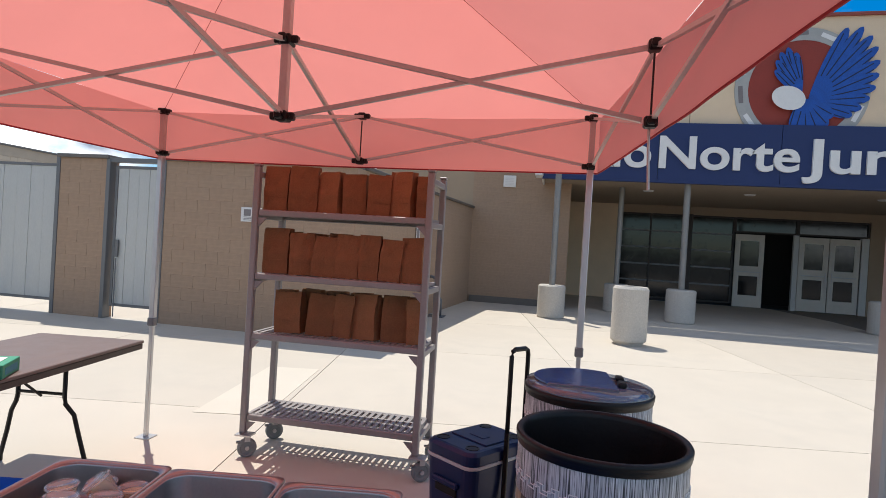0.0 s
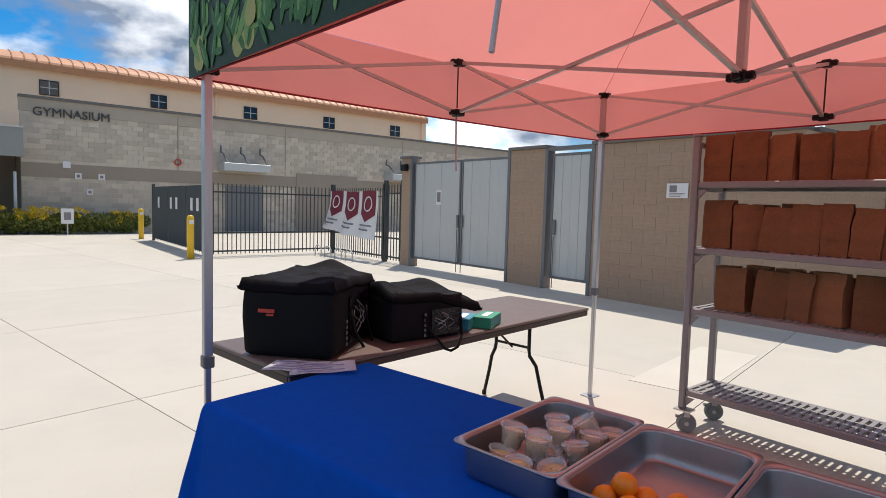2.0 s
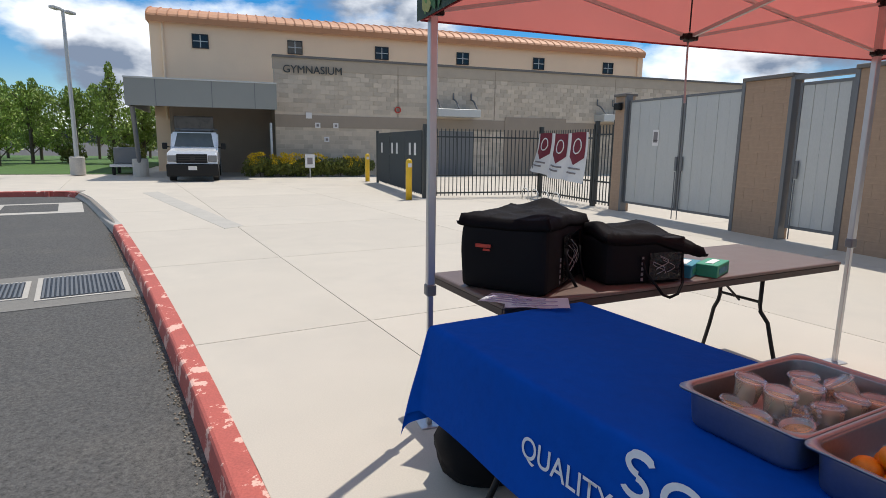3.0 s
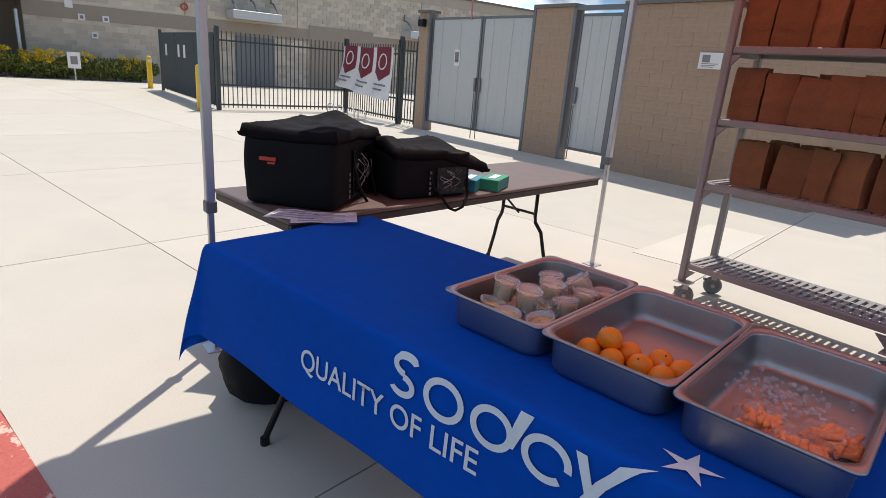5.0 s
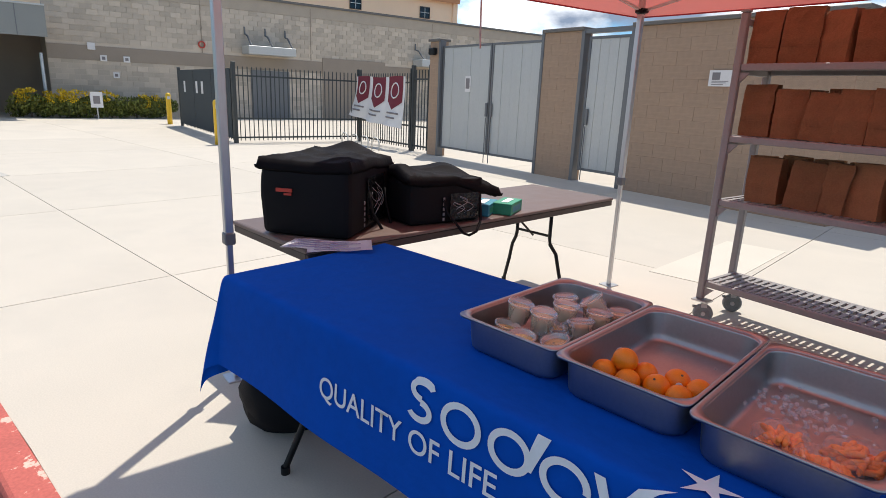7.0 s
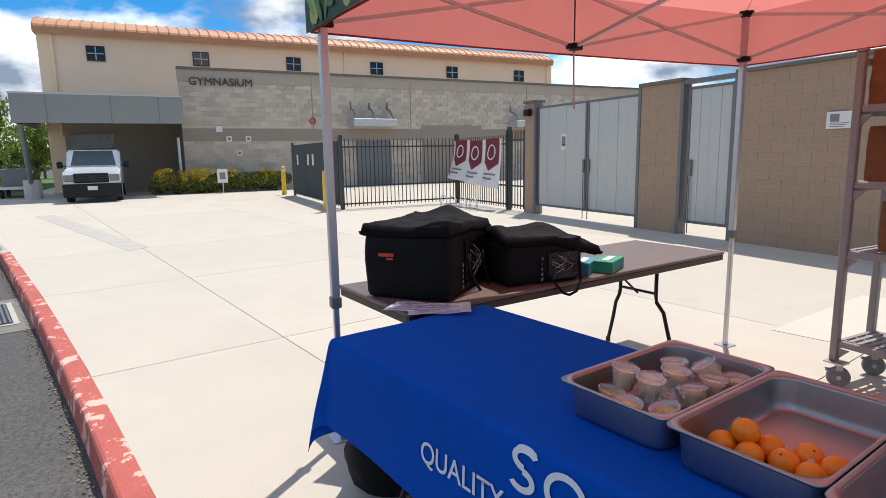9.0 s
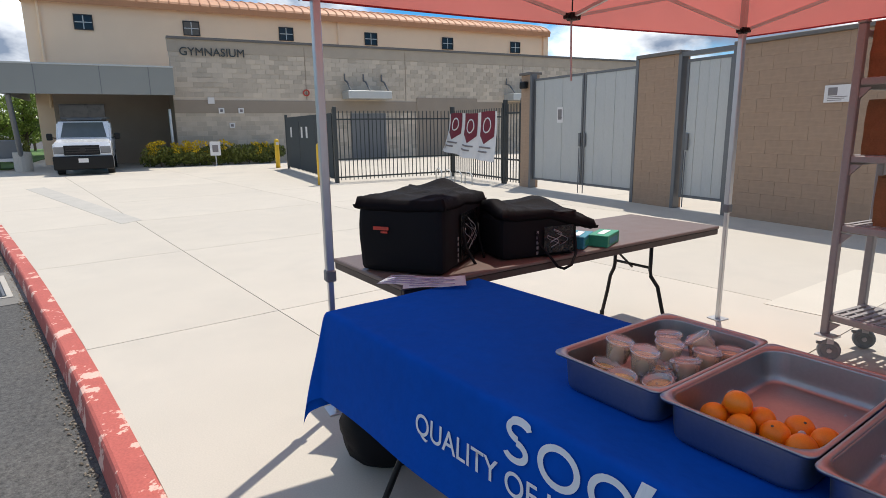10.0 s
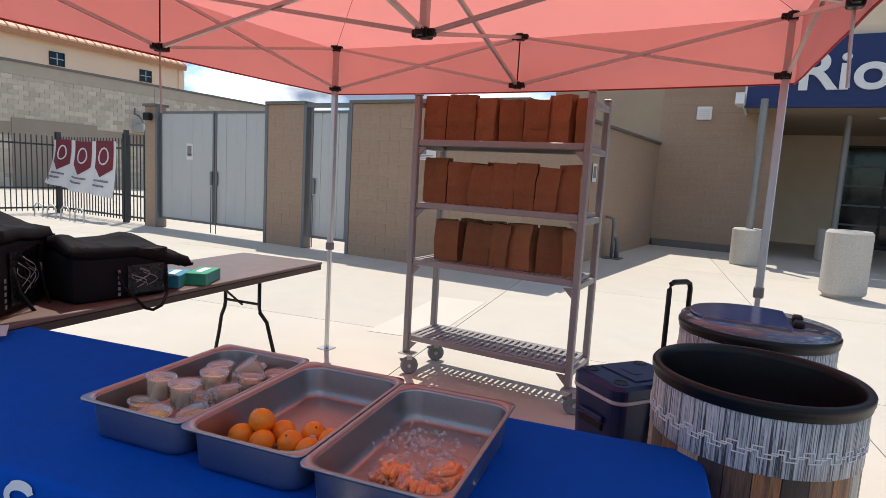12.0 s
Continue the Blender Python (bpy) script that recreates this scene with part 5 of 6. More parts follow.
ice_heap(pose(0.165, 2.03, 0.790, 0, 0, 0), 90, 0.028, 0.03, 0.022, "small heap of crushed ice between cups")
ice_heap(pose(0.70, 2.25, 0.7605, 0, 0, PAN_TURN), 150, 0.062, 0.05, 0.004, "thin layer of melting ice in the pan")

bm = bmesh.new()
bmesh.ops.create_uvsphere(bm, u_segments=28, v_segments=18, radius=0.0308)
for v in bm.verts:
    v.co.z *= 0.94
orange_me = mesh_of("peel", bm, ORANGE, True)
navel_me = mesh_of("stem_end", lathe([(0, 0.0297), (0.0030, 0.0293), (0.0034, 0.0280), (0, 0.0280)], 8), BARK)
sticker_me = mesh_of("sticker", lathe([(0, 0.0322), (0.008, 0.0312), (0.0085, 0.0300), (0, 0.0306)], 12), VINYL)
for i, (x, y, z) in enumerate(((0.350, 1.990, 0.790), (0.352, 2.060, 0.790), (0.417, 2.062, 0.790), (0.415, 1.993, 0.790), (0.470, 2.030, 0.790), (0.482, 2.098, 0.790), (0.542, 2.092, 0.790), (0.532, 2.024, 0.790), (0.384, 2.022, 0.826))):
    o = thing("orange", pose(x, y, z, random.uniform(-70, 70), random.uniform(-70, 70), random.uniform(0, 360)), "ripe orange lying in the steel pan", "orange", "oranges in the pan")
    piece("peel", orange_me, o, Matrix())
    piece("stem_end", navel_me, o, Matrix())
    if i in (1, 8, 5):
        piece("sticker", sticker_me, o, pose(0, 0, 0, 50, 20, 0))


def carrot_bag(x, y, n, sx, sy, turn, label):
    b = thing("carrot_bag", pose(x, y, 0.7605, 0, 0, turn), label, "carrot bag", "bagged carrots in the pan")
    for i in range(n):
        a, h = random.uniform(-40, 40), random.uniform(0, 0.03)
        px, py = random.uniform(-sx, sx), random.uniform(-sy, sy)
        bm = lathe([(0, -0.022), (0.0045, -0.021), (0.0065, -0.015), (0.0068, 0.0), (0.006, 0.016), (0.004, 0.022), (0, 0.023)], 8)
        part("carrot", bm, CARROT, b, smooth=True, at=pose(px, py, 0.010 + h * (1 - abs(px) / sx * 0.6), 90 + random.uniform(-12, 12), 0, a))
    bm = bmesh.new()
    bmesh.ops.create_uvsphere(bm, u_segments=26, v_segments=16, radius=1)
    for v in bm.verts:
        f = 1 + 0.16 * noise.noise(v.co * 3.5 + Vector((x * 30, 0, 0)))
        v.co = Vector((v.co.x * (sx + 0.022) * f, v.co.y * (sy + 0.024) * f, max(v.co.z, -0.5) * 0.034 * f + 0.019))
    part("film", bm, FILM, b, "crinkled clear film", smooth=False)


carrot_bag(0.735, 2.075, 42, 0.036, 0.032, 20, "clear bag of orange baby carrots in the pan")
carrot_bag(0.850, 2.135, 46, 0.038, 0.034, -25, "clear bag of orange baby carrots in the pan")
carrot_bag(0.825, 2.045, 24, 0.042, 0.020, 10, "clear bag of orange baby carrots in the pan")


# ---------------------------------------------------------------- things on the brown table
def insulated_bag(m, sx, sy, h, label, red, seed, ridges, tilt, over, pocket):
    """Soft black carrier: slumped body, limp quilted lid with stitched corners, clear pocket, straps.
    ridges: where the lid stands up and how far; tilt: how far its near corner sinks; over: how far it hangs past the end; pocket: its span of the face."""
    random.seed(seed)
    b = thing("insulated_bag", m, label, "bag", "insulated carriers on the table")
    bm = B(-sx / 2, -sy / 2, 0.0, sx / 2, sy / 2, h, bevel=0.03, seg=2)
    bmesh.ops.subdivide_edges(bm, edges=bm.edges, cuts=5, use_grid_fill=True)
    for v in bm.verts:
        f = math.sin(math.pi * min(max(v.co.z / h, 0), 1))
        n = noise.noise(v.co * 6 + Vector((seed, 0, 0)))
        v.co.x *= 1 + 0.025 * f + 0.03 * n * f
        v.co.y *= 1 + 0.025 * f + 0.03 * n * f
        if v.co.z > h * 0.9:
            v.co.z -= 0.03
    part("body", bm, NYLON, b, smooth=True)
    bm = bmesh.new()
    n = 44
    top, under = [], []
    for i in range(n + 1):
        tr, ur = [], []
        for j in range(n + 1):
            u, w_ = 2 * i / n - 1, 2 * j / n - 1
            ear = (abs(u) * abs(w_)) ** 6
            x, y = u * (sx / 2 + 0.008 + 0.012 * ear), w_ * (sy / 2 + 0.008 + 0.012 * ear)
            edge_ = min(i, j, n - i, n - j) / n
            z = h + 0.006 - 0.022 * (1 - u * u) * (1 - w_ * w_) - 0.022 * math.exp(-edge_ * 22) + 0.02 * ear
            z += sum(up_ * math.exp(-((u - u0) ** 2 / 0.25 + (w_ - w0) ** 2 / 0.09)) for u0, w0, up_ in ridges) - tilt * max(u, 0) * max(w_, 0)
            fold = 1 - abs(noise.noise(Vector((x * 5.5, y * 5.5, seed * 1.7))))
            calm = min(edge_ * 7, 1)
            z += (0.018 * fold ** 6 + 0.010 * noise.noise(Vector((x * 9, y * 9, seed)))) * calm- 0.004 - (0.03 + 0.012 * noise.noise(Vector((x * 7, y * 7, seed)))) * (edge_ == 0)
            # stitched ribs that fan in from the corners
            corner = math.exp(-((abs(u) - 0.86) / 0.16) ** 2) * math.exp(-((abs(w_) - 0.80) / 0.24) ** 2)
            z += 0.006 * corner * math.sin((abs(u) * sx + 0.35 * abs(w_) * sy) * 250)
            reach = max(w_ - 0.2, 0.0) * over
            z -= 0.55 * reach * (1 + 0.5 * u)
            tr.append(bm.verts.new((x, y + reach, z)))
            ur.append(bm.verts.new((x * 0.985, y * 0.985 + reach, z - 0.016)))
        top.append(tr)
        under.append(ur)
    for i in range(n):
        for j in range(n):
            bm.faces.new((top[i][j], top[i + 1][j], top[i + 1][j + 1], top[i][j + 1]))
            bm.faces.new((under[i][j], under[i][j + 1], under[i + 1][j + 1], under[i + 1][j]))
    for i in range(n):
        for a, c in (((i, 0), (i + 1, 0)), ((i, n), (i + 1, n)), ((0, i), (0, i + 1)), ((n, i), (n, i + 1))):
            bm.faces.new((top[a[0]][a[1]], top[c[0]][c[1]], under[c[0]][c[1]], under[a[0]][a[1]]))
    part("lid", bm, NYLON_TOP, b, "sagging quilted black lid", smooth=True)
    y0, y1, z0, z1 = pocket[0] * sy, pocket[1] * sy, pocket[2] * h, pocket[3] * h
    face = sx * 0.515 + 0.008
    bm = bmesh.new()
    g = [[bm.verts.new((face + 0.007 * noise.noise(Vector((i * 0.55, j * 0.55, seed))) + 0.004 * noise.noise(Vector((i * 1.3, j * 0.4, seed))), y0 + (y1 - y0) * i / 14, z0 + (z1 - z0) * j / 14)) for j in range(15)] for i in range(15)]
    for i in range(14):
        for j in range(14):
            bm.faces.new((g[i][j], g[i + 1][j], g[i + 1][j + 1], g[i][j + 1]))
    part("clear_pocket", bm, POCKET, b, "crinkled shiny plastic pocket", smooth=True)
    # thin pale tubes paint in the highlights on the crinkled film
    for k in range(5):
        bm = bmesh.new()
        yc, zc = y0 + (y1 - y0) * random.uniform(0.25, 0.75), z0 + (z1 - z0) * random.uniform(0.15, 0.45)
        bend = random.uniform(-1, 1)
        path_tube(bm, [(face + 0.007, yc + (y1 - y0) * 0.22 * math.sin(bend + q * 0.7), zc + (z1 - z0) * 0.075 * q) for q in range(7)], 0.0012 + 0.0012 * random.random(), 4)
        part("painted_glint", bm, CREASE_GLINT, b, smooth=True)
    for k in range(5):
        part("text_bar", B(sx * 0.515 + 0.008, y0 - 0.05, z0 + 0.028 * k, sx * 0.515 + 0.011, y0 - 0.038, z0 + 0.028 * k + 0.016), INK, b)
    if red:
        tag = mat("red_tag", (0.55, 0.06, 0.035), 0.6)
        part("brand_tag", B(-sx * 0.30, -sy * 0.535, h * 0.58, -sx * 0.12, -sy * 0.522, h * 0.625), tag, b, "small red tag")
        part("brand_tag", B(-sx * 0.21, -sy * 0.535, h * 0.54, -sx * 0.13, -sy * 0.522, h * 0.565), tag, b, "small red tag")
    bm = bmesh.new()
    ys = y1 - 0.09
    path_tube(bm, [(sx * 0.52, ys - 0.15, h * 0.55), (sx * 0.55, ys - 0.13, h * 0.25), (sx * 0.62, ys - 0.09, 0.012), (sx * 0.66, ys - 0.05, -0.045), (sx * 0.665, ys - 0.01, -0.060), (sx * 0.66, ys + 0.04, -0.045), (sx * 0.62, ys + 0.08, 0.01), (sx * 0.55, ys + 0.10, h * 0.25), (sx * 0.52, ys + 0.10, h * 0.5)], 0.008, 6)
    part("carry_strap", bm, NYLON, b, smooth=True)


insulated_bag(pose(-1.615, 2.205, 0.742, 0, 0, 41), 0.45, 0.62, 0.372, "large black insulated food carrier on the brown table", True, 3, ((0.0, 0.95, 0.055), (0.6, 0.2, 0.012)), 0.035, 0.0, (-0.16, 0.28, 0.10, 0.74))
insulated_bag(pose(-1.58, 2.79, 0.742, 0, 0, -3), 0.46, 0.48, 0.272, "black insulated food carrier with a limp lid", False, 8, ((0.2, -0.9, 0.05), (-0.4, 0.6, 0.040)), 0.0, 0.14, (0.02, 0.42, 0.08, 0.62))
for x, y, a, me_, lb in ((-1.46, 3.33, 30, BOX_GREEN, "small green carton of gloves on the table"), (-1.50, 3.17, 35, BOX_TEAL, "small teal carton of gloves on the table")):
    c = thing("glove_carton", pose(x, y, 0.7405, 0, 0, a), lb, "carton", "glove cartons")
    part("box_body", B(-0.06, -0.115, 0, 0.06, 0.115, 0.07, bevel=0.003), me_, c)
    part("tissue_slot", B(-0.02, -0.07, 0.0701, 0.02, 0.07, 0.073), PAPER, c)
    part("printed_panel", B(0.0601, -0.08, 0.015, 0.0615, 0.08, 0.05), BOX_TEAL if me_ is BOX_GREEN else BOX_GREEN, c)
for x, y, a, dz in ((-1.20, 1.93, 40, 0.0), (-1.10, 2.00, 62, 0.006)):
    p_ = thing("leaflet", pose(x, y, 0.7575 + dz, 2, -2, a), "loose white printed leaflets at the table's edge", "leaflet", "leaflets")
    bm = bmesh.new()
    gg = [[bm.verts.new((-0.14 + 0.28 * i / 10, -0.075 + 0.15 * j / 6, 0.002 + 0.004 * math.sin(i * 0.5) ** 2)) for j in range(7)] for i in range(11)]
    for i in range(10):
        for j in range(6):
            bm.faces.new((gg[i][j], gg[i + 1][j], gg[i + 1][j + 1], gg[i][j + 1]))
    bmesh.ops.solidify(bm, geom=bm.faces, thickness=0.002)
    part("sheet", bm, PAPER, p_, smooth=True)
    for k in range(4):
        part("text_bar", B(-0.11, -0.058 + 0.032 * k, 0.0082, 0.09 - 0.05 * (k % 2), -0.048 + 0.032 * k, 0.0090), LILAC, p_)


# ---------------------------------------------------------------- rack with paper bags
RX0, RX1, RY0, RY1 = -0.80, 0.42, 4.575, 4.965
rack = thing("shelf_rack", Matrix(), "tall taupe four-tier wheeled rack full of paper bags", "rack")
for x in (RX0, RX1):
    for y in (RY0, RY1):
        post = part("post", B(x - 0.022, y - 0.022, 0.15, x + 0.022, y + 0.022, 1.985, bevel=0.006), RACK, rack)
        part("cap", B(x - 0.026, y - 0.026, 1.9855, x + 0.026, y + 0.026, 2.0, bevel=0.005), RACK, post)
        yc, xc = y - 0.03, x + 0.05
        cas = part("caster", lathe([(0, -0.012), (0.04, -0.013), (0.046, -0.018), (0.058, -0.018), (0.064, -0.010), (0.064, 0.010), (0.058, 0.018), (0.046, 0.018), (0.04, 0.013), (0, 0.012)], 26), CASTER, rack, "grey rubber swivel wheel", at=pose(xc, yc, 0.064, 72, 0, 35) @ pose(0, 0, 0, 18, 0, 0))
        part("caster_plate", B(min(x, xc) - 0.03, min(y, yc) - 0.03, 0.142, max(x, xc) + 0.03, max(y, yc) + 0.03, 0.152), ALU, rack)
        part("fork", B(-0.018, 0.045, -0.026, 0.018, 0.09, -0.02), ALU, cas)
        part("fork", B(-0.018, 0.045, 0.02, 0.018, 0.09, 0.026), ALU, cas)
        part("hub", T((0, 0, -0.028), (0, 0, 0.028), 0.014, 12), ALU, cas)
        part("brake", B(-0.07, 0.035, -0.015, -0.035, 0.045, 0.015), STEEL_GREY, cas)
for x in (RX0, RX1):
    for z in (0.24, 0.80, 1.21, 1.645, 1.93):
        part("end_rail", B(x - 0.016, RY0 + 0.023, z - 0.02, x + 0.016, RY1 - 0.023, z + 0.02, bevel=0.004), RACK, rack)
SLAT = mesh_of("slat", B(-0.0125, RY0 + 0.0145, -0.022, 0.0125, RY1 - 0.0145, 0), RACK)
RIB = mesh_of("shelf_rib", B(RX0 + 0.025, -0.010, -0.026, RX1 - 0.025, 0.010, -0.004), RACK)
SHELVES = (0.285, 0.845, 1.255, 1.69)
for z in SHELVES:
    sh = part("shelf", B(RX0 + 0.023, RY0 - 0.012, z - 0.044, RX1 - 0.023, RY0 + 0.014, z - 0.003, bevel=0.005), RACK, rack)
    part("shelf_beam", B(RX0 + 0.023, RY1 - 0.014, z - 0.055, RX1 - 0.023, RY1 + 0.012, z - 0.003, bevel=0.005), RACK, sh)
    n = 25
    wd = (RX1 - RX0 - 0.05) / n
    for i in range(n + 1):
        piece("slat", SLAT, sh, pose(RX0 + 0.025 + i * wd, 0, z))
    for j in range(4):
        piece("shelf_rib", RIB, sh, pose(0, RY0 + 0.03 + j * (RY1 - RY0 - 0.06) / 3, z))
    for x, s in ((RX0 + 0.023, 1), (RX1 - 0.023, -1)):
        bm = bmesh.new()
        poly(bm, [(x, RY0 - 0.008, z - 0.056), (x + s * 0.06, RY0 - 0.008, z - 0.056), (x, RY0 - 0.008, z - 0.12)], Vector((0, 0.015, 0)))
        part("gusset", bm, RACK, sh)


def paper_bag(x, y, z, w_, d, h, turn, lean, seed, label):
    """Folded kraft lunch bag with crumpled sides and a pinched serrated top."""
    b = thing("paper_bag", pose(x, y, z, 0, lean, turn), label, "paper bag", "paper bags on the rack")
    bm = bmesh.new()
    rows, seg = 7, 6
    rings = []
    for r in range(rows + 1):
        f = r / rows
        dd = d * (1 - 0.45 * max(f - 0.45, 0) / 0.55)
        ring = []
        for sx_, sy_, ex_, ey_ in ((-1, -1, 1, -1), (1, -1, 1, 1), (1, 1, -1, 1), (-1, 1, -1, -1)):
            for q in range(seg):
                g = q / seg
                px, py = (sx_ + (ex_ - sx_) * g) * w_ / 2, (sy_ + (ey_ - sy_) * g) * dd / 2
                if abs(px) >= w_ / 2 - 1e-6 and 0 < g < 1:
                    px *= 1 - 0.16 * (1 - abs(2 * g - 1)) * f
                nz = noise.noise(Vector((px * 17 + seed * 3.1, py * 17, f * 4))) * 0.006 * (0.3 + f)
                ring.append(bm.verts.new((px * (1 + 0.012 * math.sin(seed)) + nz, py + nz * 1.6, f * h + (0.006 * noise.noise(Vector((px * 40, seed, 1))) if r == rows else 0))))
        rings.append(ring)
    for a, c in zip(rings, rings[1:]):
        for q in range(len(a)):
            bm.faces.new((a[q], a[(q + 1) % len(a)], c[(q + 1) % len(a)], c[q]))
    bm.faces.new(rings[0][::-1])
    bm.faces.new(rings[-1])
    part("bag_body", bm, KRAFT, b)
    bm = bmesh.new()
    box(bm, -w_ * 0.46, -d * 0.5 - 0.002, h * 0.30, w_ * 0.46, -d * 0.5 + 0.002, h * 0.305)
    part("fold_line", bm, KRAFT, b)


random.seed(21)
LUNCH = "crumpled brown kraft paper lunch bag on the rack"
i = 0
for shelf, xs_ in ((SHELVES[3], (-0.775, -0.60, -0.385, -0.205, -0.04, 0.12, 0.30, 0.395)), (SHELVES[2], (-0.765, -0.57, -0.40, -0.235, -0.065, 0.08, 0.24, 0.395)), (SHELVES[1], (-0.69, -0.44, -0.255, -0.10, 0.09, 0.275, 0.395))):
    for x0, x1 in zip(xs_, xs_[1:]):
        wd = min(x1 - x0, 0.20) - 0.006
        paper_bag((x0 + x1) / 2, RY0 + 0.10 + random.uniform(-0.01, 0.02) + (0.05 if shelf == SHELVES[1] else 0), shelf + 0.001, wd, 0.11, random.uniform(0.268, 0.320), random.uniform(-17, 17), random.uniform(-4, 4), i, LUNCH)
        i += 1
    for q in range(6):
        paper_bag(RX0 + 0.14 + q * 0.19, RY0 + 0.275 + random.uniform(-0.01, 0.02), shelf + 0.001, 0.15, 0.11, random.uniform(0.275, 0.30), random.uniform(-9, 9), random.uniform(-2, 2), i, LUNCH)
        i += 1

# ---------------------------------------------------------------- cooler and barrels
cool = thing("wheeled_cooler", pose(0.90, 3.955, 0, 0, 0, -36), "navy blue wheeled cooler box with raised tow handle", "cooler")
part("body", shell([(0.28, 0.40, 0.05, 0.03), (0.30, 0.42, 0.05, 0.05), (0.335, 0.455, 0.06, 0.42), (0.34, 0.46, 0.06, 0.440)]), COOLER, cool)
part("seam_band", shell([(0.343, 0.463, 0.06, 0.441), (0.349, 0.469, 0.06, 0.444), (0.349, 0.469, 0.06, 0.455), (0.343, 0.463, 0.06, 0.458)]), COOLER_LINE, cool, "pale seam line")
lid = part("lid", shell([(0.34, 0.46, 0.06, 0.459), (0.347, 0.467, 0.06, 0.464), (0.345, 0.465, 0.06, 0.508), (0.315, 0.435, 0.055, 0.524), (0.285, 0.405, 0.05, 0.528)]), COOLER, cool)
for x, y in ((-0.105, -0.16), (0.105, -0.16), (-0.105, 0.16), (0.105, 0.16)):
    part("cup_holder", lathe([(0, 0.5285), (0.027, 0.5285), (0.029, 0.531), (0.035, 0.531), (0.036, 0.5275)], 20), BLACK_PLASTIC, lid, at=pose(x, y, 0))
part("lid_panel", B(-0.125, -0.085, 0.5284, 0.125, 0.11, 0.534, bevel=0.003), COOLER, lid)
part("lid_badge", B(-0.05, -0.025, 0.5341, 0.05, 0.03, 0.5365, bevel=0.001), COOLER, lid)
part("grip", B(-0.09, -0.246, 0.33, 0.09, -0.222, 0.36, bevel=0.006), COOLER, cool)
part("grip_recess", B(-0.075, -0.232, 0.285, 0.075, -0.216, 0.328, bevel=0.004), BLACK_PLASTIC, cool)
bm = bmesh.new()
path_tube(bm, [(0.186, 0.0, 0.30), (0.186, 0.0, 0.985), (0.186, 0.006, 1.008), (0.186, 0.03, 1.018), (0.186, 0.10, 1.018), (0.186, 0.124, 1.008), (0.186, 0.13, 0.985), (0.186, 0.13, 0.30)], 0.012, 8)
tow = part("tow_handle", bm, BLACK_PLASTIC, cool, "raised black tow handle", smooth=True)
part("handle_grip", B(0.174, 0.015, 1.005, 0.198, 0.115, 1.030, bevel=0.010, seg=2), BLACK_PLASTIC, tow)
for y in (0.0, 0.13):
    part("sleeve", T((0.186, y, 0.20), (0.186, y, 0.60), 0.0135, 10), BLACK_PLASTIC, tow)
for y in (-0.16, 0.16):
    part("wheel", T((0.14, y - 0.02, 0.06), (0.14, y + 0.02, 0.06), 0.06, 20), BLACK_PLASTIC, cool)


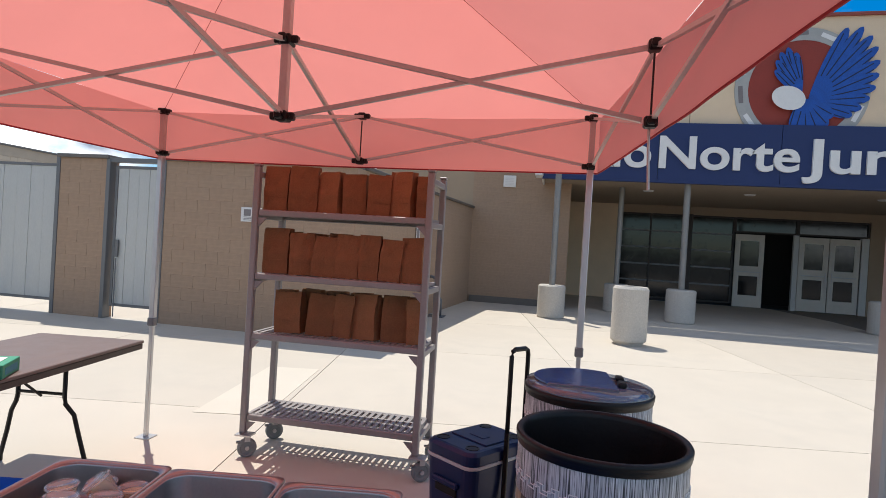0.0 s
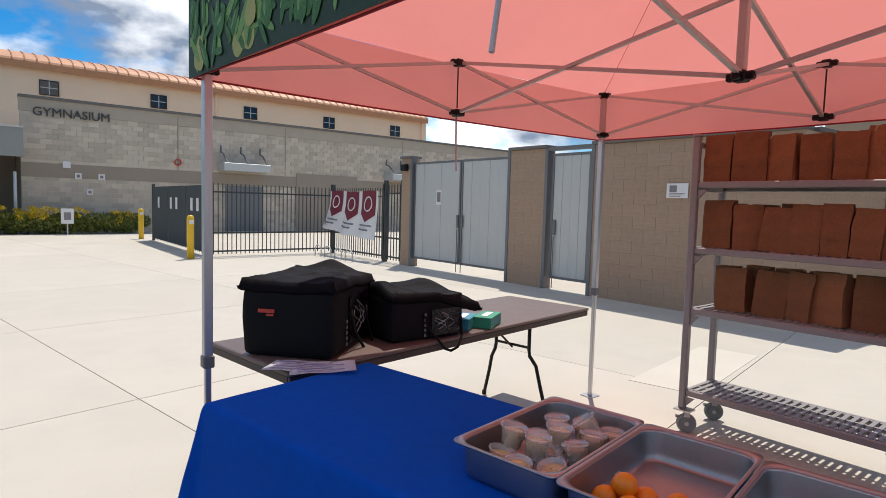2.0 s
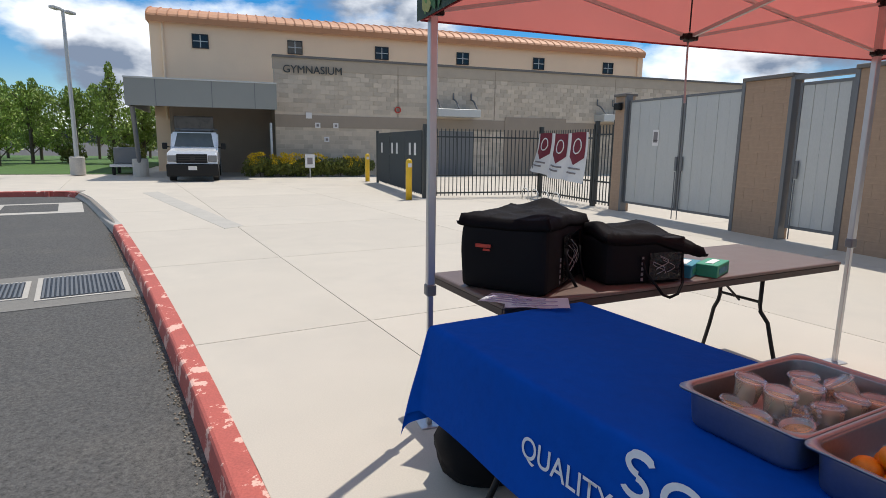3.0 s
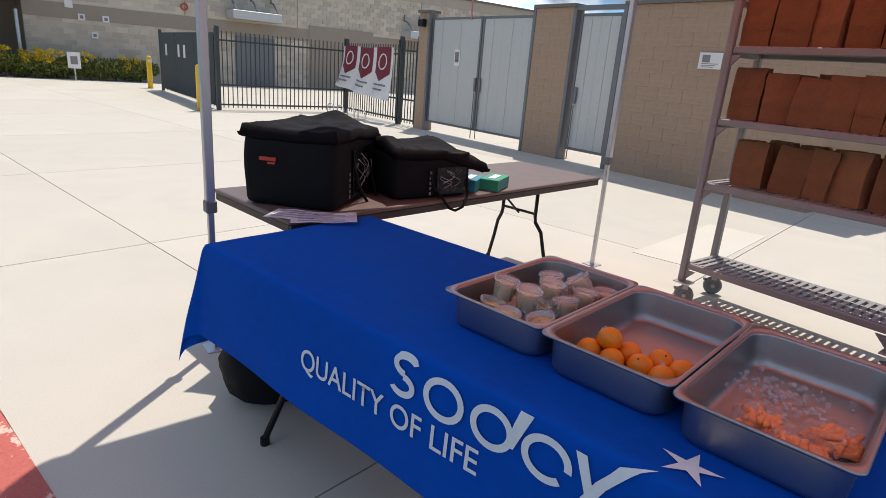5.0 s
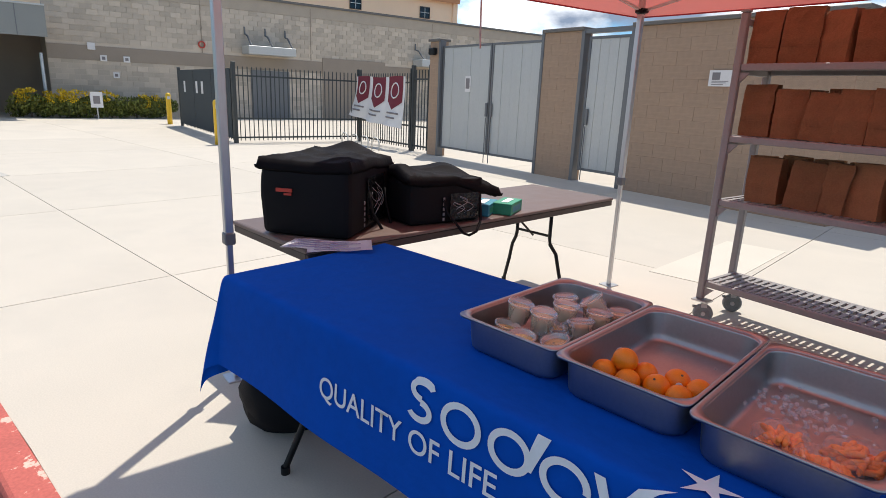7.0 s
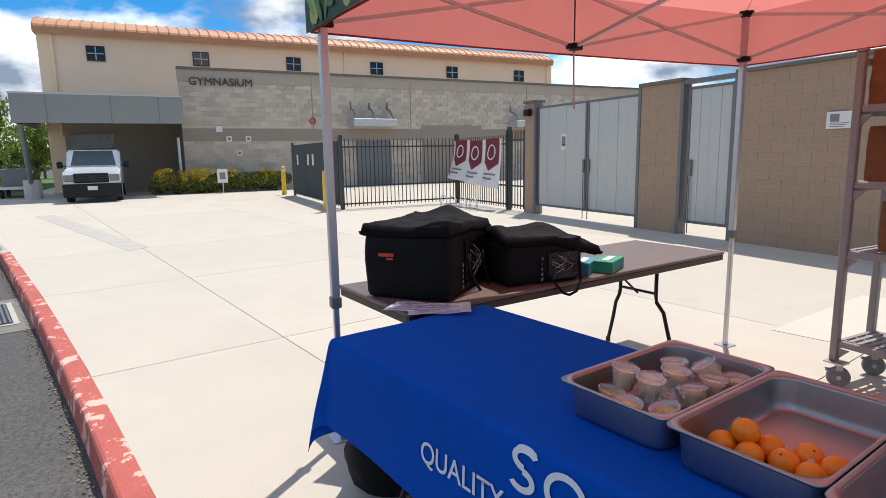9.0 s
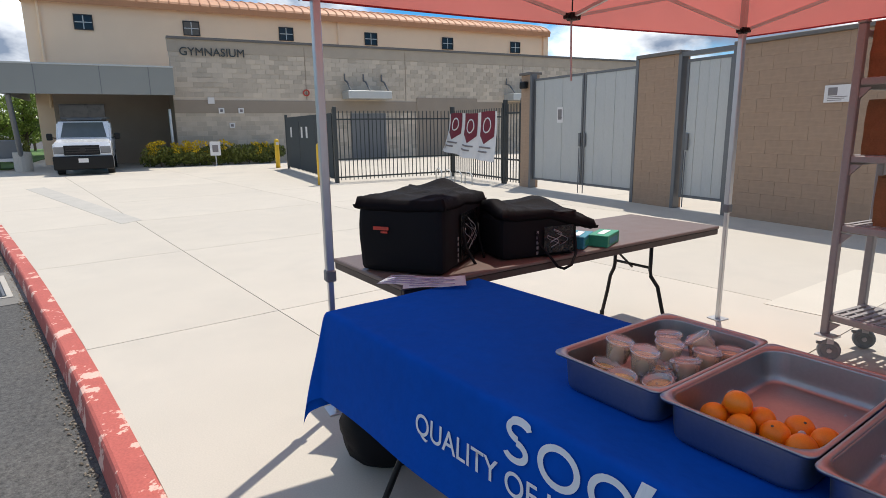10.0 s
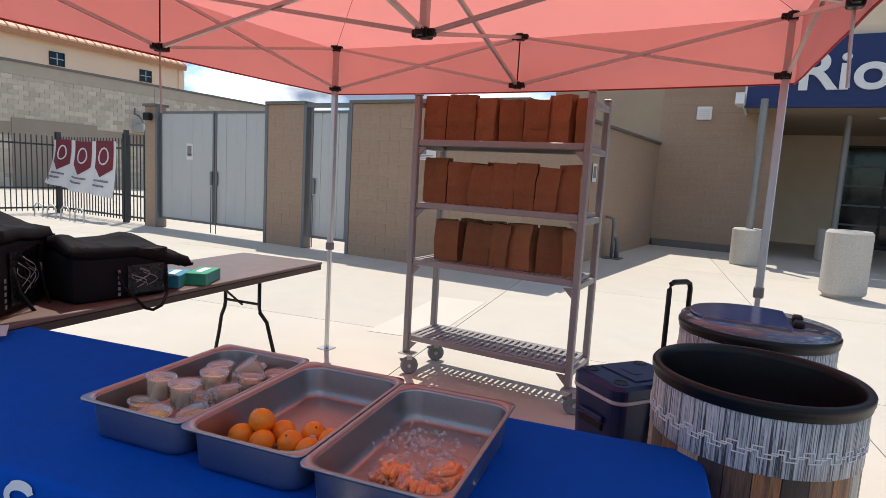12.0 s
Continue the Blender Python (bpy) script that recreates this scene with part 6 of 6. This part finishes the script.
def barrel(x, y, open_top, turn, label):
    b = thing("barrel_cooler", pose(x, y, 0, 0, 0, turn), label, "barrel", "printed barrels")
    r, h = 0.264, 0.95
    part("shell", lathe([(0, 0.02), (r - 0.012, 0.02), (r - 0.006, 0.05), (r - 0.006, h - 0.036)], 56), DARK_FRAME, b, smooth=True)
    n = 26
    for k in range(n):
        a0, a1 = k * math.tau / n + 0.004, (k + 1) * math.tau / n - 0.004
        bm = bmesh.new()
        z1 = h - 0.175 + 0.004 * math.sin(k * 3)
        pts = [a0 + (a1 - a0) * q / 3 for q in range(4)]
        lo = [bm.verts.new((r * math.cos(a), r * math.sin(a), 0.05)) for a in pts]
        hi = [bm.verts.new((r * math.cos(a), r * math.sin(a), z1)) for a in pts]
        li = [bm.verts.new(((r - 0.006) * math.cos(a), (r - 0.006) * math.sin(a), 0.05)) for a in pts]
        hi2 = [bm.verts.new(((r - 0.006) * math.cos(a), (r - 0.006) * math.sin(a), z1)) for a in pts]
        for q in range(3):
            bm.faces.new((lo[q], lo[q + 1], hi[q + 1], hi[q]))
            bm.faces.new((hi[q], hi[q + 1], hi2[q + 1], hi2[q]))
        bm.faces.new((lo[0], hi[0], hi2[0], li[0]))
        bm.faces.new((lo[3], li[3], hi2[3], hi[3]))
        part("printed_plank", bm, PLANKS[(k * 3 + k // 4) % 5], b, at=None)
    part("grain_band", lathe([(r + 0.0005, h - 0.182), (r + 0.002, h - 0.180), (r + 0.002, h - 0.041), (r + 0.0005, h - 0.039)], 64), GREY_GRAIN, b, "printed grey wood grain band", smooth=True)
    # pale angular line that steps round the band
    bm = bmesh.new()
    n = 30
    for lift, s0 in ((0.0, 0.0), (0.011, 0.22)):
        for k in range(n):
            a = (k + s0) * math.tau / n
            for (f0, z0), (f1, z1) in (((0.0, 0.0), (0.55, 0.0)), ((0.55, 0.0), (0.55, 0.016)), ((0.55, 0.016), (1.0, 0.016)), ((1.0, 0.016), (1.0, 0.0))):
                p0, p1 = (((r + 0.0035) * math.cos(a + f * math.tau / n), (r + 0.0035) * math.sin(a + f * math.tau / n), h - 0.138 + lift + z) for f, z in ((f0, z0), (f1, z1)))
                tube(bm, p0, p1, 0.0019, 4)
    part("meander_line", bm, VINYL, b, "pale printed angular border")
    part("rim", lathe([(r - 0.004, h - 0.040), (r + 0.004, h - 0.038), (r + 0.006, h - 0.034), (r + 0.005, h - 0.024), (r + 0.009, h - 0.021), (r + 0.010, h - 0.006), (r + 0.006, h), (r - 0.008, h), (r - 0.014, h - 0.008), (r - 0.014, h - 0.036)], 64), BLACK_PLASTIC, b, "glossy black plastic rim", smooth=True)
    if open_top:
        part("liner", lathe([(r - 0.014, h - 0.02), (r - 0.024, h - 0.10), (r - 0.05, 0.30), (0, 0.28)], 48), BLACK_PLASTIC, b, "deep black plastic liner", smooth=True)
    else:
        part("lid_tray", lathe([(r - 0.022, h - 0.025), (r - 0.06, h - 0.05), (0, h - 0.055)], 48), LID_SKY_BLUE, b)
        lid_ = part("lid", lathe([(r + 0.004, h + 0.002), (r + 0.002, h + 0.014), (r - 0.03, h + 0.022), (0, h + 0.026)], 56), CLEAR_LID, b, "tinted clear plastic lid", smooth=True)
        # the flap that swings up: a round plate cut off along its front edge, its blue painting in the reflected sky
        bm = bmesh.new()
        arc = [(0.215 * math.cos(t), 0.215 * math.sin(t)) for t in [q * math.tau / 48 for q in range(48)] if 0.215 * math.sin(t) > -0.13 and 0.215 * math.cos(t) < 0.13] + [(-0.16, -0.143), (0.13, -0.143)]
        poly(bm, [(px - 0.02, py, h + 0.0265) for px, py in arc], Vector((0, 0, 0.006)))
        flap = part("flap", bm, LID_SKY_BLUE, lid_, "clear flap coloured blue for the sky it reflects", at=pose(0, 0, 0, 0, 0, -turn))
        part("flap_edge", B(-0.175, -0.155, h + 0.020, 0.112, -0.144, h + 0.033, bevel=0.003), CLEAR_LID, lid_, at=pose(0, 0, 0, 0, 0, -turn))
        part("hinge", B(0.115, -0.085, h + 0.0225, 0.15, -0.02, h + 0.045, bevel=0.006), BLACK_PLASTIC, lid_, at=pose(0, 0, 0, 0, 0, -turn))
        part("hinge", B(0.115, 0.03, h + 0.0225, 0.15, 0.09, h + 0.045, bevel=0.006), BLACK_PLASTIC, lid_, at=pose(0, 0, 0, 0, 0, -turn))
    if open_top:
        bm = bmesh.new()
        pts = [radians(-75 + q * 4) for q in range(12)]
        lo = [bm.verts.new(((r + 0.004) * math.cos(a), (r + 0.004) * math.sin(a), 0.22)) for a in pts]
        hi = [bm.verts.new(((r + 0.004) * math.cos(a), (r + 0.004) * math.sin(a), 0.60)) for a in pts]
        for q in range(11):
            bm.faces.new((lo[q], lo[q + 1], hi[q + 1], hi[q]))
        part("label_panel", bm, VINYL, b, "white printed label panel")
    part("base", lathe([(0, 0), (r - 0.03, 0), (r - 0.02, 0.02), (0, 0.021)], 40), BLACK_PLASTIC, b)


barrel(1.42, 2.85, True, 10, "open barrel cooler printed like old wood with black rim")
barrel(1.41, 3.51, False, 60, "lidded barrel cooler printed like old wood")


# ---------------------------------------------------------------- fences and yard
def picket_run(name, p0, p1, h, label, pitch=0.115, screen=False):
    p0, p1 = Vector(p0), Vector(p1)
    L = (p1 - p0).length
    f = thing(name, pose(p0.x, p0.y, 0, 0, 0, math.degrees(math.atan2(p1.y - p0.y, p1.x - p0.x))), label, "fence", "yard fence")
    for z in (0.14, 0.62, h - 0.25):
        part("rail", B(0.05, -0.018, z - 0.02, L - 0.05, 0.018, z + 0.02), FENCE, f)
    me_ = mesh_of("picket", B(-0.010, -0.010, 0.06, 0.010, 0.010, h - 0.03, bevel=0.002), FENCE)
    n = int(L / pitch)
    for k in range(1, n):
        piece("picket", me_, f, pose(k * L / n, 0, 0))
    for x in (0.0, L):
        part("post", B(x - 0.045, -0.045, 0, x + 0.045, 0.045, h + 0.08, bevel=0.006), FENCE, f)
    if screen:
        k = 0.1
        while k < L - 0.2:
            w_ = min(2.2, L - 0.1 - k)
            part("screen_panel", B(k, -0.035, 0.10, k + w_ - 0.05, -0.025, h - 0.02), SCREEN, f, "dark mesh screen panel")
            k += 2.2
    return f


picket_run("picket_fence", (-14.1, 5.62), (-14.1, 9.15), 1.92, "dark steel picket fence beside the yard")
picket_run("picket_fence", (-14.05, 9.15), (-11.35, 9.15), 1.92, "dark steel picket fence carrying a banner")
picket_run("picket_fence", (-11.3, 9.15), (-10.55, 9.15), 2.0, "short dark steel picket fence by the wall")
scr = picket_run("screened_fence", (-20.7, 5.85), (-14.15, 5.62), 1.86, "dark screened fence with posted papers", pitch=0.2, screen=True)
for x in (0.9, 2.6, 3.3, 5.0, 5.6):
    part("posted_paper", B(x, -0.045, 1.15, x + 0.22, -0.036, 1.5), VINYL, scr)

ban = thing("fence_banner", pose(-12.68, 9.06, 0), "white vinyl banner with three maroon shields, curling", "banner")
bm = bmesh.new()
n, m_ = 30, 14


def banner_pt(i, j):
    f, g = i / n, j / m_
    x = -1.28 + 2.5 * f - 0.42 * g * g * (1 - 0.75 * f) + 0.04 * g
    z = 1.80 - 1.06 * g + 0.02 * math.sin(f * 9) - 0.22 * f * g
    y = -0.05 - 0.05 * math.sin(f * math.pi * 3) ** 2 * g - 0.16 * g * g * (0.4 + 0.6 * math.sin(f * 9.4) ** 2)
    return Vector((x, y, z))


gb = [[bm.verts.new(banner_pt(i, j)) for j in range(m_ + 1)] for i in range(n + 1)]
for i in range(n):
    for j in range(m_):
        bm.faces.new((gb[i][j], gb[i + 1][j], gb[i + 1][j + 1], gb[i][j + 1]))
part("vinyl_sheet", bm, VINYL, ban, smooth=True)
for k in range(3):
    i0, i1 = k * 10 + 1, k * 10 + 9
    bm = bmesh.new()
    cols = []
    for i in range(i0, i1 + 1):
        c = abs((i - (i0 + i1) / 2) / ((i1 - i0) / 2))
        depth = 9.4 - 2.4 * c
        cols.append([bm.verts.new(banner_pt(i, depth * q / 6) + Vector((0, -0.008, 0))) for q in range(7)])
    for a, c in zip(cols, cols[1:]):
        for q in range(6):
            bm.faces.new((a[q], c[q], c[q + 1], a[q + 1]))
    sh = part("shield_print", bm, MAROON, ban, "maroon shield print")
    bm = bmesh.new()
    for a in range(12):
        t0, t1 = a * math.tau / 12, (a + 1) * math.tau / 12
        p0, p1 = (banner_pt((i0 + i1) / 2 + 2.1 * math.cos(t), 4 + 2.1 * math.sin(t)) + Vector((0, -0.014, 0)) for t in (t0, t1))
        tube(bm, p0, p1, 0.018, 4)
    part("symbol_print", bm, VINYL, sh)
    for q in range(2):
        bm = bmesh.new()
        pts = [banner_pt(i0 + 1 + s * 1.0, 10.3 + q * 1.3) + Vector((0, -0.012, 0)) for s in range(7 - q)]
        path_tube(bm, pts, 0.022, 4)
        part("text_bar", bm, INK, ban)

rackb = thing("bike_rack", pose(-12.6, 8.3, 0), "low grey looped steel bike rack by the fence", "bike rack")
for k in range(4):
    bm = bmesh.new()
    path_tube(bm, [(-0.9 + k * 0.55, 0, 0.0), (-0.9 + k * 0.55, 0, 0.22), (-0.8 + k * 0.55, 0, 0.3), (-0.65 + k * 0.55, 0, 0.3), (-0.55 + k * 0.55, 0, 0.22), (-0.55 + k * 0.55, 0, 0.0)], 0.016, 6)
    part("loop", bm, GALV, rackb, smooth=True)

for x, y in ((-13.78, 5.08), (-21.47, 5.62)):
    b = thing("safety_bollard", pose(x, y, 0), "yellow painted steel bollard beside the fence", "bollard", "yellow bollards")
    part("pipe", lathe([(0, 0), (0.085, 0), (0.085, 1.0), (0.07, 1.05), (0.035, 1.075), (0, 1.08)], 20), YELLOW, b, smooth=True)
    part("cap_notice", B(0.086, -0.05, 0.86, 0.09, 0.05, 0.96), VINYL, b)


# ---------------------------------------------------------------- planting
def leaf_cloud(bm, centre, radii, n, size, flat=1.0):
    for i in range(n):
        d = Vector((random.gauss(0, 1), random.gauss(0, 1), random.gauss(0, 1))).normalized() * random.uniform(0.55, 1.0) ** 0.6
        p = Vector(centre) + Vector((d.x * radii[0], d.y * radii[1], d.z * radii[2]))
        q = Euler((random.uniform(0, 6.3), random.uniform(0, 6.3), random.uniform(0, 6.3))).to_matrix()
        s = size * random.uniform(0.6, 1.3)
        vs = [bm.verts.new(p + q @ Vector(c)) for c in ((-s, 0, 0), (0, -s * 0.5, s * 0.15), (s, 0, 0), (0, s * 0.5, s * 0.15))]
        bm.faces.new(vs)


random.seed(31)
for k in range(6):
    y = 1.75 + k * 0.86
    hedge = thing("hedge_shrub", pose(-25.2, y, 0), "leafy green shrub with yellow flowers along the wall" if k < 3 else "leafy green shrub along the wall", "shrub", "hedge along the gymnasium")
    bm = bmesh.new()
    for c in range(11):
        leaf_cloud(bm, (random.uniform(-0.25, 0.40), -0.45 + 0.09 * c, random.uniform(0.2, 0.62)), (0.32, 0.34, 0.27), 190, 0.06)
    part("foliage", bm, LEAF_HEDGE, hedge)
    bm = bmesh.new()
    for c in range(20 if k < 2 else 11 if k < 3 else 5):
        leaf_cloud(bm, (random.uniform(-0.05, 0.5), random.uniform(-0.4, 0.4), random.uniform(0.45, 0.98)), (0.14, 0.16, 0.08), 34, 0.045)
    part("blossom", bm, FLOWER, hedge, "yellow flower heads")
    part("stem", T((0, 0, 0), (0, 0, 0.5), 0.03, 6), BARK, hedge)
yard_sign = thing("yard_sign", pose(-24.3, 3.75, 0, 0, 0, 90), "white yard sign on a stake before the hedge", "sign")
part("board", B(-0.2, -0.01, 0.42, 0.2, 0.01, 0.98), VINYL, yard_sign)
part("stake", B(-0.02, 0.011, 0, 0.02, 0.03, 0.9), GALV, yard_sign)
part("printed_patch", B(-0.11, -0.014, 0.56, 0.11, -0.0101, 0.84), INK, yard_sign)

lawn = tagged(part("lawn", B(-60, -40, -0.05, -27.5, -3.6, 0.03), GRASS), "green lawn beyond the driveway", "lawn", kind="structure")
shrubs = [(-33.0, -4.4), (-37.0, -5.2), (-41.0, -9.0)]
for x, y in shrubs:
    s = thing("garden_shrub", pose(x, y, 0.03), "rounded green garden shrub on the lawn", "shrub", "garden shrubs")
    bm = bmesh.new()
    for c in range(6):
        leaf_cloud(bm, (random.uniform(-0.5, 0.5), random.uniform(-0.6, 0.6), random.uniform(0.3, 0.9)), (0.5, 0.5, 0.4), 160, 0.09)
    part("foliage", bm, LEAF_HEDGE, s)
    part("stem", T((0, 0, 0), (0, 0, 0.6), 0.04, 6), BARK, s)


def tree(x, y, h, spread, n, label):
    t = thing("tree", pose(x, y, 0.03), label, "tree", "trees on the lawn")
    bm = bmesh.new()
    path_tube(bm, [(0, 0, 0), (0.03, 0.02, h * 0.25), (0, 0.05, h * 0.5), (0.04, 0, h * 0.9)], 0.10, 8)
    crown = []
    for i in range(16):
        z = h * random.uniform(0.14, 0.85)
        a, r = random.uniform(0, math.tau), spread * (1.05 - 0.9 * abs(z / h - 0.38)) * random.uniform(0.5, 0.95)
        tip = (r * math.cos(a), r * math.sin(a), z + 0.35)
        path_tube(bm, [(0, 0, z - 0.4), (tip[0] * 0.5, tip[1] * 0.5, z), tip], 0.03, 5)
        crown.append(tip)
    part("trunk", bm, BARK, t)
    bm = bmesh.new()
    for c in crown:
        leaf_cloud(bm, c, (spread * 0.36, spread * 0.36, h * 0.10), n, 0.10)
    for i in range(6):
        leaf_cloud(bm, (random.uniform(-0.2, 0.2), random.uniform(-0.2, 0.2), h * (0.5 + 0.09 * i)), (spread * (0.42 - 0.055 * i), spread * (0.42 - 0.055 * i), h * 0.08), n, 0.10)
    part("crown", bm, LEAF, t, "bright green spring leaves")


for x, y, h, sp in ((-40.0, -6.3, 5.9, 1.5), (-41.5, -8.6, 4.6, 1.7), (-40.0, -10.6, 4.6, 1.6), (-36.5, -11.2, 3.9, 1.3), (-47, -12.0, 5.4, 2.2), (-52, -15.5, 5.7, 2.4), (-50, -9.0, 5.4, 2.0), (-55, -19.5, 5.4, 2.5), (-46, -15.2, 5.0, 2.0), (-44, -13.6, 4.6, 1.8), (-54, -6.0, 5.0, 2.2), (-43, -5.0, 3.6, 1.5)):
    tree(x, y, h, sp, 190, "young leafy green tree on the lawn")

lamp = thing("street_lamp", pose(-26.6, -5.36, 0.03, 0, 0, 68), "tall grey street lamp on a concrete base", "street lamp")
part("base", lathe([(0, 0), (0.28, 0), (0.28, 0.70), (0.25, 0.74), (0, 0.74)], 20), PEBBLE, lamp)
part("pole", lathe([(0.09, 0.74), (0.06, 6.45)], 12), GALV, lamp, smooth=True)
part("arm", T((0, -0.25, 6.40), (0, 0.25, 6.40), 0.03, 8), GALV, lamp)
for s in (-1, 1):
    part("lamp_head", B(-0.13, s * 0.42 - 0.22, 6.36, 0.13, s * 0.42 + 0.22, 6.48, bevel=0.03), GALV, lamp)

# ---------------------------------------------------------------- truck under the awning
truck = thing("pickup_truck", pose(-22.0, -0.70, 0, 0, 0, 0) @ Matrix.Diagonal((1, 0.9, 0.98, 1)), "white pickup truck with black grille under the awning", "truck")
bm = bmesh.new()
side = [(0.0, 0.45), (0.02, 0.95), (-0.06, 1.12), (-1.25, 1.22), (-1.45, 1.26), (-2.05, 1.84), (-3.2, 1.88), (-3.35, 1.25), (-5.4, 1.25), (-5.4, 0.5)]
poly(bm, [(x, -0.94, z) for x, z in side], Vector((0, 1.88, 0)))
bmesh.ops.bevel(bm, geom=[e for e in bm.edges if abs(e.verts[0].co.y - e.verts[1].co.y) < 0.01], offset=0.07, segments=3, affect="EDGES")
part("body", bm, TRUCK_WHITE, truck)
ws = bmesh.new()
poly(ws, [(-1.47, -0.78, 1.275), (-1.47, 0.78, 1.275), (-2.02, 0.68, 1.79), (-2.02, -0.68, 1.79)], Vector((0.025, 0, 0.02)))
part("windscreen", ws, GLASS_DARK_CAR, truck)
gr = part("grille", B(0.0, -0.60, 0.69, 0.045, 0.56, 1.02, bevel=0.02), BLACK_PLASTIC, truck)
for z in (0.78, 0.86, 0.94):
    part("grille_bar", B(0.046, -0.54, z - 0.018, 0.055, 0.54, z + 0.018), DARK_FRAME, gr)
part("badge", lathe([(0, 0), (0.10, 0), (0.10, 0.012), (0, 0.015)], 16), DARK_FRAME, gr, at=pose(0.056, 0, 0.86, 0, 90, 0))
part("bumper", B(-0.05, -0.97, 0.20, 0.15, 0.97, 0.66, bevel=0.04, seg=2), BLACK_PLASTIC, truck)
part("number_plate", B(0.151, -0.16, 0.44, 0.16, 0.16, 0.58), VINYL, truck)
for s in (-1, 1):
    part("headlight", B(-0.01, s * 0.75 - 0.17, 0.74, 0.04, s * 0.75 + 0.17, 0.98, bevel=0.02), LENS, truck)
    mir = part("wing_mirror", B(-1.62, s * 1.16 - 0.10, 1.18, -1.50, s * 1.16 + 0.10, 1.42, bevel=0.03), BLACK_PLASTIC, truck)
    part("mirror_arm", T((-1.56, s * 0.93, 1.25), (-1.56, s * 1.10, 1.28), 0.02, 6), BLACK_PLASTIC, mir)
    for x in (-0.85, -4.3):
        wh = part("wheel", T((x, s * 0.72, 0.38), (x, s * 0.95, 0.38), 0.38, 24), TYRE, truck)
        part("rim", T((x, s * 0.951, 0.38), (x, s * 0.96, 0.38), 0.22, 18), ALU, wh)
part("light_bar", B(-2.75, -0.62, 1.90, -2.55, 0.62, 1.99, bevel=0.02), STEEL_GREY, truck)
part("roof_rail", B(-3.6, -0.9, 1.95, -3.5, 0.9, 2.02), STEEL_GREY, truck)
part("wiper", T((-1.48, -0.5, 1.31), (-1.6, 0.1, 1.42), 0.012, 5), BLACK_PLASTIC, truck)
part("underside", B(-5.2, -0.7, 0.30, -0.1, 0.7, 0.50), BLACK_PLASTIC, truck)

pallet = thing("parked_cart", pose(-27.5, -3.7, 0), "pale flatbed utility cart parked beside the column", "cart")
part("bed", B(-0.9, -0.5, 0.35, 0.9, 0.5, 0.45), VINYL, pallet)
part("box_body", B(-0.9, -0.45, 0.45, 0.2, 0.45, 1.15, bevel=0.03), STEEL_GREY, pallet)
for sx_ in (-0.6, 0.6):
    for sy_ in (-0.4, 0.4):
        part("wheel", T((sx_, sy_ - 0.05, 0.17), (sx_, sy_ + 0.05, 0.17), 0.17, 14), TYRE, pallet)

hills = bmesh.new()
random.seed(9)
for k in range(70):
    a = radians(60 + k * 3.4)
    r = 420
    hgt = 9 + 7 * noise.noise(Vector((k * 0.23, 1, 0)))
    v0 = Vector((r * math.cos(a), r * math.sin(a), -1))
    a2 = radians(60 + (k + 1) * 3.4)
    hgt2 = 9 + 7 * noise.noise(Vector(((k + 1) * 0.23, 1, 0)))
    v1 = Vector((r * math.cos(a2), r * math.sin(a2), -1))
    hills.faces.new([hills.verts.new(p) for p in (v0, v1, v1 + Vector((0, 0, hgt2)), v0 + Vector((0, 0, hgt)))])
tagged(part("backdrop", hills, mat("hazy_hill_scrub", (0.10, 0.13, 0.12), 1.0, vary=0.2, scale=0.02, fine=0.2, bump=0)), "low hazy hills on the horizon", "hills", kind="structure")
